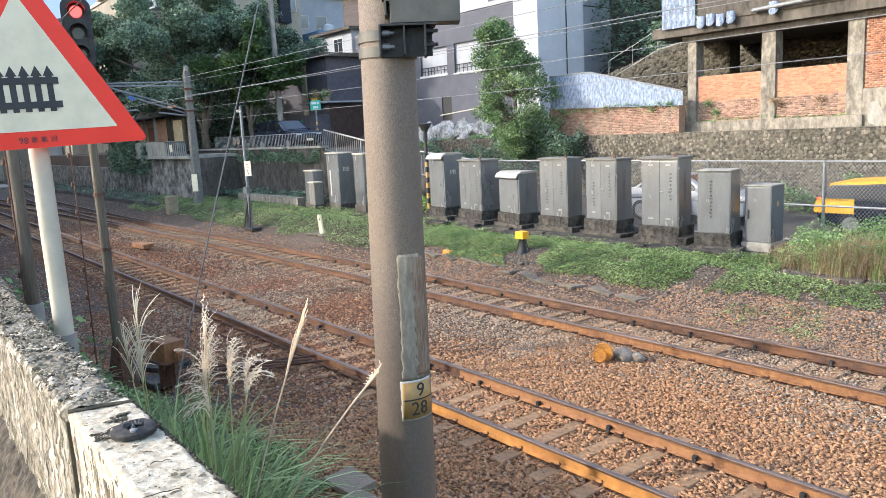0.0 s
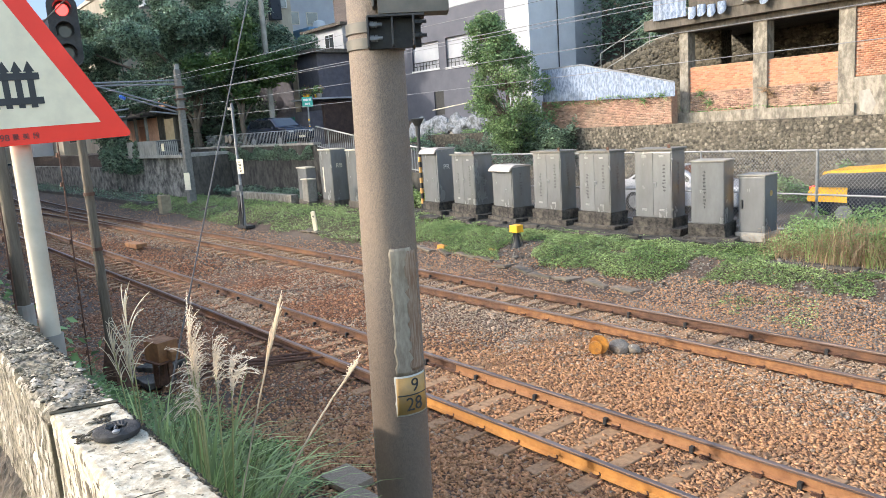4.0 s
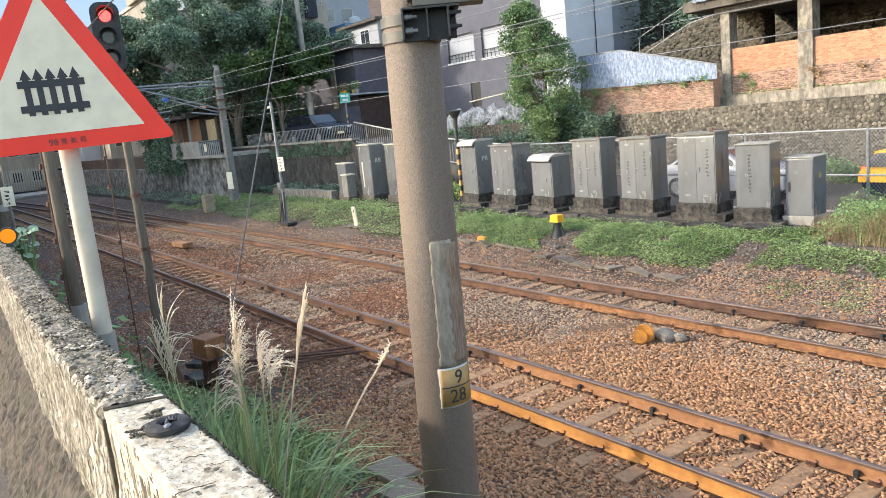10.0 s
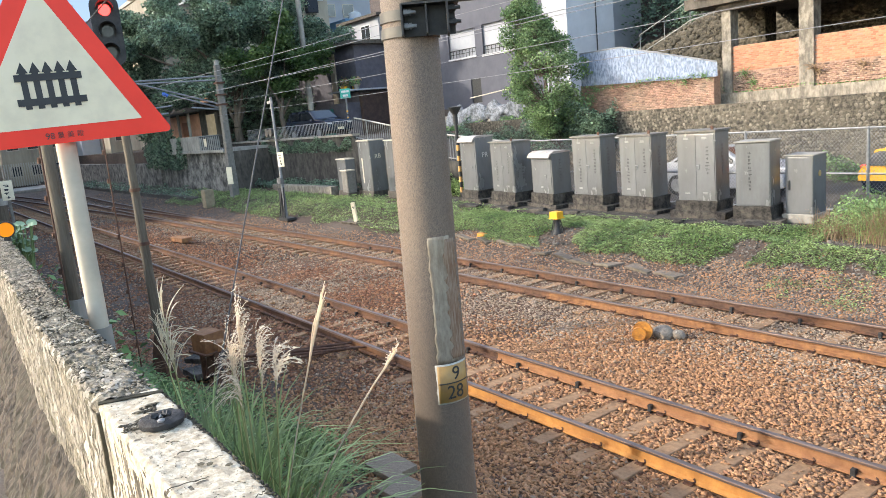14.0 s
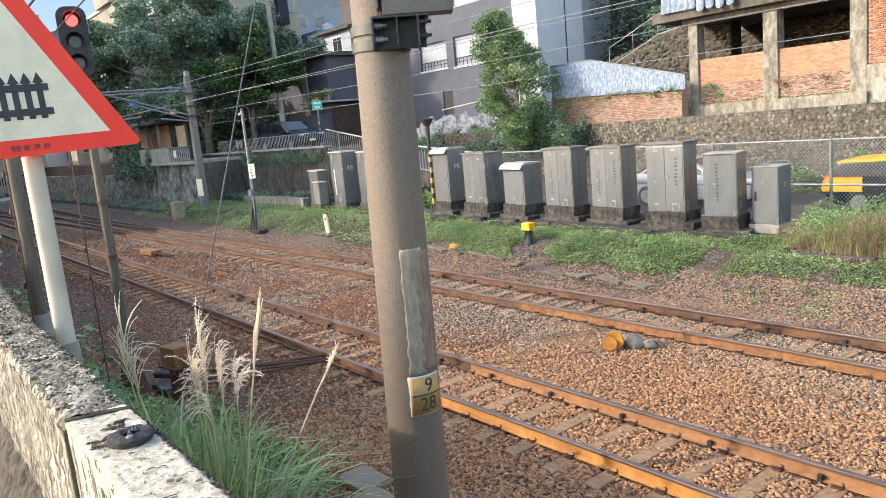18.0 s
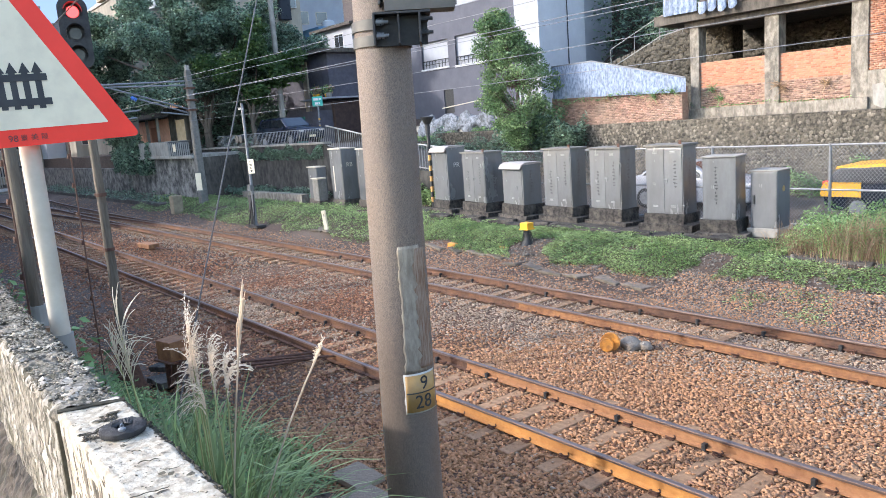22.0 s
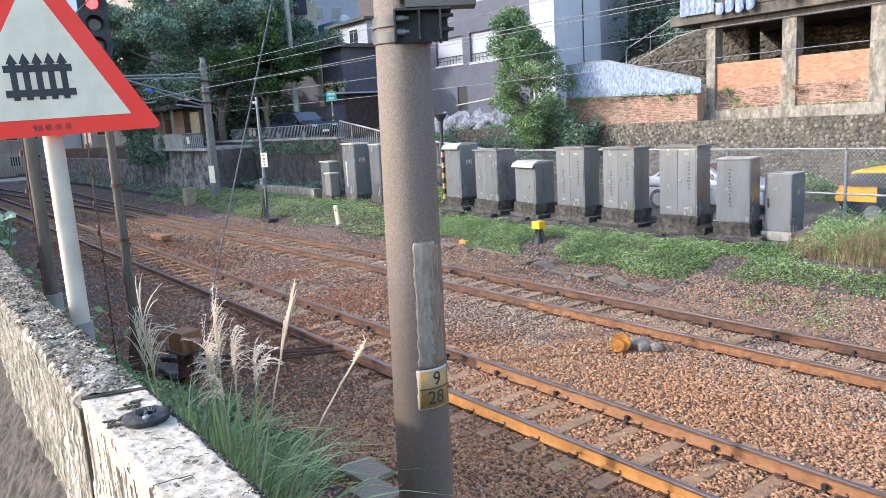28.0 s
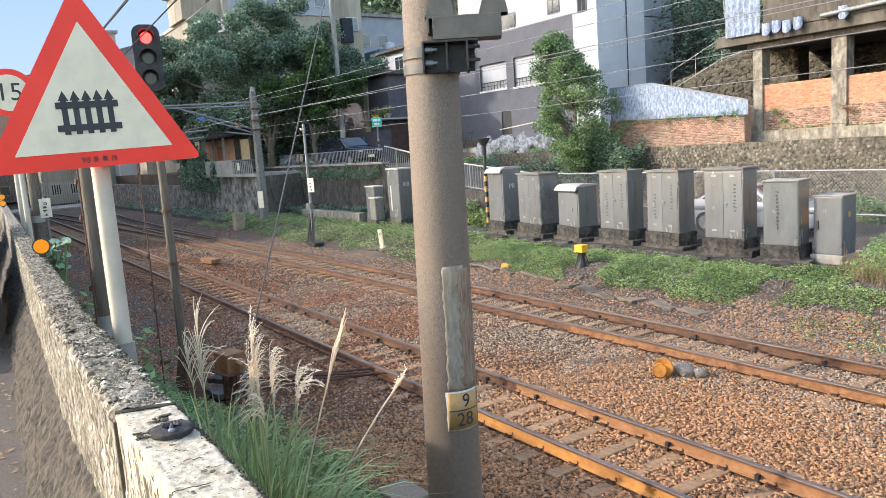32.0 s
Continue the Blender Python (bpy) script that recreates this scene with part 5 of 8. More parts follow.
DOUBLE = "grey steel double-door cabinet with black lettering on a concrete plinth"
for c in ((-20.93, 16.2, 0.95, 0.75, 0.85, 2.68, -6, "hood", "grey steel cabinet with a pale hood and chalked PR"),
          (-19.30, 16.2, 1.36, 0.70, 0.85, 2.47, -9, "double", DOUBLE),
          (-17.37, 16.22, 1.15, 0.67, 0.85, 2.10, -11, "small", "smaller grey steel cabinet with a pale rounded hood"),
          (-15.54, 16.2, 1.14, 0.60, 0.85, 2.52, -3, "double", DOUBLE),
          (-13.84, 16.3, 1.17, 0.58, 0.85, 2.50, -6, "double", DOUBLE),
          (-11.68, 15.93, 1.05, 0.62, 0.85, 2.55, 3, "double", DOUBLE),
          (-9.85, 15.58, 0.78, 0.62, 0.83, 2.29, 10, "plain", "plain grey steel cabinet with one column of lettering"),
          (-8.92, 16.06, 0.62, 0.62, 0.62, 1.93, 2, "low", "short grey steel cabinet with a recessed black handle")):
    cabinet(*c)
for x, y, w, d, z0, z1, lab in ((-28.5, 16.4, 1.2, 0.7, 0.6, 2.75, "tall grey steel cabinet with a pale top"), (-26.6, 16.6, 0.9, 0.7, 0.6, 2.7, "tall grey steel cabinet behind the pole"), (-30.2, 16.2, 0.98, 0.45, 0.6, 1.98, "grey steel junction box on the wall side"), (-29.35, 15.9, 0.62, 0.4, 0.55, 1.5, "small pale grey junction box")):
    t = thing("junction_cabinet", lab, "cabinet", pose(x, y, 0.33, 0, 0, -6), "grey cabinets by the ramp wall")
    bd = part("body", B(0, w, 0, d, z0 - 0.33, z1 - 0.33, bevel=0.01), CABGREY if "pale grey" not in lab else MASTC, t)
    part("plinth", B(-0.05, w + 0.05, -0.05, d + 0.05, 0, z0 - 0.33, bevel=0.015), CONC_DARK, t)
    part("door", B(0.03, w - 0.03, -0.014, 0.002, z0 - 0.28, z1 - 0.40, bevel=0.004), CABGREY if "pale grey" not in lab else MASTC, bd)
    part("hood", B(-0.02, w + 0.02, -0.06, d, z1 - 0.33, z1 - 0.28, bevel=0.01), POSTWHITE, t)
    if x == -28.5:
        writing("RB", 0.26, POSTWHITE, bd, pose(w + 0.003, d * 0.5, 1.75, 90, 0, 90), 0.001)
        part("stripe", B(0.3, 0.4, -0.02, -0.012, 0.6, 1.7), POSTWHITE, bd, "white stripe")
b = thing("cable_duct", "long grey concrete cable duct on the grass", "cable duct", pose(-37.3, 16.2, 0.33))
part("duct", B(0, 6.6, -0.2, 0.2, 0.02, 0.42, bevel=0.02), CONC_WARM, b)


def striped_pole():
    t = thing("striped_pole", "black and yellow banded pole with a dark cap", "pole", pose(-21.4, 16.45, 0.33))
    AMBER = M("amber_band", (0.62, 0.33, 0.10), (0.5, 0.26, 0.08), 5, 0.6, bump=0.05)
    for k in range(15):
        part("band", T((0, 0, k * 0.19), (0, 0, k * 0.19 + 0.19), 0.06, n=14), AMBER if k % 2 == 0 and k < 12 else BLACK, t)
    part("neck", T((0, 0, 2.85), (0, 0, 3.25), 0.085, n=12), BLACK, t, "dark upper stem")
    part("cap", lathe([(0.10, 3.2), (0.24, 3.42), (0.25, 3.46), (0.06, 3.48)], 16), BLACK, t, "flared dark cap")


striped_pole()


def small_posts():
    t = thing("bell_post", "grey steel post with a white notice and a lattice foot", "signal post", pose(-28.4, 12.6, -0.1))
    part("shaft", T((0, 0, 0), (0, 0, 5.0), 0.065, 0.055, 12), STEEL, t, "", True)
    n = part("notice", B(0.02, 0.33, -0.10, -0.08, 2.2, 2.78, bevel=0.006), SIGNWHITE, t, "white notice with black marks")
    n.matrix_basis = pose(0, 0, 0, 0, 0, 25)
    o = part("lettering", bars(4, 0.14, 0.09, 0.03, random.Random(3)), INK, n)
    o.location = (0.175, -0.102, 2.66)
    o["kind"] = "stuff"
    part("junction_box", B(-0.12, 0.20, -0.16, 0.0, 1.5, 1.75, bevel=0.01), CABGREY, t)
    bm = bmesh.new()
    for s in (-1, 1):
        tube(bm, (0.28 * s - 0.1, -0.15, 0), (0.06 * s, 0, 1.35), 0.03, n=6)
    box(bm, -0.42, -0.16, -0.03, 0.0, 0.1, 1.3)
    box(bm, -0.3, 0.5, -0.2, 0.2, 0.0, 0.1)
    part("foot", bm, BLACK, t, "black braced foot")
    part("crossarm", T((-0.7, 0, 3.3), (0.3, 0, 3.3), 0.03, n=6), BLACK, t)
    for dx in (-0.6, -0.25):
        part("lamp_hood", T((dx, -0.12, 3.6), (dx, 0.1, 3.6), 0.16, n=14), BLACK, t, "dark round lamp hood")
    part("top_arm", B(-0.35, 0.1, -0.03, 0.03, 4.75, 4.85), STEEL, t)
    t = thing("marker_post", "short white marker post lettered 4", "marker", pose(-23.4, 13.05, -0.02, 4, -3, 30))
    part("shaft", B(-0.075, 0.075, -0.04, 0.04, 0, 0.78, bevel=0.01), SIGNWHITE, t)
    writing("4", 0.16, INK, t, pose(0, -0.042, 0.6, 90, 0, 0), 0.001)
    part("foot", B(-0.09, 0.09, -0.06, 0.06, -0.02, 0.08), CONC_DARK, t)
    t = thing("post_box", "brown timber block beside the far track", "block", pose(-38.6, 12.9, -0.1))
    part("block", B(-0.28, 0.28, -0.25, 0.25, 0, 0.95, bevel=0.03), M("tan_block", (0.30, 0.24, 0.15), (0.20, 0.155, 0.10), 4, 0.9, bump=0.3), t)
    t = thing("point_motor", "low rusty point motor between the tracks", "point motor", pose(-27.5, 8.0, -0.15, 0, 0, 5))
    part("case", B(-0.6, 0.45, -0.2, 0.2, 0.03, 0.2, bevel=0.03), RUST_MID, t, "rusty case")
    part("rod", T((-2.2, 0.1, 0.08), (-0.4, 0.1, 0.12), 0.025, n=6), RUST_DARK, t)
    part("rod", T((0.3, 0.0, 0.08), (1.5, 0.15, 0.05), 0.02, n=6), RUST_DARK, t)


small_posts()


def catenary():
    t = thing("catenary_mast", "tapering grey concrete catenary mast with steel cantilevers", "mast", pose(-38.3, 14.25, -0.1, 0, 0.6, 0))
    bm = bmesh.new()
    lo = [bm.verts.new((sx * 0.22, sy * 0.20, 0)) for sx, sy in ((-1, -1), (1, -1), (1, 1), (-1, 1))]
    hi = [bm.verts.new((sx * 0.15, sy * 0.14, 7.25)) for sx, sy in ((-1, -1), (1, -1), (1, 1), (-1, 1))]
    bm.faces.new(lo[::-1]), bm.faces.new(hi)
    for i in range(4):
        bm.faces.new((lo[i], lo[(i + 1) % 4], hi[(i + 1) % 4], hi[i]))
    bmesh.ops.bevel(bm, geom=list(bm.edges), offset=0.03, segments=1, affect="EDGES", profile=0.5)
    part("mast", bm, MASTC, t)
    part("cap", B(-0.1, 0.1, -0.1, 0.1, 7.25, 7.5, bevel=0.02), CONC, t)
    part("base", B(-0.6, 0.6, -0.5, 0.5, 0, 0.28, bevel=0.03), CONC, t, "concrete base block")
    part("notice", B(0.25, 0.262, -0.16, 0.16, 1.1, 2.0), SIGNWHITE, t, "two pale number plates on the mast").matrix_basis = pose(0, 0, 0, 0, 0, -50)
    arms = (((0, -0.2, 6.7), (0, -5.2, 6.6)), ((0, -0.2, 6.5), (0, -4.6, 6.5)), ((0, -0.2, 5.3), (0, -4.0, 6.5)), ((0, -0.2, 5.1), (0, -2.6, 5.9)), ((0, -0.2, 5.0), (0, -1.6, 5.2)), ((0, -2.6, 5.35), (0, -5.4, 5.15)), ((0, -2.8, 5.0), (0, -4.6, 4.85)))
    for p, q in arms:
        part("arm", T(p, q, 0.045, n=8), STEEL, t)
    part("insulator", lathe([(0.05, 0), (0.11, 0.03), (0.05, 0.09), (0.11, 0.12), (0.05, 0.18), (0.11, 0.21), (0.05, 0.3)], 12), M("blue_insulator", (0.05, 0.16, 0.5), (0.04, 0.12, 0.4), 3, 0.3, bump=0), t, "blue insulator").matrix_basis = pose(0, -2.7, 5.85, 60, 0, 0)
    for z in (6.3, 5.7, 5.2):
        part("clamp", B(-0.24, 0.24, -0.22, 0.22, z, z + 0.09), RUST_DARK, t)
    WIRE = M("wire_metal", (0.22, 0.22, 0.23), (0.15, 0.15, 0.16), 3, 0.5, metal=0.4, bump=0)
    def wire(p, q, r, sag, label, mat=WIRE):
        w = thing("overhead_wire", label, "wire", None, "overhead wires")
        p, q = Vector(p), Vector(q)
        bm = sweep([p.lerp(q, i / 16) - Vector((0, 0, sag * 4 * (i / 16) * (1 - i / 16))) for i in range(17)], r, 5)
        part("strand", bm, mat, w)
    for y, z, r, sag in ((9.85, 5.18, 0.008, 0.0), (9.8, 5.95, 0.007, 0.15), (14.1, 6.6, 0.009, 0.2), (14.05, 5.9, 0.008, 0.15), (13.9, 5.2, 0.008, 0.1), (14.0, 4.6, 0.008, 0.1)):
        wire((-38.3, y, z), (14, y, z), r, sag, "thin grey overhead wire along the tracks")
    for y, z in ((9.85, 5.18), (14.1, 6.6)):
        wire((-38.3, y, z), (-110, y - 3, z), 0.009, 0.1, "thin grey overhead wire running into the distance")
    for p, q, r in (((-19.7, 3.0, 6.13), (-4.65, 1.39, 4.97), 0.014), ((-21.6, 2.53, 4.67), (-5.8, 2.54, 5.70), 0.010), ((-21.0, 0.86, 9.6), (-4, 3.4, 8.6), 0.02)):
        wire(p, q, r, 0.0 if r < 0.015 else 0.3, "dark service cable above the wall", BLACK)
    for x in (-6.8, -14.0):
        w = thing("dropper_wire", "short upright dropper between overhead wires", "wire", None, "droppers")
        part("strand", T((x, 9.82, 5.18), (x, 9.8, 5.85), 0.008, n=5), WIRE, w)


catenary()


# ---- fences ----
def chain_fence():
    t = thing("chain_link_fence", "galvanised chain-link fence with pipe posts and rails", "fence", None, "", "structure")
    y, z0, z1 = 18.0, 0.36, 2.36
    x = -20.2
    while x < 9:
        part("fence_post", T((x, y, 0.2), (x, y, z1 + 0.03), 0.035, n=10), STEEL, t)
        x += 3.05
    for z in (z1, 1.30, z0 + 0.06):
        part("fence_rail", T((-20.2, y, z), (9, y, z), 0.026, n=8), STEEL, t)
    bm_v, bm_f = [], []
    def strand(p, q, r=0.004):
        n = len(bm_v)
        d = (Vector(q) - Vector(p)).normalized()
        u = d.cross(Vector((0, 1, 0))).normalized() * r
        w = Vector((0, r, 0))
        for c in (p, q):
            for o in (u, w, -u, -w):
                bm_v.append(tuple(Vector(c) + o))
        bm_f.extend((n + i, n + (i + 1) % 4, n + 4 + (i + 1) % 4, n + 4 + i) for i in range(4))
    for i in range(int(29.2 / 0.085) + 30):
        xs = -20.2 - 1.7 + i * 0.085
        for s in (1, -1):
            a, b = (xs, xs + 1.7) if s > 0 else (xs + 1.7, xs)
            if min(a, b) > -20.2 and max(a, b) < 9:
                strand((a, y + 0.004 * s, z0), (b, y + 0.004 * s, z1))
    m = mesh_of("wire_mesh", bm_v, bm_f, STEEL)
    m.parent = t
    m["label"] = "diamond wire mesh"
    m["kind"] = "stuff"


chain_fence()


def railing(name, label, pts, height, gap, mat, r=0.035):
    t = thing(name, label, "railing", None, "", "structure")
    for p, q in zip(pts, pts[1:]):
        p, q = Vector(p), Vector(q)
        up = Vector((0, 0, height))
        part("top_rail", T(p + up, q + up, r, n=8), mat, t)
        part("bottom_rail", T(p + up * 0.12, q + up * 0.12, 0.025, n=6), mat, t)
        n = max(2, int((q - p).length / gap))
        for i in range(n + 1):
            c = p.lerp(q, i / n)
            big = i % 12 == 0
            part("railing_post" if big else "bar", T(c, c + up, r if big else 0.013, n=6), mat, t)


RAILM = M("railing_grey", (0.27, 0.27, 0.255), (0.19, 0.19, 0.18), 6, 0.5, metal=0.3, bump=0.1)
railing("ramp_railing", "grey steel railing along the sloping ramp road", [(-20.3, 18.05, 1.30), (-26, 18.0, 1.9), (-31.2, 17.95, 2.75)], 1.05, 0.17, RAILM)
railing("road_railing", "low grey steel railing in front of the parked dark car", [(-31.4, 17.95, 2.92), (-44.5, 17.95, 2.92)], 0.78, 0.17, RAILM, 0.016)


# ---- walls and ground structure ----
def cobble_wall():
    w = setting("retaining_wall", B(-30.5, 14, 24.0, 24.6, 0.2, 2.98), COBMORTAR, "cobbled stone retaining wall with ochre mortar", "wall")
    rng = np.random.default_rng(9)
    bm = bmesh.new()
    bmesh.ops.create_icosphere(bm, subdivisions=2, radius=0.5)
    bmesh.ops.delete(bm, geom=[v for v in bm.verts if v.co.y > 0.2], context="VERTS")
    for v in bm.verts:
        v.co *= 0.9 + 0.25 * noise.noise(v.co * 2)
    me = bpy.data.meshes.new("cobble")
    bm.to_mesh(me)
    me.shade_smooth()
    me.materials.append(COBBLE)
    bm.clear()
    bmesh.ops.create_icosphere(bm, subdivisions=1, radius=0.48)
    bmesh.ops.delete(bm, geom=[v for v in bm.verts if v.co.y > 0.2], context="VERTS")
    bm.verts.index_update()
    proto = [(np.array([v.co[:] for v in bm.verts]), np.array([[v.index for v in f.verts] for f in bm.faces]))]
    bm.free()
    spots = []
    z, row = 0.5, 0
    while z < 2.92:
        x = -30 + 0.06 * (row % 2)
        while x < 6:
            spots.append((x + rng.uniform(-0.02, 0.02), 23.992, z + rng.uniform(-0.03, 0.03)))
            x += rng.uniform(0.115, 0.175)
        z += 0.115
        row += 1
    spots = np.array(spots)
    bare = np.array([noise.noise(Vector((a * 0.5, c * 0.9, 4.0))) for a, _, c in spots])
    keep = rng.uniform(0, 1, len(spots)) < np.where(spots[:, 0] > -15, 0.72 - 0.7 * np.clip(bare, 0, 1), 0.95)
    spots = spots[keep]
    near = (spots[:, 0] > -13.2) & (spots[:, 0] < -9.5)
    for p in spots[near][:300]:
        o = new("cobble", me)
        o.parent = w
        s = rng.uniform(0.09, 0.15)
        o.matrix_basis = Matrix.Translation(p) @ Euler((0, rng.uniform(0, 6.28), 0)).to_matrix().to_4x4() @ Matrix.Diagonal((s * rng.uniform(1, 1.3), 0.06, s, 1))
    rest = np.concatenate([spots[near][300:], spots[~near]])
    flat = turns_of(rng, len(rest), 0.0)
    a = rng.uniform(0, 6.28, len(rest))
    for i, t in enumerate(a):
        flat[i] = np.array(((math.cos(t) * 1.15, 0, -math.sin(t)), (0, 0.33, 0), (math.sin(t) * 1.15, 0, math.cos(t))))
    st = scatter("cobbles", proto, rest, flat, rng.uniform(0.10, 0.16, len(rest)), COBBLE)
    st.data.shade_smooth()
    st.parent = w
    st["kind"] = "stuff"
    return w


cobble_wall()
BRICK_ME = None


def brick_rows(parent, x0, x1, z0, z1, y, joined=False, drop=0.02, seed=1, hi=None, mat=None):
    """Courses of bricks in running bond, standing 8 mm proud of the mortar."""
    global BRICK_ME
    rng = np.random.default_rng(seed)
    if BRICK_ME is None:
        bm = B(-0.072, 0.072, -0.012, 0.03, -0.0265, 0.0265)
        BRICK_ME = bpy.data.meshes.new("brick")
        bm.to_mesh(BRICK_ME)
        bm.free()
        BRICK_ME.materials.append(BRICKM)
    pts, z, row = [], z0 + 0.035, 0
    while z < z1 - 0.02:
        x = x0 + (0.078 if row % 2 else 0.0) + 0.072 + rng.uniform(-0.01, 0.01)
        while x < x1 - 0.07:
            if (hi is None or z < hi(x)) and rng.uniform() > drop:
                pts.append((x, y + rng.uniform(-0.004, 0.004), z))
            x += 0.156
        z += 0.0635
        row += 1
    if not joined:
        for p in pts:
            o = new("brick", BRICK_ME)
            o.parent = parent
            o.location = p
    else:
        c = np.array([(sx * 0.072, sy, sz * 0.0265) for sx in (-1, 1) for sy in (-0.012, 0.03) for sz in (-1, 1)])
        f = np.array([(0, 1, 3, 2), (4, 6, 7, 5), (0, 4, 5, 1), (2, 3, 7, 6), (0, 2, 6, 4), (1, 5, 7, 3)])
        n = len(pts)
        o = scatter("bricks", [(c, f)], np.array(pts), np.tile(np.eye(3), (n, 1, 1)), np.ones(n), mat or BRICKM)
        o.parent = parent
        o["kind"] = "stuff"


PALEBRICK = M("weathered_brick", (0.36, 0.205, 0.15), (0.20, 0.12, 0.09), 6, 0.92, bump=0.5, stain=(0.22, 0.175, 0.135), stain_scale=0.7, amount=0.75, island=0.35)


def brick_house():
    h = thing("brick_house", "unfinished brick and concrete house with open upper bays", "building")
    part("plinth_wall", B(-16.3, -9.9, 24.80, 25.2, 2.5, 3.34, bevel=0.01), CONC_WARM, h, "stained ochre concrete band")
    for k, (x0, x1) in enumerate(((-15.74, -13.26), (-12.74, -10.46))):
        bay = part("brick_infill", B(x0 - 0.02, x1 + 0.02, 25.0, 25.18, 3.34, 4.98), MORTAR, h, "orange-red brick infill under the opening")
        brick_rows(bay, x0, x1, 4.08, 4.98, 25.007, seed=k + 3)
        brick_rows(bay, x0, x1, 3.36, 4.08, 25.007, True, 0.12, seed=k + 13, mat=PALEBRICK)
    for x, w, z0 in ((-15.92, 0.36, 2.98), (-13.0, 0.50, 3.2), (-10.2, 0.50, 3.34)):
        part("column", B(x - w / 2, x + w / 2, 24.9, 25.4, z0, 6.5, bevel=0.02), CONC_WARM, h, "square weathered concrete column")
    wl = part("side_wall", B(-9.95, 6, 24.97, 25.25, 4.15, 9.0), MORTAR, h, "red brick upper wall")
    brick_rows(wl, -9.95, -5.2, 4.15, 6.9, 24.977, True, 0.02, seed=23)
    part("lower_wall", B(-9.95, 6, 24.9, 25.25, 2.5, 4.14, bevel=0.01), CONC_WARM, h, "patched concrete lower wall")
    part("plaster_patch", prism([(-9.75, 3.1), (-9.45, 2.95), (-9.3, 3.3), (-9.5, 3.75), (-9.8, 3.7)], 24.888, 24.899), CONC, h, "grey plaster patch")
    part("back_wall", B(-18, 6, 31.0, 31.3, 2.4, 6.5), COBMORTAR, h, "rough dark inner wall")
    bk = bpy.data.objects["cobble"].data.copy()
    bk.materials.clear()
    bk.materials.append(BANKSTONE)
    rng = random.Random(5)
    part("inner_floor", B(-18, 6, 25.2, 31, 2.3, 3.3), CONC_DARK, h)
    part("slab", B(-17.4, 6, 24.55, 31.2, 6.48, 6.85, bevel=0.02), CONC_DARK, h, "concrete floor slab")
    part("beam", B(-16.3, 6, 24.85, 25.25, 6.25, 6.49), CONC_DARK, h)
    bm, x, prev = bmesh.new(), -16.9, None
    while x < -15.5:
        for dx, dy in ((0, 0), (0.06, -0.03), (0.12, -0.03), (0.18, 0)):
            r = [bm.verts.new((x + dx, 24.45 + dy, 6.78)), bm.verts.new((x + dx, 24.45 + dy, 9.5))]
            if prev:
                bm.faces.new((prev[0], r[0], r[1], prev[1]))
            prev = r
        x += 0.24
    part("sheet_cladding", bm, BLUEWASH, h, "blue-white corrugated sheet cladding")
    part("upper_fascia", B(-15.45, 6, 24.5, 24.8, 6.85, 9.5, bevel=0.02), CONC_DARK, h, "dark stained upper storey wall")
    for i, (xx, zz) in enumerate(((-15.25, 6.62), (-14.88, 6.66), (-14.5, 6.60), (-14.1, 6.64), (-12.6, 6.72))):
        tl, pv = bmesh.new(), None
        for k in range(9):
            a = math.pi * k / 8
            q = [tl.verts.new((xx + 0.16 * math.cos(a), 24.40 - 0.10 * math.sin(a), z)) for z in (zz + (0.16 - 0.16 * math.sin(a)), zz + 0.42)]
            if pv:
                tl.faces.new((pv[0], pv[1], q[1], q[0]))
            pv = q
        part("hanging_tile", tl, BLUEWASH, h, "weathered blue-grey curved tile", True)
    part("gutter", T((-13.3, 24.35, 6.95), (-5, 24.35, 7.25), 0.07, n=10), STEEL, h, "pale pipe under the cladding", True)
    part("brace", T((-11.6, 28, 4.9), (-10.4, 28, 6.0), 0.04, n=6), CONC, h)
    # sheet fence and brick band beside the house
    band = setting("brick_band", B(-22.35, -15.95, 24.10, 24.5, 2.98, 4.2), MORTAR, "weathered pink-red brick wall above the cobbles", "wall")
    brick_rows(band, -22.35, -15.95, 2.98, 4.15, 24.107, True, 0.05, seed=33, mat=PALEBRICK)
    top = lambda x: 5.5 if x < -20 else 5.5 - (x + 20) * 0.24
    bm, prev, x = bmesh.new(), None, -22.2
    while x < -15.75:
        for dx, dy in ((0, 0), (0.025, -0.004), (0.05, -0.004), (0.075, 0)):
            r = [bm.verts.new((x + dx, 24.0 + dy, 4.16 - 0.03 * (x + 22))), bm.verts.new((x + dx, 24.0 + dy, top(x + dx)))]
            if prev:
                bm.faces.new((prev[0], r[0], r[1], prev[1]))
            prev = r
        x += 0.1
    f = setting("sheet_fence", bm, BLUEWASH, "blue-white weathered corrugated sheet fence", "fence")
    part("cap_rail", T((-22.2, 24.0, 5.52), (-20, 24.0, 5.52), 0.03, n=6), STEEL, f)
    part("cap_rail", T((-20, 24.0, 5.52), (-15.75, 24.0, 4.49), 0.03, n=6), STEEL, f)
    # stone bank above and behind the sheet fence
    bank = setting("stone_bank", prism([(-22.5, 2.9), (-16.2, 2.9), (-16.2, 7.1), (-18.0, 6.8), (-20.0, 6.25), (-22.5, 5.6)], 28.0, 28.8), COBMORTAR, "dark cobbled stone bank behind the fence", "wall")
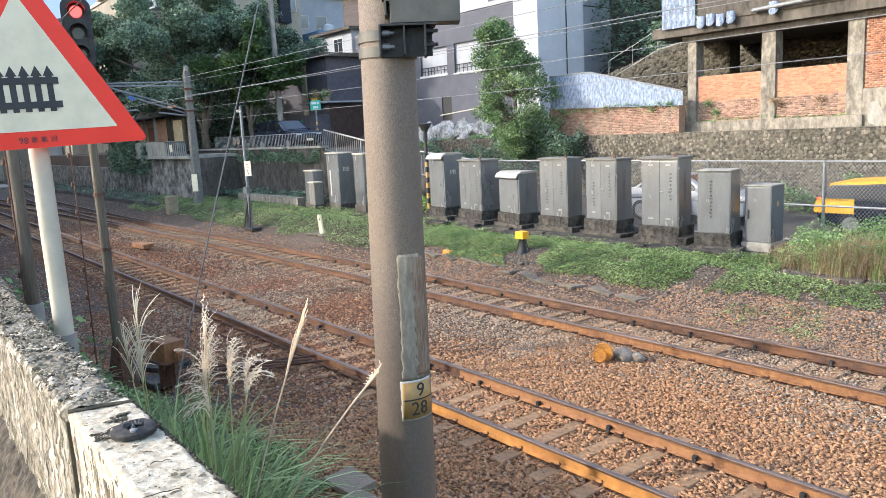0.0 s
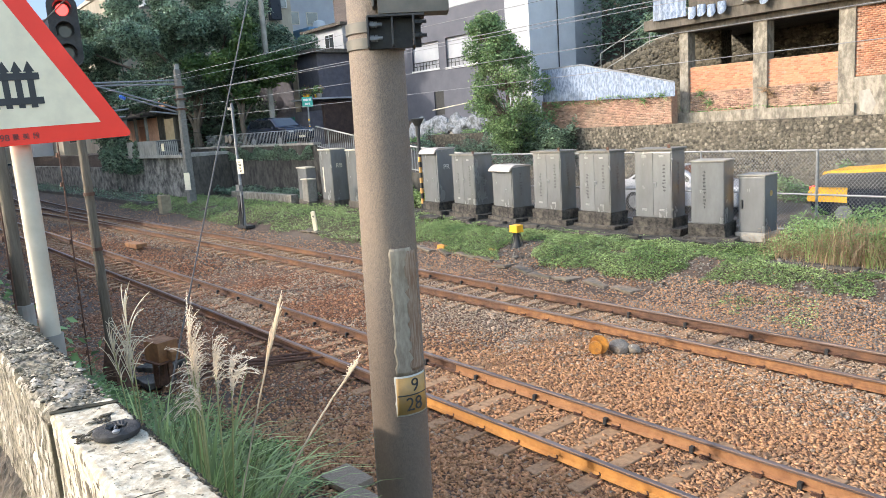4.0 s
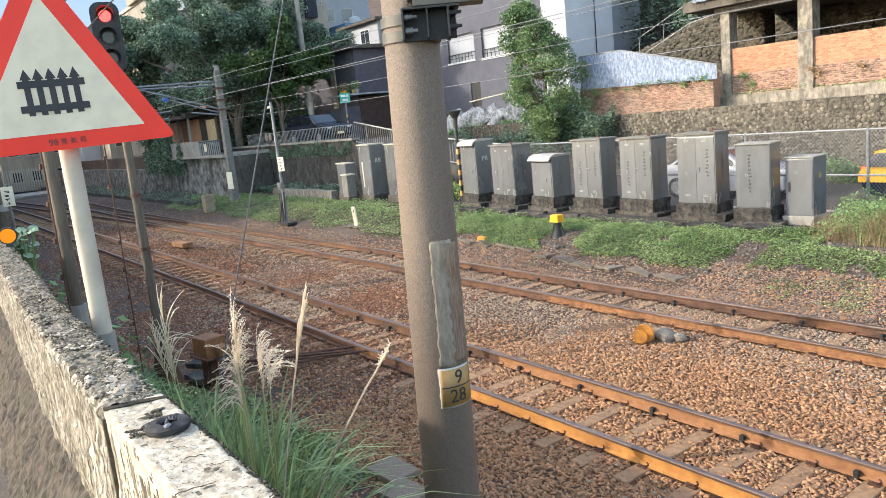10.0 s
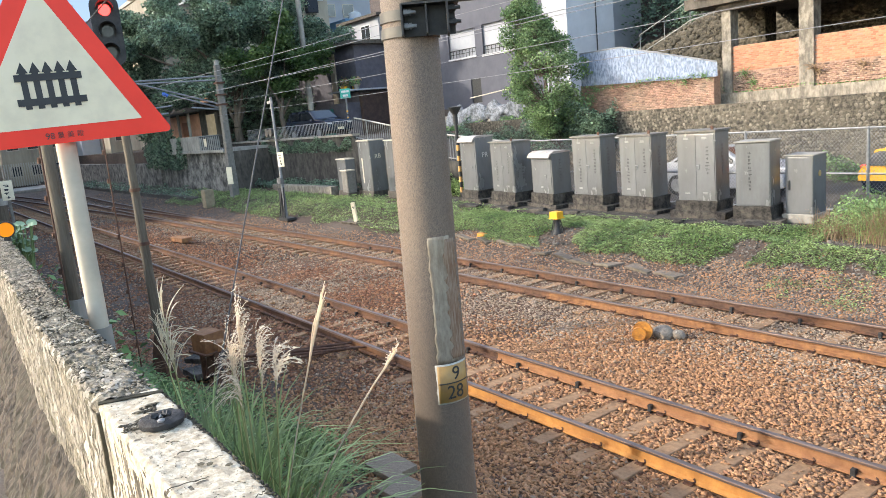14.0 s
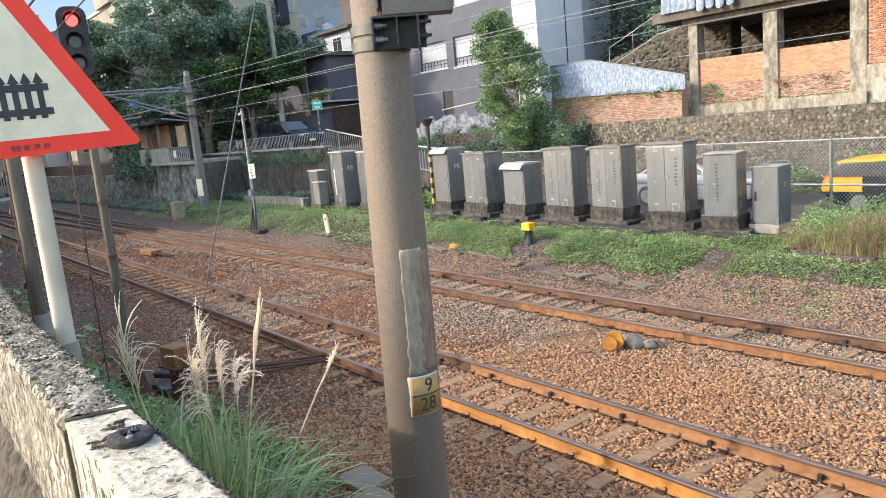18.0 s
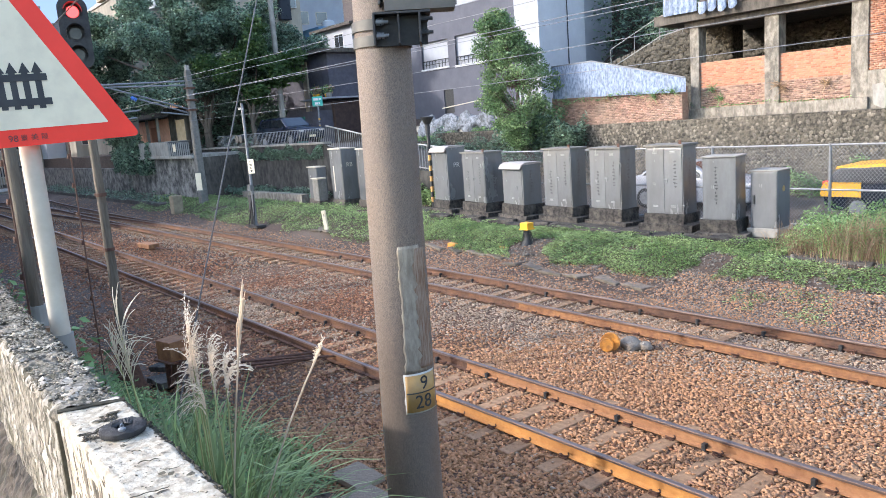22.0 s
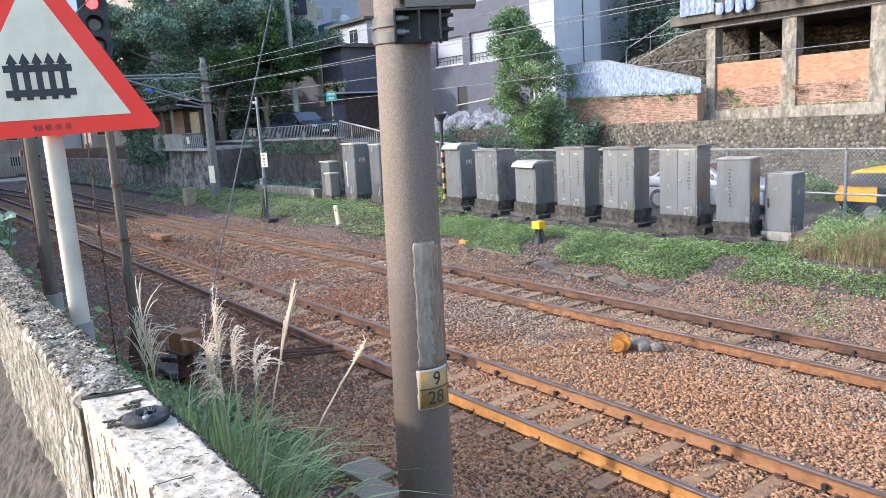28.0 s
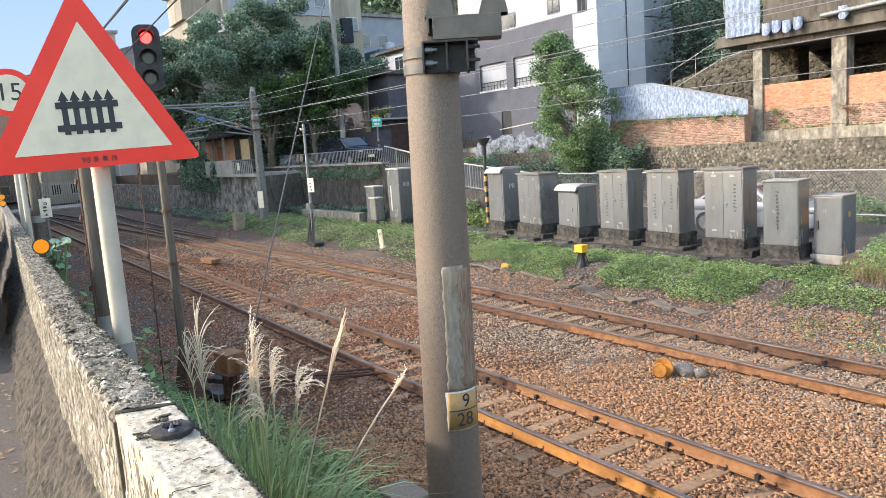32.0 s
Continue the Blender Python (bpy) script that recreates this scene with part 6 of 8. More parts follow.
    for i in range(299):
        o = new("cobble", bk)
        o.parent = bank
        px = rng.uniform(-21.8, -16.3) if i < 240 else rng.uniform(-16.0, -11.0)
        pz = 7.0 + 0.26 * (px + 16.2) - 1.5 * rng.random() if i < 240 else rng.uniform(5.0, 6.4)
        o.matrix_basis = pose(px, 27.98 if px < -16.2 else 30.98, pz, 0, rng.uniform(0, 360), 0) @ Matrix.Diagonal((rng.uniform(.20, .30), 0.12, rng.uniform(.15, .22), 1))
    def pebbles(parent, n, y, inside, lo, hi, seed):
        """Bedded round stones, close together."""
        g = np.random.default_rng(seed)
        bm = bmesh.new()
        bmesh.ops.create_icosphere(bm, subdivisions=1, radius=0.5)
        bm.verts.index_update()
        proto = [(np.array([v.co[:] for v in bm.verts]), np.array([[v.index for v in f.verts] for f in bm.faces]))]
        bm.free()
        p = np.stack([g.uniform(-22.3, -10.5, n), np.full(n, y), g.uniform(4.4, 7.1, n)], 1)
        p = p[[inside(a, c) for a, _, c in p]]
        tw = turns_of(g, len(p), 0.35) * np.array([[[1.15], [0.5], [0.85]]])
        ob = scatter("stone_bedding", proto, p, tw, g.uniform(lo, hi, len(p)), BANKSTONE)
        ob.data.shade_smooth()
        ob.parent = parent
        ob["kind"] = "stuff"
    pebbles(bank, 2600, 27.99, lambda a, c: a < -16.25 and c < np.interp(a, (-22.5, -20, -18, -16.2), (5.55, 6.2, 6.75, 7.05)), 0.16, 0.30, 61)
    pebbles(h, 3000, 30.99, lambda a, c: a > -17.5 and c < 6.4, 0.18, 0.32, 62)
    # dry stems and dark weeds rooted in the brickwork
    for x, z, dark in ((-15.2, 3.95, 0), (-14.9, 3.6, 0), (-12.6, 3.75, 1), (-12.75, 3.9, 1), (-11.2, 3.85, 1), (-19.3, 3.9, 1), (-17.1, 3.85, 0), (-16.2, 4.0, 0), (-21.4, 3.95, 0)):
        y = 24.98 if x > -15.9 else 24.08
        vs, fs = blades(int(900 - x * 10), 34, 0.42, 0.016, 0.05, 1.0)
        tuft = mesh_of("wall_tuft", vs, fs, BROWNGRASS if dark else LEAF_MID)
        tuft.matrix_world = pose(x, y, z, 62, 0, 0)
        tagged(tuft, "dry brown weed rooted in the brick wall" if dark else "green weed tuft rooted in the brick wall", "weed", "weeds on the brick walls")
    railing("bank_railing", "pale steel handrail climbing beside the stone bank", [(-21, 26.5, 5.2), (-18.5, 26.5, 6.2), (-16.4, 26.5, 6.5)], 0.9, 1.2, RAILM, 0.02)


brick_house()


def ramp_walls():
    w = prism([(-50, 0), (-20.2, 0), (-20.2, 1.35), (-26, 1.95), (-31.2, 2.8), (-31.3, 2.95), (-50, 2.95)], 17.85, 18.15)
    setting("ramp_wall", w, RAMPWALL, "dark stained concrete wall below the ramp road", "wall")
    setting("wall_coping", B(-50, -31.3, 17.78, 18.22, 2.95, 3.05, bevel=0.01), CONC, "grey concrete coping", "coping")
    TERRACE = M("terrace_concrete", (0.30, 0.275, 0.235), (0.055, 0.05, 0.043), 2.2, 0.9, bump=0.1, stain=(0.022, 0.02, 0.016), stain_scale=0.6, amount=0.9, band=0.12, detail=9.0)
    t = thing("terrace", "concrete terrace with a planter box and railing above the track", "terrace", None, "", "structure")
    part("terrace_wall", B(-54, -41.5, 15.25, 15.6, -0.2, 2.65), TERRACE, t, "stained concrete wall with dark patches")
    part("terrace_slab", B(-52, -41.2, 15.0, 20, 2.6, 2.78, bevel=0.02), CONC, t)
    part("return_wall", B(-41.5, -41.2, 15.3, 17.9, -0.2, 2.62), CONC_DARK, t, "dark return wall")
    part("planter", B(-51, -45.3, 15.1, 16.4, 2.78, 3.65, bevel=0.03), CONC, t, "pale concrete box")
    for i in range(12):
        part("bar", T((-45.0 + i * 0.32, 15.15, 2.78), (-45.0 + i * 0.32, 15.15, 3.55), 0.018, n=6), BLACK, t)
    part("top_rail", T((-45.2, 15.15, 3.58), (-41.3, 15.15, 3.58), 0.03, n=6), BLACK, t)
    part("notice", B(-44.4, -43.95, 15.08, 15.1, 3.0, 3.45), SIGNWHITE, t, "white notice")
    h = thing("salmon_house", "small salmon plaster house with a dark lean-to roof", "house", pose(-53.2, 19.9, 2.7))
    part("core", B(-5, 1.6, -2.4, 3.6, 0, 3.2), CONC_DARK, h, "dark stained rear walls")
    part("front_wall", B(-5, 1.6, -2.43, -2.4, 0, 2.5), ORANGEWALL, h, "salmon plaster front wall")
    part("door", B(-2.2, -0.9, -2.47, -2.43, 0, 2.0, bevel=0.01), M("brown_orange_panel", (0.45, 0.19, 0.10), (0.36, 0.15, 0.08), 2, 0.8, bump=0.1), h, "orange-brown panel door")
    for x in (-3.6, -0.5, 1.7):
        part("porch_post", B(x - 0.08, x + 0.08, -3.3, -3.14, 0, 2.6), CONC, h)
    part("upper_wall", B(-0.9, 2.6, -1.3, -0.9, 3.2, 4.3), ORANGEWALL, h, "salmon upper wall catching the sun")
    part("straw_screen", B(3.2, 4.9, -2.5, -2.42, 0.2, 2.3), M("straw_shutter", (0.62, 0.47, 0.29), (0.50, 0.36, 0.21), 3, 0.8, bump=0.2), h, "straw coloured screen")
    for x in (3.15, 4.95):
        part("screen_post", B(x - 0.05, x + 0.05, -2.52, -2.40, 0, 2.4), WOODPOST, h)
    part("lean_to_roof", box(bmesh.new(), -5.4, 2.4, -3.5, -0.2, 2.62, 2.72, rot=pose(0, 0, 0.25, 6, 0, 0)), BLACK, h, "dark lean-to roof")
    setting("track_wall", B(-130, -54, 15.0, 15.4, -0.2, 2.0), TERRACE, "long stained concrete boundary wall", "wall")
    setting("platform_edge", B(-130, -42, 13.2, 15.0, -0.22, 0.25, bevel=0.02), CONC_DARK, "low dark platform strip", "kerb")
    setting("crossing_deck", B(-92, -84, 2, 15, -0.22, 0.03, bevel=0.01), CONC, "grey level crossing deck across the tracks", "level crossing")


ramp_walls()


# ---- buildings ----
def window(parent, x0, x1, z0, z1, y, axis="y", frame_mat=None):
    fm = frame_mat or WHITEWALL
    put = (lambda a, b, c, d, e, f: B(a, b, c, d, e, f)) if axis == "y" else (lambda a, b, c, d, e, f: B(-d, -c, a, b, e, f))
    w = part("window", put(x0, x1, y - 0.03, y + 0.02, z0, z1), fm, parent)
    part("pane", put(x0 + 0.08, (x0 + x1) / 2 - 0.03, y - 0.045, y - 0.032, z0 + 0.08, z1 - 0.08), GLASS, w)
    part("pane", put((x0 + x1) / 2 + 0.03, x1 - 0.08, y - 0.045, y - 0.032, z0 + 0.08, z1 - 0.08), GLASS, w)
    return w


def grey_house():
    g = thing("grey_house", "modern dark grey rendered house with white recessed balconies", "building")
    # front wall pieced round the openings
    ops = [(-38.95, -36.25, 6.95, 8.6), (-35.55, -32.6, 6.9, 8.65), (-36.95, -36.0, 4.05, 5.54)]
    xs = [-46.5, -38.95, -36.95, -36.25, -36.0, -35.55, -32.6, -29.9]
    zs = [1.5, 4.05, 5.54, 6.9, 6.95, 8.6, 8.65, 10.35]
    bm = bmesh.new()
    for a, b in zip(xs, xs[1:]):
        for c, d in zip(zs, zs[1:]):
            mx, mz = (a + b) / 2, (c + d) / 2
            if not any(o[0] < mx < o[1] and o[2] < mz < o[3] for o in ops):
                box(bm, a, b, 30.0, 30.1, c, d)
    bmesh.ops.remove_doubles(bm, verts=bm.verts, dist=0.001)
    part("front_wall", bm, GREYWALL, g, "dark grey rendered front")
    part("core", B(-46.5, -29.9, 30.16, 38, 1.5, 10.3), M("shutter_white", (0.34, 0.345, 0.36), (0.29, 0.295, 0.31), 1.2, 0.8, bump=0.06), g, "white inner walls")
    part("parapet_cap", B(-46.5, -29.9, 29.95, 30.35, 10.35, 10.43), LIGHTGREY, g, "thin pale parapet cap")
    part("entrance_door", B(-36.94, -36.01, 30.06, 30.15, 4.06, 5.53), BLACK, g, "dark door")
    for x0, x1, z in ((-38.9, -36.3, 6.95), (-35.5, -32.65, 6.9)):
        bal = part("balcony_railing", T((x0, 30.05, z + 0.48), (x1, 30.05, z + 0.48), 0.03, n=6), BLACK, g, "dark balcony railing")
        for i in range(9):
            x = x0 + (x1 - x0) * i / 8
            part("bar", T((x, 30.05, z), (x, 30.05, z + 0.48), 0.02, n=5), BLACK, bal)
        part("rail", T((x0, 30.05, z + 0.25), (x1, 30.05, z + 0.25), 0.02, n=5), BLACK, bal)
        part("sill", B(x0 - 0.1, x1 + 0.1, 29.94, 30.0, z - 0.12, z), WHITEWALL, g)
    part("upper_storey", B(-45, -30, 33, 38, 10.4, 14.2), LIGHTGREY, g, "white set-back upper storey")
    for x0, x1, z0, z1 in ((-41.5, -38.6, 10.9, 12.1), (-35.5, -34.4, 11.3, 12.9), (-32.2, -31.3, 11.3, 13.2)):
        window(g, x0, x1, z0, z1, 33.0, frame_mat=GREYWALL)
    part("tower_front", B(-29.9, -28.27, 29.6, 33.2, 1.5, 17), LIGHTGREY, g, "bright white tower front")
    # Side coloured paler than the front to offset the shade it lies in.
    part("tower_side", B(-28.27, -28.1, 29.58, 33.3, 1.5, 17), M("shade_lifted_render", (0.52, 0.52, 0.535), (0.46, 0.46, 0.475), 1.2, 0.8, bump=0.06), g, "plain tower side, colour lightened against its shade")
    window(g, -29.5, -28.8, 10.2, 11.6, 29.6, frame_mat=GREYWALL)
    part("drain_pipe", T((-28.04, 31.8, 6.0), (-28.04, 31.8, 17), 0.03, n=6), BLACK, g)
    part("steps_wall", B(-40, -30.2, 27.6, 28.0, 1.5, 3.4), CONC, g)
    railing("house_fence", "dark bar fence in front of the grey house", [(-40, 27.5, 3.3), (-36.8, 27.5, 3.35)], 1.0, 0.16, BLACK)
    # ragged white plastered rocks on the slope
    bm = bmesh.new()
    rng = random.Random(8)
    for i in range(16):
        x = -34.0 + i * 0.62
        s = 0.9 + 0.5 * rng.random()
        v = bmesh.ops.create_icosphere(bm, subdivisions=3, radius=0.5)["verts"]
        off = Vector((rng.random() * 9, i, 0))
        for q in v:
            q.co = Vector((x, 26.0, 3.2 + 0.03 * i)) + Vector((q.co.x * s * 1.3, q.co.y * s * 0.5, q.co.z * (1.1 + 0.5 * math.sin(i * 2.3)))) * (0.9 + 0.5 * noise.noise(q.co * 2.6 + off))
    setting("rock_bank", bm, M("whitewashed_rock", (0.22, 0.235, 0.26), (0.08, 0.087, 0.095), 7, 0.9, bump=0.4, stain=(0.05, 0.055, 0.05), stain_scale=2.5, amount=0.7, band=0.1), "ragged whitewashed rock bank below the grey house", "rock")
    bm = T((-33.0, 26.6, 4.3), (-28.8, 26.6, 4.62), 0.03, n=8)
    setting("handrail", bm, POSTWHITE, "white sloping handrail above the rock bank", "handrail")


grey_house()


def hill_houses():
    b = thing("hill_apartments", "beige stained apartment house high on the hill", "building")
    part("wall", B(-74, -60, 20.6, 33.2, 3, 22), BEIGE, b, "streaked beige tile wall")
    part("wing", B(-74, -61, 18.0, 20.6, 3, 14.9), BEIGE, b, "lower beige wing")
    part("wing_roof", prism([(17.9, 14.9), (20.6, 14.9), (20.6, 17.0)], -74.5, -60.6, "x"), BEIGE, b)
    part("dark_band", B(-59.98, -59.9, 21.0, 30.5, 15.5, 19), LIGHTGREY, b, "grey upper band")
    for y0, z0 in ((21.0, 12.4), (22.4, 16.2), (24.2, 16.2), (26.8, 16.2), (28.6, 16.2), (31.6, 14.3), (24.8, 12.2), (27.0, 11.9)):
        w = part("window", B(-60.02, -59.84, y0, y0 + 1.15, z0, z0 + 1.2), WHITEWALL, b)
        part("pane", B(-59.83, -59.80, y0 + 0.1, y0 + 1.05, z0 + 0.1, z0 + 1.1), GLASS, w)
    part("air_unit", B(-59.9, -59.3, 30.9, 31.9, 13.2, 15.3, bevel=0.05), CARDARK, b, "dark round-cornered box")
    t = thing("water_tank", "white water tank on the hillside roof", "water tank", pose(-58.5, 20.4, 13.6))
    part("tank", lathe([(0.8, 0), (0.85, 0.5), (0.8, 1.0), (0.3, 1.2)], 20), WHITEWALL, t, "", True)
    t = thing("roof_room", "small dark rooftop room with windows", "building", pose(-64, 18.9, 15.2))
    part("wall", B(-2, 2, -1, 1, 0, 2.2), BEIGE, t)
    part("roof", B(-2.2, 2.2, -1.3, 1.3, 2.2, 2.4), BLACK, t)
    d = thing("dark_house", "old dark timber house with a tin awning", "building")
    # Besides dark timber, the colour holds tree shade and a little blue haze.
    part("wall", B(-54, -43.3, 25.5, 34, 2.0, 8.6), M("dark_shade_boards", (0.10, 0.095, 0.115), (0.07, 0.066, 0.082), 3, 0.85, bump=0.3, stain=(0.09, 0.08, 0.075), stain_scale=0.6), d, "dark board wall")
    part("roof", B(-54.5, -42.9, 25.0, 34.5, 8.6, 8.85), CONC_DARK, d)
    # Side wall takes the dark board colour in place of the tree's shade.
    part("side_wall", B(-47.8, -43.25, 24.5, 25.5, 2.0, 4.9), bpy.data.materials["dark_shade_boards"], d)
    part("awning", B(-45.4, -42.4, 24.4, 27.8, 5.6, 5.7, rot=None), LIGHTGREY, d, "grey tin awning")
    part("green_door", B(-46.9, -45.2, 24.42, 24.5, 2.8, 4.6), M("green_panel", (0.02, 0.16, 0.13), (0.015, 0.12, 0.10), 3, 0.6, bump=0.05), d, "green panel")
    part("pale_strip", B(-46.6, -46.0, 25.38, 25.5, 4.6, 8.3), BEIGE, d, "pale peeling strip")
    part("porch_wall", B(-43.3, -42.9, 25.5, 29, 2.4, 5.4), M("brown_wood", (0.07, 0.042, 0.034), (0.045, 0.028, 0.024), 4, 0.8, bump=0.2), d, "red-brown porch")
    rng = random.Random(2)
    for i in range(8):
        p = thing("potted_plant", "potted plant on the tin awning", "plant", pose(-44.6 + 0.3 * i, 25.0 + rng.uniform(-0.3, 0.4), 5.7), "plants on the awning")
        part("pot", lathe([(0.10, 0), (0.15, 0.25), (0.16, 0.28)], 12), YELLOW if i in (2, 3, 4) else CONC, p)
        crown("leaves", p, [(0, 0, 0.5, 0.34, 0.34, 0.35)], 800, 0.13, LEAF_MID if i % 3 else BROWNGRASS, i)
    g2 = thing("white_annex", "small pale grey rooftop annex", "building")
    part("wall", B(-52, -47, 30, 34, 8.8, 11.0), LIGHTGREY, g2)
    part("roof", B(-52.5, -46.6, 29.6, 34.4, 11.0, 11.2), CONC_DARK, g2)
    window(g2, -49.5, -48.2, 9.4, 10.6, 30.0)
    t = thing("water_tank", "small white water tank on a dark roof", "water tank", pose(-47.0, 26.6, 8.85))
    part("tank", lathe([(0.45, 0), (0.48, 0.3), (0.45, 0.6), (0.15, 0.7)], 18), WHITEWALL, t, "", True)
    t = thing("water_tank", "white tank on a blue rooftop frame", "water tank", pose(-61.5, 36.8, 11.6))
    part("tank", lathe([(0.55, 1.2), (0.6, 1.5), (0.55, 1.9), (0.2, 2.05)], 18), WHITEWALL, t, "", True)
    part("frame", B(-1.6, 1.6, -2.0, 1.6, -4, 1.2), M("blue_sheet", (0.10, 0.22, 0.34), (0.08, 0.18, 0.28), 2, 0.6, bump=0.1), t, "blue sheet room")
    for x, y, z, w, dd, hh, m in ((-75, 36, 4, 8, 6, 13, LIGHTGREY), (-66, 36, 3, 7, 5, 9.5, GREYWALL), (-56, 40, 5, 6, 6, 8, LIGHTGREY), (-110, 10, 0, 12, 8, 6, BEIGE), (-118, -2, 1.5, 10, 8, 7, LIGHTGREY), (-105, 18, 0, 10, 6, 5, WHITEWALL), (-128, 6, 0, 10, 10, 9, CONC_WARM), (-98, 20, 0, 8, 5, 8, BEIGE), (-112, 17.6, 2, 10, 3.2, 18.6, M("pink_render", (0.46, 0.33, 0.28), (0.38, 0.27, 0.23), 2, 0.85, bump=0.1))):
        hs = thing("town_house", "plain rendered town house in the distance", "house", pose(x, y, z), "distant houses")
        part("wall", B(0, w, 0, dd, 0, hh), m, hs)
        part("roof", B(-0.3, w + 0.3, -0.3, dd + 0.3, hh, hh + 0.3), CONC, hs)
        for k in range(int(dd / 2.2)):
            for f in range(int(hh / 3)):
                wn_ = part("window", B(w, w + 0.05, 0.6 + 2.1 * k, 1.9 + 2.1 * k, 1.0 + 3 * f, 2.3 + 3 * f), POSTWHITE, hs)
                part("pane", B(w + 0.05, w + 0.07, 0.7 + 2.1 * k, 1.8 + 2.1 * k, 1.1 + 3 * f, 2.2 + 3 * f), GLASS, wn_)
    fc = thing("slat_fence", "pale slatted fence beside the level crossing", "fence", pose(-96, 9.5, 0))
    for i in range(18):
        part("slat", B(0, 0.08, 0.25 * i, 0.25 * i + 0.12, 0, 2.6), M("pale_slat", (0.45, 0.42, 0.36), (0.36, 0.33, 0.28), 4, 0.8, bump=0.1) if i == 0 else bpy.data.materials["pale_slat"], fc)
    # unseen blocks across the path, added to cast shade over the far left
    for x0, x1, hh in ((-110, -85, 17.0), (-84.5, -66, 19.0), (-65.5, -47, 20.0)):
        hs = thing("unseen_shade_block", "unseen plain block added across the path to shade the far left", "house", None, "street houses")
        part("wall", B(x0, x1, -7, -5, 1.5, 1.9 + hh), BEIGE, hs)
        part("roof", B(x0 - 0.1, x1, -7.2, -4.9, 1.9 + hh, 2.1 + hh), CONC, hs)


# ---- cars ----
def car(at, label, paint, kind="hatch", lower=None, group=""):
    """x forward, y left, wheels on z = 0."""
    t = thing("car", label, "car", at, group)
    if kind == "suv":
        W_, side = 0.90, [(-2.25, 0.45), (-2.27, 0.95), (-2.15, 1.08), (-1.85, 1.62), (-0.2, 1.68), (0.35, 1.62), (1.05, 1.12), (2.05, 1.0), (2.27, 0.75), (2.27, 0.4)]
        roof = [(-1.92, 1.12), (-1.70, 1.55), (0.30, 1.55), (0.92, 1.12)]
    elif kind == "wagon":
        W_, side = 0.87, [(-2.2, 0.35), (-2.25, 0.8), (-2.16, 0.97), (-1.88, 1.36), (-0.3, 1.47), (0.4, 1.42), (1.15, 0.98), (2.0, 0.86), (2.22, 0.65), (2.22, 0.3)]
        roof = [(-1.98, 0.99), (-1.80, 1.30), (0.34, 1.35), (1.0, 0.99)]
    else:
        W_, side = 0.86, [(-2.2, 0.35), (-2.22, 0.85), (-2.1, 0.98), (-1.6, 1.05), (-1.05, 1.42), (0.2, 1.46), (1.05, 0.98), (2.0, 0.86), (2.22, 0.65), (2.22, 0.3)]
        roof = [(-1.45, 1.05), (-1.0, 1.35), (0.18, 1.38), (0.88, 0.99)]
    bm = prism(side + [(1.85, 0.24), (-1.85, 0.24)], -W_, W_)
    for v in bm.verts:
        if v.co.z > 1.0:
            v.co.y *= 1 - 0.20 * (v.co.z - 1.0) / 0.6
    bmesh.ops.bevel(bm, geom=[e for e in bm.edges if e.calc_face_angle(0) > 0.5], offset=0.06, segments=3, affect="EDGES", profile=0.5)
    body = part("body", bm, paint, t, "", True)
    for s in (-1, 1):
        w = prism(roof, s * (W_ - 0.06), s * (W_ + 0.012))
        for v in w.verts:
            v.co.y *= 1 - 0.20 * max(0, v.co.z - 1.0) / 0.6
        part("side_window", w, CARGLASS, body)
        part("mirror", B(0.74, 0.90, s * (W_ + 0.03), s * (W_ + 0.17), 0.97, 1.15, bevel=0.055), paint, body)
        part("headlight", B(1.95, 2.24, s * 0.52, s * 0.82, 0.70, 0.86, bevel=0.03), WHITEWALL, body)
        part("tail_light", B(-2.25, -2.05, s * 0.58, s * 0.84, 0.78, 1.0, bevel=0.03), SIGNRED, body, "red tail light")
        for x in (-1.35, 1.38):
            wh = part("wheel", T((x, s * (W_ - 0.2), 0.32), (x, s * (W_ + 0.01), 0.32), 0.32, n=24), TYRE, t)
            part("rim", T((x, s * (W_ + 0.005), 0.32), (x, s * (W_ + 0.025), 0.32), 0.21, n=10), STEEL, wh)
    a, b = (0.36, 1.60), (1.0, 1.14)
    if kind == "wagon":
        a, b = (0.44, 1.40), (1.1, 1.01)
    elif kind != "suv":
        a, b = (0.24, 1.43), (0.99, 1.01)
    for nm, p, q in (("windscreen", a, b), ("rear_window", (side[3][0] - 0.02, side[3][1] - 0.03), (side[2][0] + 0.08, side[2][1] + 0.06)) if kind in ("suv", "wagon") else ("rear_window", (-1.09, 1.40), (-1.56, 1.10))):
        wv = bmesh.new()
        d = Vector((q[0] - p[0], 0, q[1] - p[1]))
        nrm = Vector((-d.z, 0, d.x)).normalized() * 0.02
        if nrm.z < 0:
            nrm = -nrm
        vs = [wv.verts.new(Vector(c) + nrm) for c in ((p[0], -0.62, p[1]), (p[0], 0.62, p[1]), (q[0], 0.70, q[1]), (q[0], -0.70, q[1]))]
        wv.faces.new(vs)
        part(nm, wv, GLASS, body)
    part("number_plate", B(2.26, 2.29, -0.2, 0.2, 0.45, 0.58), SIGNWHITE, body)
    part("grille", B(2.2, 2.285, -0.45, 0.45, 0.62, 0.74), BLACK, body)
    if lower:
        top = prism([(-1.95, 1.30), (-1.91, 1.375), (-0.3, 1.488), (0.42, 1.438), (0.52, 1.375), (-0.3, 1.40)], -0.765, 0.765)
        part("roof_panel", top, lower, body, "yellow roof")
        part("rear_panel", prism([(-2.275, 0.60), (-2.275, 0.80), (-2.18, 0.975), (-1.28, 0.985), (-1.28, 0.60)], -W_ - 0.014, W_ + 0.014), lower, body, "yellow rear panel")
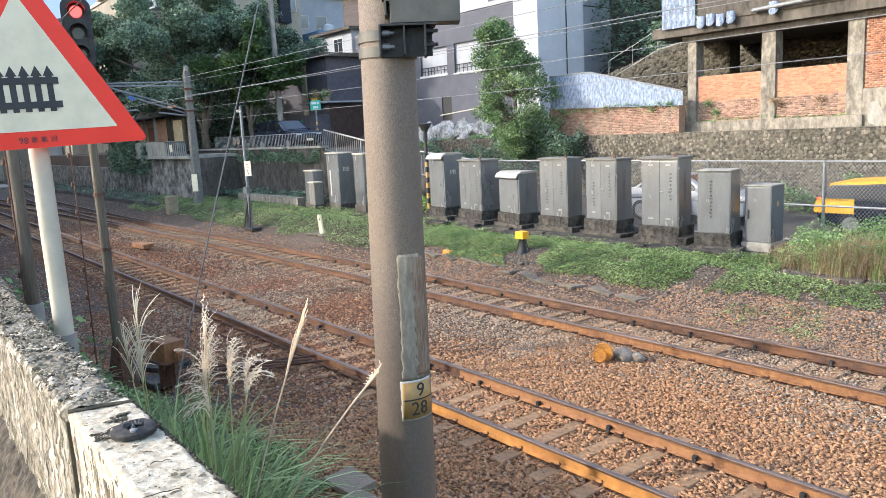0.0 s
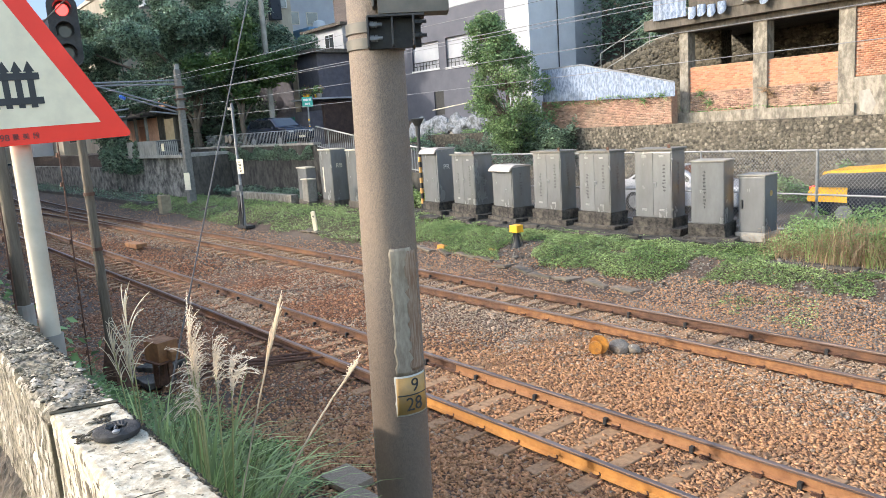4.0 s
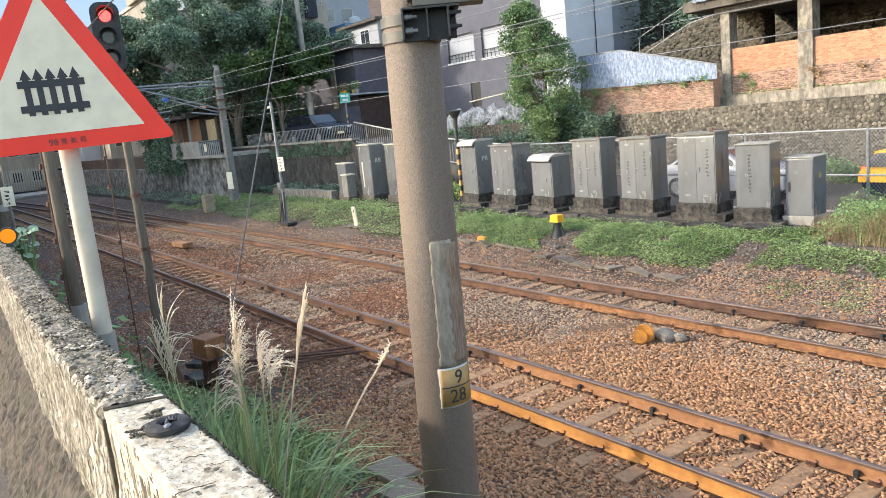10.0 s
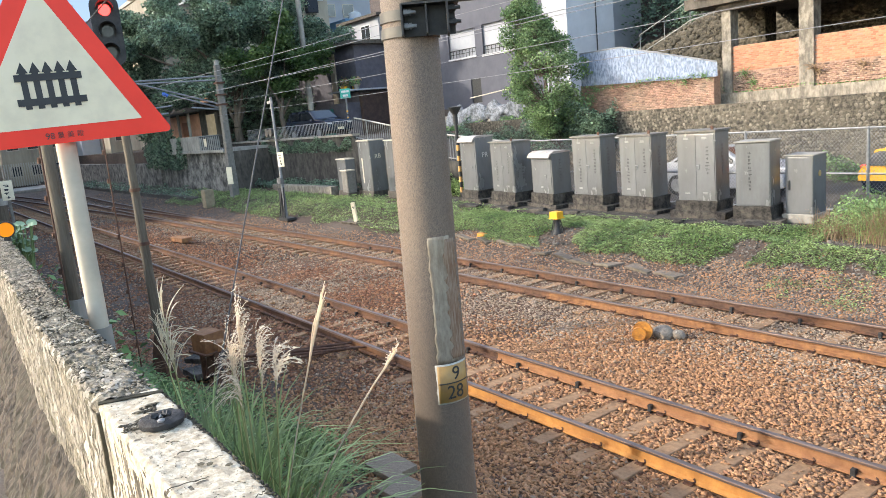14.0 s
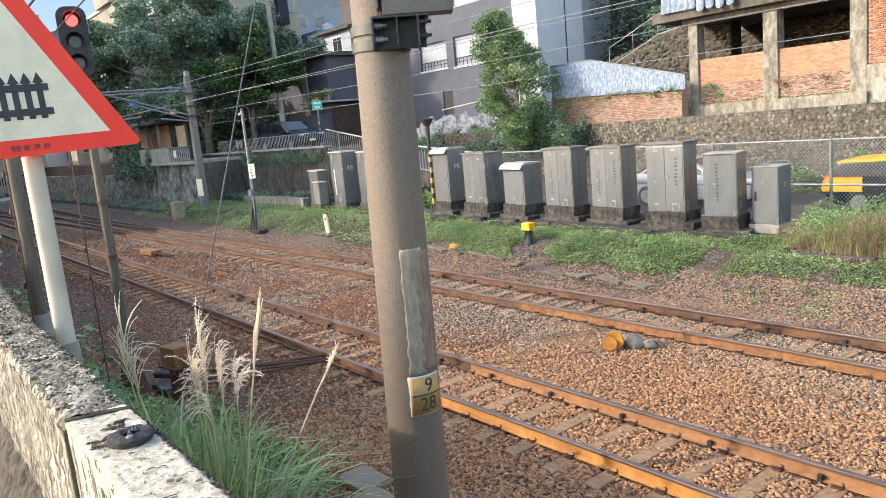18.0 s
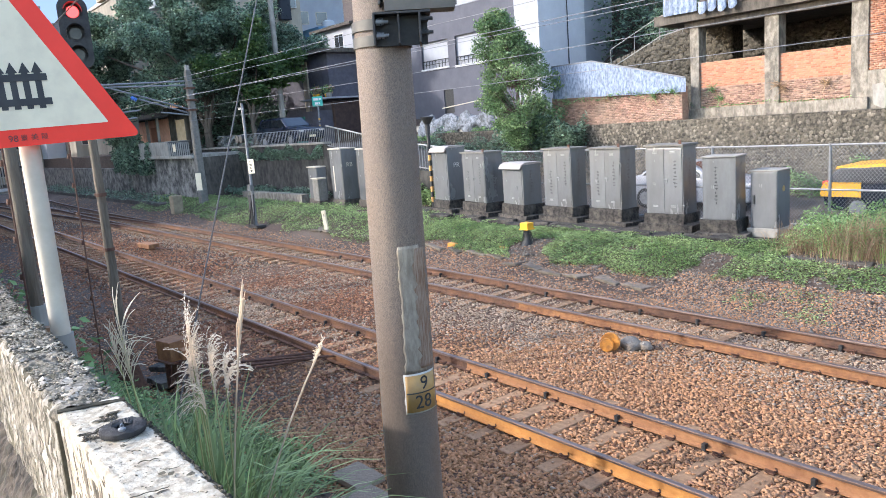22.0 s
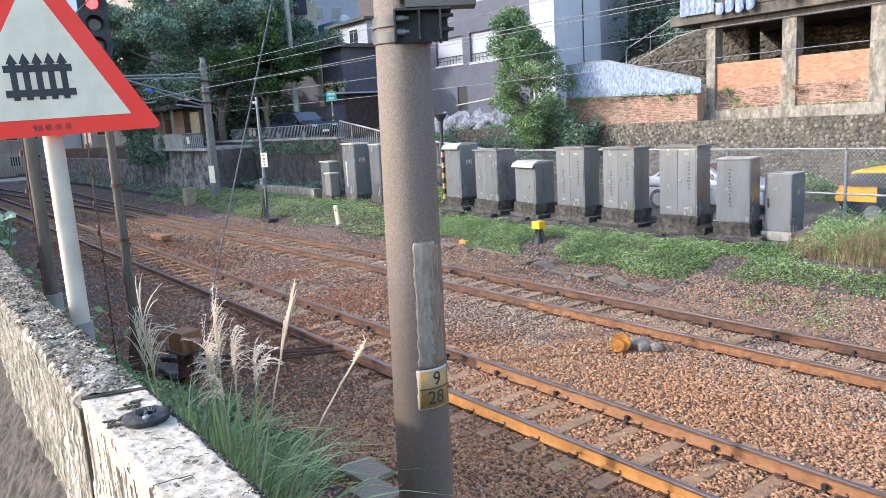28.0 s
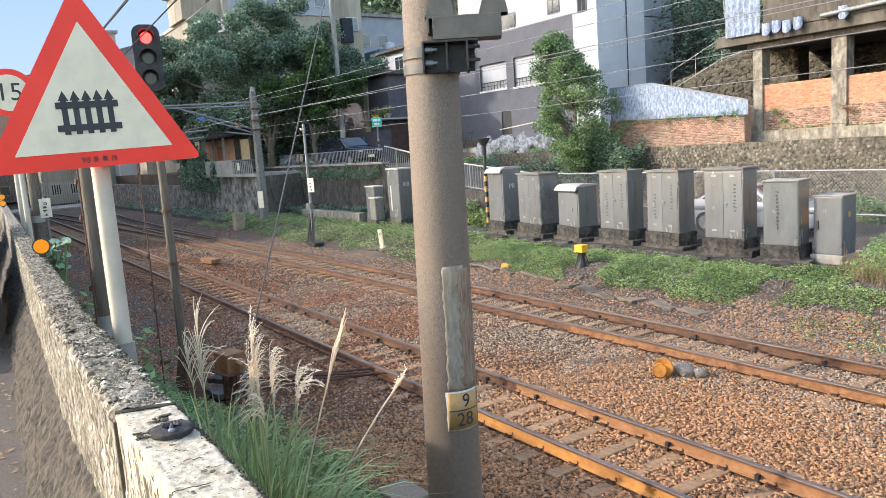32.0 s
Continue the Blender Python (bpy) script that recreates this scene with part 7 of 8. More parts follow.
        for s in (-1, 1):
            for x0, x1 in ((-1.26, -0.22), (-0.20, 0.90)):
                part("door_panel", B(x0, x1, s * (W_ - 0.02), s * (W_ + 0.014), 0.40, 0.96, bevel=0.008), paint, body, "dark blue door")
    return t


hill_houses()


def sky_backdrop():
    """Far pale blue sky beyond the end of the line, paler towards the horizon."""
    m = bpy.data.materials.new("far_sky")
    m.use_nodes = True
    nt = m.node_tree
    b = nt.nodes["Principled BSDF"]
    tc, sp, rp = nt.nodes.new("ShaderNodeTexCoord"), nt.nodes.new("ShaderNodeSeparateXYZ"), nt.nodes.new("ShaderNodeValToRGB")
    nt.links.new(tc.outputs["Generated"], sp.inputs[0])
    nt.links.new(sp.outputs[2], rp.inputs[0])
    rp.color_ramp.elements[0].color, rp.color_ramp.elements[1].color = (0.19, 0.255, 0.34, 1), (0.06, 0.135, 0.30, 1)
    b.inputs["Base Color"].default_value = (0, 0, 0, 1)
    b.inputs["Specular IOR Level"].default_value = 0
    nt.links.new(rp.outputs[0], b.inputs["Emission Color"])
    b.inputs["Emission Strength"].default_value = 1.5
    n = 24
    arc = [(-880 * math.cos(radians(a)), 880 * math.sin(radians(a))) for a in np.linspace(-35, 60, n)]
    vs = [(x, y, z) for x, y in arc for z in (-40, 150, 420)]
    fs = [(3 * i + j, 3 * i + j + 3, 3 * i + j + 4, 3 * i + j + 1) for i in range(n - 1) for j in range(2)]
    tagged(mesh_of("backdrop", vs, fs, m), "clear pale blue sky beyond the hills", "sky", "", "structure")


sky_backdrop()
WHITECAR = M("white_car_paint", (0.50, 0.51, 0.53), (0.46, 0.47, 0.49), 1, 0.25, bump=0, spec=0.6)
car(pose(-39.9, 20.5, 2.84, 0, 0, 6), "dark blue off-road car parked behind the railing", M("dark_blue_car_paint", (0.012, 0.018, 0.036), (0.009, 0.014, 0.03), 1, 0.18, bump=0, spec=0.5), "suv")
car(pose(-10.35, -0.54, PATH_Z, 0, 0, -2.5), "white saloon car parked on the path beside the wall", WHITECAR, "hatch")
car(pose(-16.6, -0.40, PATH_Z, 0, 0, 177.5), "pale car parked further along the path", WHITECAR, "hatch")
car(pose(-6.72, 20.6, 0.30, 0, 0, 0), "dark blue estate taxi with yellow roof and rear panels", CARDARK, "wagon", YELLOW)
car(pose(-13.3, 20.8, 0.32, 0, 0, 0), "silver car parked on the road behind the cabinets", M("silver_car_paint", (0.30, 0.31, 0.33), (0.26, 0.27, 0.29), 1, 0.3, bump=0), "hatch")


def green_sign():
    t = thing("road_plate", "small green direction plate on a striped post", "road sign", pose(-38.2, 21.6, 2.7, 0, 0, 50))
    part("post", T((0, 0, 0), (0, 0, 2.6), 0.05, n=10), STEEL, t)
    for k in range(4):
        part("band", T((0, 0, 0.9 + 0.2 * k), (0, 0, 1.0 + 0.2 * k), 0.055, n=10), YELLOW if k % 2 else BLACK, t)
    p = part("plate", B(-0.30, 0.30, -0.08, -0.05, 2.28, 2.84, bevel=0.01), M("green_plate", (0.02, 0.30, 0.24), (0.018, 0.26, 0.2), 3, 0.5, bump=0), t)
    for z, w in ((2.68, 0.22), (2.45, 0.15)):
        for a, b in ((-w, w * 0.2), (w * 0.4, w)):
            part("lettering", B(a, b, -0.085, -0.08, z - 0.06, z + 0.06), WHITEWALL, p)
    t = thing("street_pole", "grey concrete street pole among the trees", "pole", pose(-44.5, 22.5, 2.7))
    part("shaft", T((0, 0, 0), (0, 0, 13), 0.2, 0.14, 14), CONC, t, "", True)


green_sign()


# ---- plants ----
QUAD = np.array([(-0.5, 0, 0), (-0.1, 0.24, 0.06), (0.5, 0, 0), (-0.1, -0.24, 0.06)])


def tree(x, y, z, top, lobes, per, leaf, mat, label, seed, r0=0.16):
    t = thing("tree", label, "tree", pose(x, y, z))
    rng = random.Random(seed)
    bm = bmesh.new()
    pts = [Vector((0, 0, -0.3))]
    for i in range(1, 6):
        pts.append(Vector((0.12 * math.sin(i * 1.3 + seed), 0.10 * math.cos(i * 1.7), top * 0.10 * i)))
    for i, (p, q) in enumerate(zip(pts, pts[1:])):
        tube(bm, p, q, r0 * (1 - 0.13 * i), r0 * (1 - 0.13 * (i + 1)), 10)
    for lx, ly, lz, rx, ry, rz in lobes:
        s = pts[rng.randint(2, 5)]
        e = Vector((lx, ly, lz))
        m = s.lerp(e, 0.5) + Vector((rng.uniform(-0.2, 0.2), rng.uniform(-0.2, 0.2), 0.25))
        tube(bm, s, m, r0 * 0.42, r0 * 0.25, 7)
        tube(bm, m, e, r0 * 0.25, 0.015, 6)
        for _ in range(3):
            tube(bm, m.lerp(e, 0.6), e + Vector((rng.uniform(-rx, rx), rng.uniform(-ry, ry), rng.uniform(-rz, rz))) * 0.7, r0 * 0.1, 0.006, 5)
    part("trunk", bm, BARK, t)
    crown("crown", t, lobes, per, leaf, mat, seed, 0.5 if top > 7.5 else 0.85 if len(lobes) > 5 else 0)
    return t


def young_tree():
    """Limbs that fork into many small leafy sprays, widest at mid height, open between them."""
    t = thing("tree", "young broadleaf tree with dark glossy green leaves", "tree", pose(-22.45, 23.05, 1.7))
    rng = random.Random(3)
    mid = lambda z: float(np.interp(z, (-0.3, 0.6, 1.8, 3.7, 5.8), (0.0, 0.2, 0.62, 0.72, 1.40)))
    stem = [Vector((-0.7 * mid(z) + d, -0.7 * mid(z), z)) for z, d in ((-0.3, 0), (0.8, 0.05), (1.9, -0.03), (3.0, 0.06), (4.2, -0.05), (5.4, 0))]
    bm = bmesh.new()
    for i, (p, q) in enumerate(zip(stem, stem[1:])):
        tube(bm, p, q, 0.11 - 0.018 * i, 0.11 - 0.018 * (i + 1), 9)
    sprays = []
    half = lambda z: np.interp(z, (0.3, 0.7, 1.2, 1.8, 2.6, 3.7, 4.6, 5.6, 6.2), (0.45, 0.65, 1.05, 1.4, 1.5, 1.4, 1.15, 0.75, 0.2))
    for k in range(215):
        z = 0.5 + 5.6 * ((k * 0.618) % 1.0)
        a = rng.uniform(0, 6.283)
        h = float(half(z)) * (1 + 0.45 * noise.noise(Vector((math.cos(a) * 1.4, math.sin(a) * 1.4, z * 1.1))))
        r = h * rng.uniform(0.35, 0.92) ** 0.6
        x, y = -0.7 * mid(z) + r * math.cos(a), -0.7 * mid(z) + r * math.sin(a)
        if noise.noise(Vector((x * 1.3, y * 1.3, z * 1.2))) < -0.20:
            continue
        s = rng.uniform(0.26, 0.50)
        sprays.append((x, y, z, s * 1.15, s, s * 0.8))
        j = min(4, max(0, int(z / 1.2)))
        root, tip = stem[j], Vector((x, y, z))
        bend = root.lerp(tip, 0.55) + Vector((0, 0, -0.12))
        tube(bm, root, bend, 0.026, 0.016, 6)
        tube(bm, bend, tip, 0.016, 0.005, 5)
    part("trunk", bm, BARK, t)
    leaf = leafy("tree_foliage", (0.07, 0.135, 0.055), (0.20, 0.285, 0.12), 0.55, 0.4)
    crown("crown", t, sprays, 1500, 0.105, leaf, 3)


young_tree()
big = [(-5.5, -3.6, 7.2, 2.2, 1.8, 2.4), (0.3, -3.4, 8.0, 2.4, 2.0, 2.1), (0, -1.2, 9.4, 2.4, 2.0, 1.9), (0, 1.2, 10.2, 2.2, 2.0, 1.6), (0, 3.2, 9.2, 2.4, 2.2, 2.0), (0, 5.4, 8.0, 2.2, 2.0, 1.9), (0.2, 7.0, 6.8, 2.0, 1.6, 1.4), (-6, -4.3, 4.4, 1.8, 1.5, 2.2), (0.8, -2.5, 5.6, 2.4, 2.4, 1.8), (0.8, 0.8, 6.4, 2.4, 2.4, 1.9), (0.8, 3.8, 6.0, 2.2, 2.2, 1.6), (-0.6, 2.0, 4.4, 2.0, 3.0, 1.8), (-1.2, -1.5, 7.6, 2.4, 3.0, 2.0), (-6, -5.0, 8.0, 1.7, 1.4, 2.0), (-6, -5.1, 5.8, 1.6, 1.3, 1.9), (-5, -2.4, 5.4, 2.0, 2.0, 1.6), (-6.5, -3.2, 9.4, 2.0, 1.8, 1.5), (-4.5, -1.6, 9.6, 2.2, 2.0, 1.8), (-2.2, 4.6, 8.4, 2.0, 2.4, 1.6)]
tree(-47.5, 18.6, 2.0, 10, big, 1700, 0.18, LEAF_DARK, "large dark broadleaf tree spreading over the terrace", 5, 0.32)
tree(-44.5, 20.5, 2.7, 8, [(0, -1.8, 5.2, 1.8, 1.6, 1.5), (0.3, 0.6, 5.8, 1.6, 1.6, 1.4), (0, 2.2, 5.0, 1.5, 1.5, 1.3), (0, -0.2, 3.8, 1.4, 1.5, 1.0)], 900, 0.24, leafy("green_lit_foliage", (0.035, 0.075, 0.022), (0.07, 0.12, 0.035)), "broadleaf tree with lighter green leaves", 8, 0.2)
tree(-53, 15.9, 0, 7, [(0, -0.8, 3.4, 1.6, 0.9, 1.3), (1.2, -0.9, 2.7, 1.3, 0.8, 1.0), (-1.6, -0.8, 2.8, 1.3, 0.8, 1.1)], 900, 0.2, LEAF_DARK, "dark leafy shrub hanging over the track wall", 12, 0.14)
for x, y, z, hgt, s in ((-17.5, 34, 5.5, 6, 21), (-15.0, 35, 6, 7, 22), (-20.5, 35, 6, 7, 23), (-23.5, 36, 6, 8, 24)):
    tree(x, y, z, hgt, [(0, 0, hgt * 0.75, 0.9, 0.9, 1.8), (0.2, 0, hgt * 0.45, 1.2, 1.2, 1.6), (-0.3, 0, hgt * 0.2, 1.4, 1.3, 1.2)], 700, 0.22, LEAF_DARK, "dark narrow evergreen on the slope", s, 0.12)


def shrubs(name, label, x0, x1, y0, y1, zlo, zhi, n, leaf, mat, seed, zf=None):
    rng = np.random.default_rng(seed)
    p = np.stack([rng.uniform(x0, x1, n), rng.uniform(y0, y1, n), np.zeros(n)], 1)
    lump = np.array([noise.noise(Vector((a * 0.9, b * 0.9, seed))) for a, b in p[:, :2]])
    top = zlo + (zhi - zlo) * np.clip(0.45 + 0.9 * lump, 0.03, 1)
    p[:, 2] = np.array([(zf or ground_z)(a, b) for a, b in p[:, :2]]) + rng.uniform(0, 1, n) ** 0.6 * top
    ob = scatter(name, [(QUAD, np.array([[0, 1, 2, 3]]))], p, turns_of(rng, n, 1.1), rng.uniform(0.6, 1.4, n) * leaf, mat)
    return tagged(ob, label, "plants", "", "stuff")


def patchy(name, label, x0, x1, y0, y1, h, n, leaf, mat, seed, cut):
    """Low ground plants in patches with bare places between."""
    rng = np.random.default_rng(seed)
    p = np.stack([rng.uniform(x0, x1, n), rng.uniform(y0, y1, n), np.zeros(n)], 1)
    f = np.array([noise.noise(Vector((a * 0.55, b * 0.9, seed))) + 0.5 * noise.noise(Vector((a * 2.1, b * 2.1, seed))) for a, b in p[:, :2]])
    edge = np.clip((p[:, 1] - y0) / 0.7, 0, 1) * 0.5 - 0.25
    p, f = p[f + edge > cut], f[f + edge > cut]
    n = len(p)
    p[:, 2] = np.array([ground_z(a, b) for a, b in p[:, :2]]) + rng.uniform(0.0, 1, n) * h * (0.4 + np.clip(f - cut, 0, 0.6))
    ob = scatter(name, [(QUAD, np.array([[0, 1, 2, 3]]))], p, turns_of(rng, n, 0.7), rng.uniform(0.6, 1.4, n) * leaf, mat)
    return tagged(ob, label, "plants", "", "stuff")


patchy("ground_plants", "bright green low creeping plants beside the track", -19, -7.4, 12.95, 15.5, 0.20, 75000, 0.052, LEAF_LOW, 2, -0.12)
patchy("ground_plants", "thin bright weeds on the gravel by the kerb beam", -8.2, -3.5, 13.0, 14.4, 0.16, 14000, 0.050, LEAF_LOW, 5, 0.06)
patchy("ground_plants", "bright green low plants beside the far track", -46, -19, 12.6, 16.0, 0.22, 42000, 0.075, LEAF_LOW, 3, -0.20)
patchy("ground_plants", "scattered small weeds on the ballast edge", -7.5, -1, 11.9, 13.2, 0.10, 5000, 0.05, LEAF_LOW, 4, 0.12)
shrubs("shrubs", "green weeds and bushes beside the last cabinet", -7.35, -1, 15.0, 17.6, 0.3, 1.25, 26000, 0.06, LEAF_MID, 6)
shrubs("shrubs", "bright green weeds beside the short cabinet", -7.7, -1, 14.8, 17.4, 0.1, 0.85, 22000, 0.045, LEAF_LOW, 28)
shrubs("shrubs", "overgrown green shrubs below the grey house", -31, -21.5, 23.0, 24.6, 0.3, 1.9, 11000, 0.13, LEAF_DARK, 7, lambda a, b: 1.5)
shrubs("shrubs", "overgrown plants before the whitewashed rocks", -36, -25, 24.9, 25.4, 0.2, 1.3, 7000, 0.13, LEAF_MID, 27, lambda a, b: 2.2)
shrubs("shrubs", "dark bushes round the young tree's foot", -23.2, -20.2, 22.6, 23.9, 1.0, 2.4, 8000, 0.12, LEAF_DARK, 71, lambda a, b: 1.4)
shrubs("shrubs", "leafy plants by the stone wall", -12, 4, 23.2, 23.95, 0.3, 1.5, 9000, 0.11, LEAF_MID, 9)
shrubs("shrubs", "green plants between the cabinets and the ramp", -27, -20, 16.9, 17.8, 0.2, 1.1, 7000, 0.10, LEAF_LOW, 10)
shrubs("ivy", "dark ivy hanging over the concrete wall", -57, -48.5, 14.9, 15.4, 0.3, 2.5, 9000, 0.16, LEAF_DARK, 14, lambda a, b: 1.55)
shrubs("ivy", "dark creepers along the top of the ramp wall", -43, -31.5, 17.72, 17.9, 0.2, 1.0, 6000, 0.11, LEAF_DARK, 15, lambda a, b: 2.2)
shrubs("shrubs", "dark weeds along the foot of the ramp wall", -52, -31, 16.6, 17.8, 0.1, 0.7, 6000, 0.13, LEAF_DARK, 16)
shrubs("weeds", "dark straggling weeds along the platform strip", -78, -43, 13.0, 15.1, 0.05, 0.45, 3500, 0.14, LEAF_DARK, 63, lambda a, b: 0.2)
shrubs("hill_woods", "dense dark woods on the slope behind the houses", -42, 8, 36, 52, 2.0, 8.0, 120000, 0.24, LEAF_DARK, 17)
shrubs("hill_woods", "distant wooded hillside", -260, -40, 85, 170, 4.0, 12.0, 30000, 2.9, LEAF_DARK, 18)
shrubs("undergrowth", "dark undergrowth in the shade below the big tree", -58.5, -49.5, 19.5, 28.5, 1.5, 6.5, 22000, 0.3, LEAF_DARK, 91, lambda a, b: 2.6)
patchy("weeds", "low weeds on the dark earth by the pole", -10.6, -6.8, 2.0, 3.55, 0.32, 15000, 0.045, LEAF_LOW, 81, -0.12)
patchy("weeds", "small weeds round the timber post", -12.5, -7.0, 1.3, 2.7, 0.35, 9000, 0.05, LEAF_MID, 82, 0.08)
patchy("weeds", "bright green weeds between the grass and the track", -4.6, -1.7, 0.75, 2.5, 0.40, 11000, 0.045, LEAF_LOW, 26, -0.22)
shrubs("weeds", "dusty weeds along the foot of the parapet", -12, -4.4, 0.75, 2.4, 0.05, 0.6, 2600, 0.055, LEAF_MID, 19)
shrubs("weeds", "green plants growing behind the wall", -13, -7.5, 0.8, 1.9, 1.2, 2.6, 900, 0.12, LEAF_MID, 20, lambda a, b: 0.2)
shrubs("wall_weeds", "small weeds sprouting from the brick wall", -16.5, -10, 24.75, 24.95, 0.0, 0.35, 200, 0.09, LEAF_MID, 24, lambda a, b: 3.35)
shrubs("wall_weeds", "weeds hanging along the sheet fence's foot", -22.3, -16.2, 23.85, 24.02, 0.0, 0.35, 300, 0.09, LEAF_MID, 25, lambda a, b: 3.9)


def litter():
    """Dry fallen leaves and crumbs on the footpath along the wall."""
    rng = np.random.default_rng(41)
    n = 420
    x = rng.uniform(-11, -0.5, n)
    y = np.array([wall_y(a) for a in x]) - 0.40 - rng.exponential(0.35, n)
    p = np.stack([x, y, np.full(n, PATH_Z + 0.012)], 1)
    ob = scatter("fallen_leaves", [(QUAD, np.array([[0, 1, 2, 3]]))], p, turns_of(rng, n, 0.25), rng.uniform(0.02, 0.07, n), BROWNGRASS)
    tagged(ob, "dry brown fallen leaves on the footpath", "leaves", "", "stuff")


def verge_rocks():
    """Loose grey stones and rubble among the plants."""
    rng = np.random.default_rng(52)
    n = 110
    x, y = rng.uniform(-24, -4.5, n), rng.uniform(13.0, 15.3, n)
    p = np.stack([x, y, np.array([ground_z(a, c) for a, c in zip(x, y)]) + 0.02], 1)
    ob = scatter("rubble", rocks(5, 14), p, turns_of(rng, n, 0.5), rng.uniform(0.05, 0.17, n), M("rubble_stone", (0.16, 0.14, 0.112), (0.07, 0.06, 0.049), 9, 0.95, bump=0.5, island=0.4))
    tagged(ob, "loose grey rubble among the verge plants", "stones", "", "stuff")
    n = 6500
    p = np.stack([rng.uniform(-20, -4, n), rng.uniform(12.9, 15.3, n), np.zeros(n)], 1)
    p[:, 2] = np.array([ground_z(a, c) for a, c in p[:, :2]]) + 0.01
    ob = scatter("gravel", rocks(5, 15), p, turns_of(rng, n), rng.uniform(0.03, 0.06, n), M("verge_gravel", (0.21, 0.185, 0.155), (0.12, 0.105, 0.088), 20, 0.95, bump=0.4, island=0.4))
    tagged(ob, "grey-brown gravel under the verge plants", "gravel", "", "stuff")


verge_rocks()
litter()


def dry_debris():
    """Dead stems, twigs and dark chips lying behind the wall and round the pole's foot."""
    rng = random.Random(63)
    vs, fs = [], []
    for _ in range(900):
        x = rng.uniform(-12.5, -4.4)
        y = wall_y(x) + 0.35 + abs(rng.gauss(0, 0.9))
        if y > 3.6:
            continue
        a, L, w = rng.uniform(0, 6.283), rng.uniform(0.08, 0.5), rng.uniform(0.002, 0.006)
        z = ground_z(x, y) + rng.uniform(0.0, 0.12)
        d, s = Vector((math.cos(a), math.sin(a), rng.uniform(-0.25, 0.35))) * L, Vector((-math.sin(a), math.cos(a), 0.4)) * w
        b, p = len(vs), Vector((x, y, z))
        vs += [tuple(p - s), tuple(p + s), tuple(p + d + s), tuple(p + d - s)]
        fs.append((b, b + 1, b + 2, b + 3))
    ob = mesh_of("dry_stems", vs, fs, BROWNGRASS)
    tagged(ob, "dead brown stems lying behind the wall", "stems", "", "stuff")
    g = np.random.default_rng(64)
    n = 5200
    x = g.uniform(-12.5, -4.0, n)
    y = np.array([wall_y(a) for a in x]) + 0.2 + np.abs(g.normal(0, 1.0, n))
    keep = y < 3.7
    p = np.stack([x, y, np.zeros(n)], 1)[keep]
    p[:, 2] = np.array([ground_z(a, c) for a, c in p[:, :2]]) + g.uniform(0, 0.03, len(p))
    chips = M("dark_chips", (0.16, 0.122, 0.088), (0.065, 0.05, 0.038), 20, 0.95, bump=0.4, island=0.5)
    tagged(scatter("dark_chips", rocks(5, 33), p, turns_of(g, len(p), 0.7), g.uniform(0.02, 0.075, len(p)), chips), "dark stones and chips on the earth behind the wall", "stones", "", "stuff")


dry_debris()


def dry_grass():
    rng = random.Random(31)
    for k in range(26):
        x, y = rng.uniform(-6.5, -4.2), rng.uniform(14.9, 15.9)
        vs, fs = blades(100 + k, 120, 1.0, 0.010, 0.22, 0.9)
        o = mesh_of("dry_grass", vs, fs, BROWNGRASS if k % 6 else GRASSM)
        o.location = (x, y, ground_z(x, y))
        tagged(o, "tuft of dry brown grass beside the fence" if k % 6 else "tuft of long green grass by the fence", "grass", "grass tufts by the fence")


def verge_grass():
    """Dry tall grass and weeds at the verge by the kerb beam."""
    rng = random.Random(77)
    for k in range(22):
        x, y = rng.uniform(-8.0, -4.6), rng.uniform(14.9, 15.9)
        vs, fs = blades(160 + k, 100, rng.uniform(0.35, 0.75), 0.011, 0.22, 0.9)
        o = mesh_of("dry_grass", vs, fs, BROWNGRASS if k % 2 == 0 else GRASSM)
        o.location = (x, y, ground_z(x, y))
        tagged(o, "tuft of long green grass by the kerb beam" if k % 2 else "tuft of dry brown grass beside the kerb beam", "grass", "grass tufts by the fence")


dry_grass()
verge_grass()
TUFTS, STALKS = [], []


def silver_grass():
    spots = [(-4.2, 1.2, 1.35), (-4.0, 1.35, 1.2), (-4.6, 1.25, 1.15), (-4.45, 1.5, 1.1), (-5.0, 1.3, 1.0), (-3.8, 1.15, 1.35), (-3.65, 1.28, 1.15), (-5.5, 1.25, 0.8), (-4.8, 1.65, 0.9), (-3.42, 1.1, 1.05), (-5.4, 1.6, 0.75), (-3.95, 1.6, 0.9)]
    for k, (x, y, L) in enumerate(spots):
        vs, fs = blades(40 + k, 90 if k != 7 else 40, 1.12 * L, 0.024, 0.13, 0.7)
        o = mesh_of("grass_tuft", vs, fs, SILVERGRASS)
        z = ground_z(x, y) - 0.02
        o.location = (x, y, z)
        tagged(o, "arching green silver-grass tuft behind the wall", "grass", "silver grass tufts")
        TUFTS.append((o, Vector((x, y, z)), 0.35 + 0.05 * k))
    # small weeds round the tufts
    shrubs("weeds", "low broad-leaved weeds beside the silver grass", -8.1, -7.1, 3.0, 3.5, 0.18, 0.55, 1100, 0.055, LEAF_LOW, 61)
    shrubs("weeds", "dark low weeds behind the silver grass", -8.6, -6.6, 2.0, 2.7, 0.25, 0.6, 420, 0.07, LEAF_MID, 62)


silver_grass()


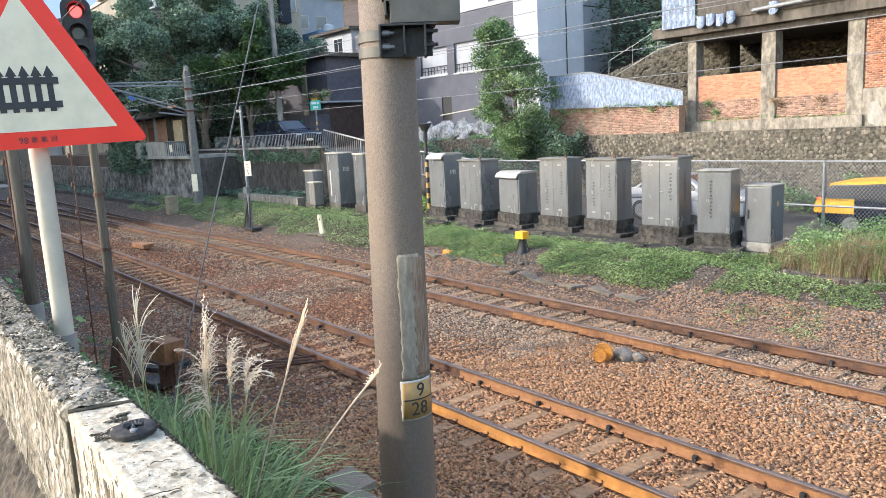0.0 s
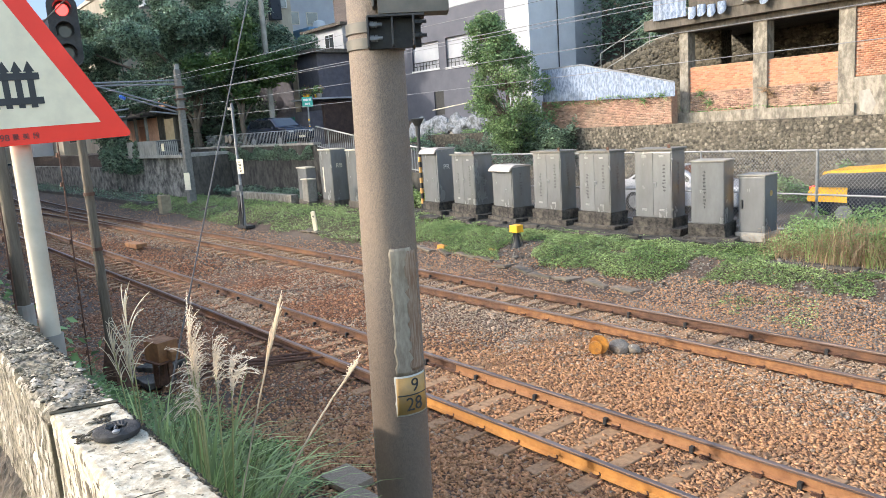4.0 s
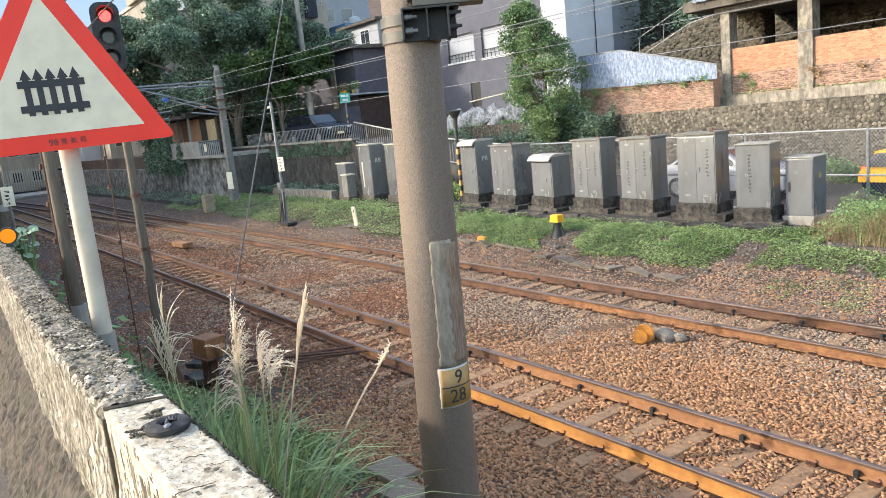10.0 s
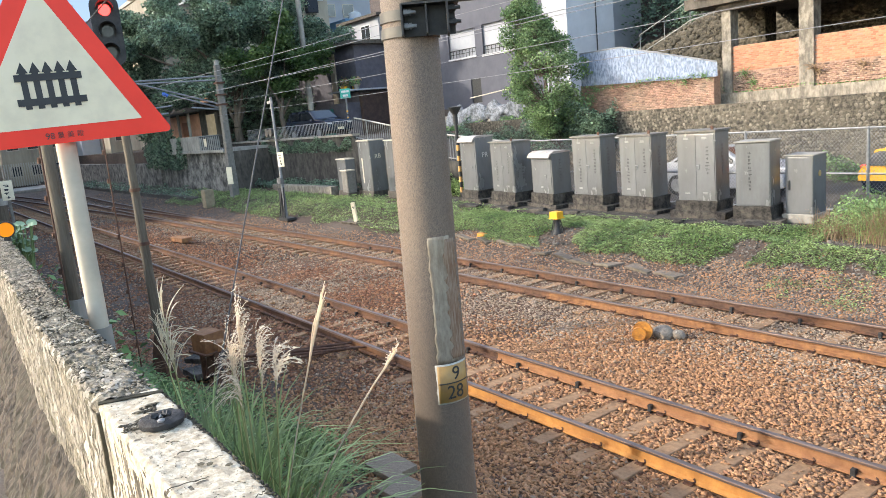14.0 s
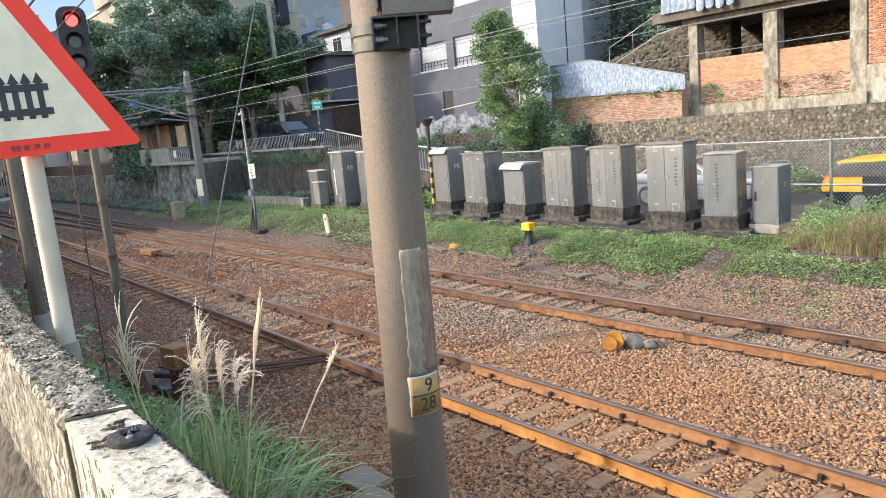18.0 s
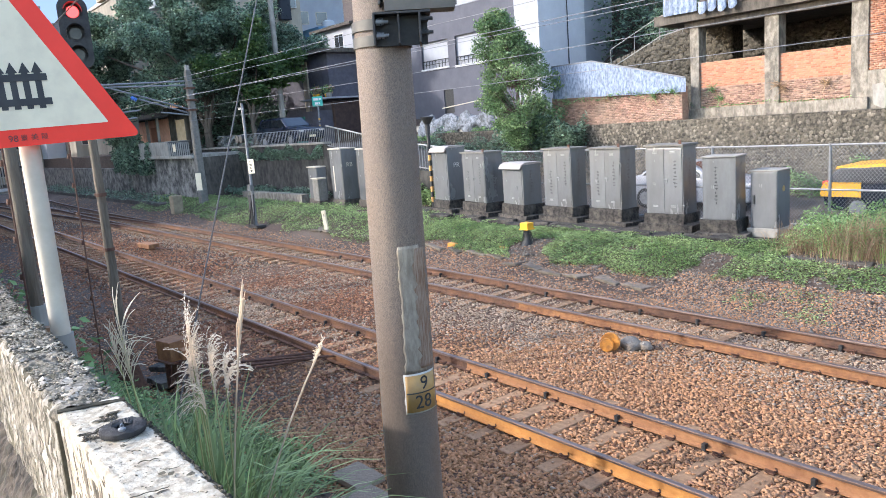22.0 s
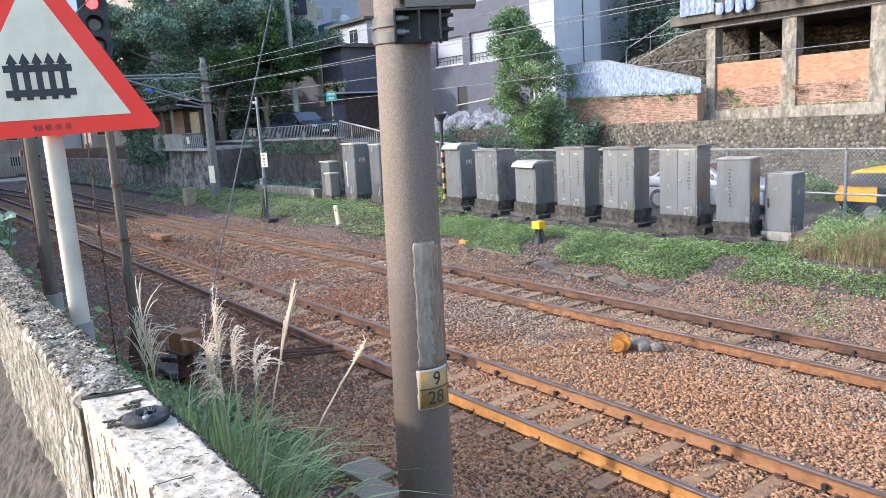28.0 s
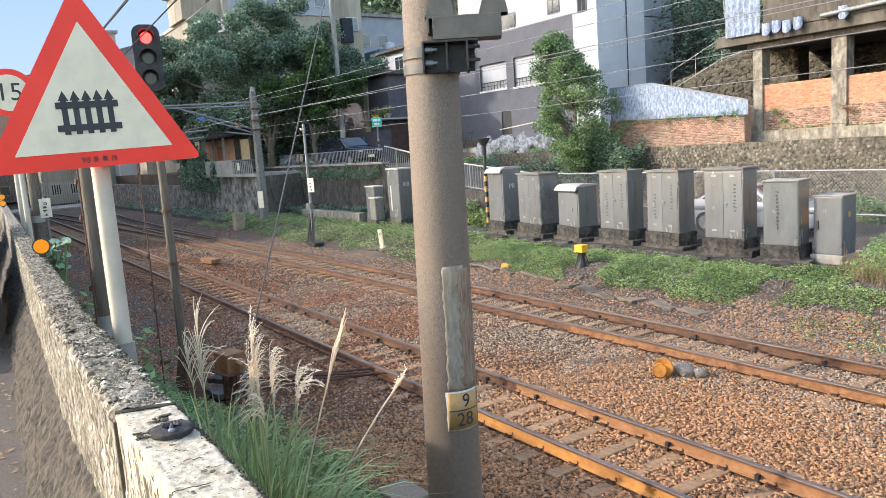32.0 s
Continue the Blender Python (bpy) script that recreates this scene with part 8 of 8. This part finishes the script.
def stalk(root, tip, kind, seed, droop):
    """One flowering stem from its root to the top of its plume."""
    rng = random.Random(seed)
    root, tip = Vector(root), Vector(tip)
    v = tip - root
    t = thing("plume_stalk", "dry straw-coloured silver-grass plume on a thin stem" if kind != "bare" else "thin dry bare grass stem", "grass plume", Matrix.Translation(root), "silver grass plumes")
    bend = Vector((0.0, 0.0, 0.05)) if kind in ("tight", "bare") else Vector((0, 0, 0))
    line = lambda s: v * s + bend * 4 * s * (1 - s) * v.length
    top = 0.97 if kind in ("bare", "tight") else 0.88
    part("stem", sweep([line(top * i / 8) for i in range(9)], 0.0042 if kind != "bare" else 0.0036, 6), STRAW if kind in ("bare", "tight") else GREENSTRAW, t, "slender stem")
    n, R, L0, start, hairs = {"full": (34, 0.065, 0.36, 0.80, 1), "side": (14, 0.13, 0.28, 0.84, 1), "tight": (44, 0.020, 0.25, 0.80, 0), "sparse": (18, 0.22, 0.38, 0.76, 0), "fan": (18, 0.10, 0.24, 0.84, 2), "bare": (7, 0.006, 0.10, 0.90, 1)}[kind]
    verts, faces = [], []
    side = Vector((0.7, 0.7, 0)) * (-1 if kind == "side" else 1)
    for i in range(n):
        p = line(start + (1.0 - start) * 0.55 * rng.random())
        a = rng.uniform(0, 6.283)
        o = Vector((math.cos(a), 0.6 * math.sin(a), 0)) * R * rng.uniform(0.25, 1.1)
        L = L0 * rng.uniform(0.55, 1.0)
        curl = droop * rng.uniform(0.5, 1.3)
        for j in range(10):
            s = j / 9
            c = p + v.normalized() * L * (s - 0.35 * curl * s * s) + o * s ** 1.3 + side * curl * 0.11 * s * s - Vector((0, 0, curl * 0.10 * s ** 3))
            w = (0.0034 if kind != "sparse" else 0.0040) * (1 - 0.55 * s)
            k = len(verts)
            d1, d2 = Vector((w, w * 0.6, 0)), Vector((-0.4 * w, 0.4 * w, w))
            verts += [tuple(c - d1), tuple(c + d1), tuple(c - d2), tuple(c + d2)]
            if j:
                faces += [(k - 4, k - 3, k + 1, k), (k - 2, k - 1, k + 3, k + 2)]
            for _ in range(hairs if j else 0):
                h = (v.normalized() * 0.8 + Vector((rng.uniform(-1, 1), rng.uniform(-1, 1), rng.uniform(-0.3, 0.6)))).normalized() * rng.uniform(0.010, 0.020)
                q = len(verts)
                verts += [tuple(c), tuple(c + h + Vector((0.0009, 0.0006, 0))), tuple(c + h - Vector((0.0009, 0.0006, 0)))]
                faces.append((q, q + 1, q + 2))
    o = mesh_of("plume", verts, faces, STRAW if kind != "sparse" else PALESTRAW)
    o.parent = t
    o["label"] = "feathery pale plume" if kind != "sparse" else "bare branching seed head"
    return t, root


GREENSTRAW = M("green_straw", (0.30, 0.30, 0.11), (0.44, 0.40, 0.18), 9, 0.7, bump=0)
PALESTRAW = leafy("pale_straw", (0.78, 0.68, 0.50), (0.88, 0.80, 0.63), 0.15, 0.7)


def plumes():
    # root; tip; kind; droop; how far it sways
    for root, tip, kind, droop, k in (
        ((-4.76, 1.25, 0.75), (-4.87, 1.25, 2.72), "sparse", 0.4, 0.7),
        ((-4.72, 1.25, 0.75), (-4.78, 1.22, 2.55), "sparse", 0.6, 0.7),
        ((-4.85, 1.28, 0.75), (-5.05, 1.22, 2.50), "sparse", 0.8, 0.6),
        ((-3.80, 1.25, 0.75), (-3.60, 1.22, 2.80), "full", 0.35, 0.3),
        ((-3.74, 1.30, 0.75), (-3.52, 1.28, 2.70), "full", 0.7, 0.3),
        ((-3.86, 1.22, 0.75), (-3.66, 1.20, 2.66), "full", 0.6, 0.25),
        ((-3.84, 1.28, 0.75), (-3.72, 1.24, 2.58), "side", 0.8, 0.3),
        ((-3.66, 1.20, 0.75), (-3.50, 1.18, 2.52), "side", 1.0, 0.3),
        ((-3.70, 1.25, 0.75), (-3.13, 1.25, 2.70), "fan", 0.6, 0.6),
        ((-3.95, 1.30, 0.75), (-2.54, 1.25, 2.98), "tight", 0.05, 0.9),
        ((-3.70, 1.28, 1.05), (-2.08, 1.25, 2.86), "bare", 0.0, 0.75)):
        STALKS.append((*stalk(root, tip, kind, len(STALKS) + 3, droop), k))


plumes()


# ---- what moves ----
# seconds and how far the wind bends the grass
WIND = [(0, 0), (1, 3), (2, -2.5), (3, -2), (6, -9), (7, -11), (8, -12), (9, -9), (10, -12), (11, -6), (12, -12), (13, -13), (14, -7), (17, -10), (18, -19), (19, -18), (20, -23), (21, -16), (22, -21), (23, -8), (24, 1), (25, -12), (27.5, -12), (28, -12), (28.5, -11), (29, -9), (29.5, 0), (30, -6), (30.5, -2), (31, 1), (31.5, 2), (32, 0)]


def motions():
    across = Vector((-0.8, 0.6, 0))
    for n, (ob, root, k) in enumerate(STALKS):
        walk(ob, [(t, Matrix.Translation(root) @ Matrix.Rotation(radians(-0.29 * a * k + 0.6 * math.sin(1.9 * t + n)), 4, -across)) for t, a in WIND])
    for n, (ob, root, k) in enumerate(TUFTS):
        walk(ob, [(t, Matrix.Translation(root) @ Matrix.Rotation(radians(-0.16 * a * k + 0.5 * math.sin(1.6 * t + n * 1.3)), 4, -across)) for t, a in WIND])


motions()
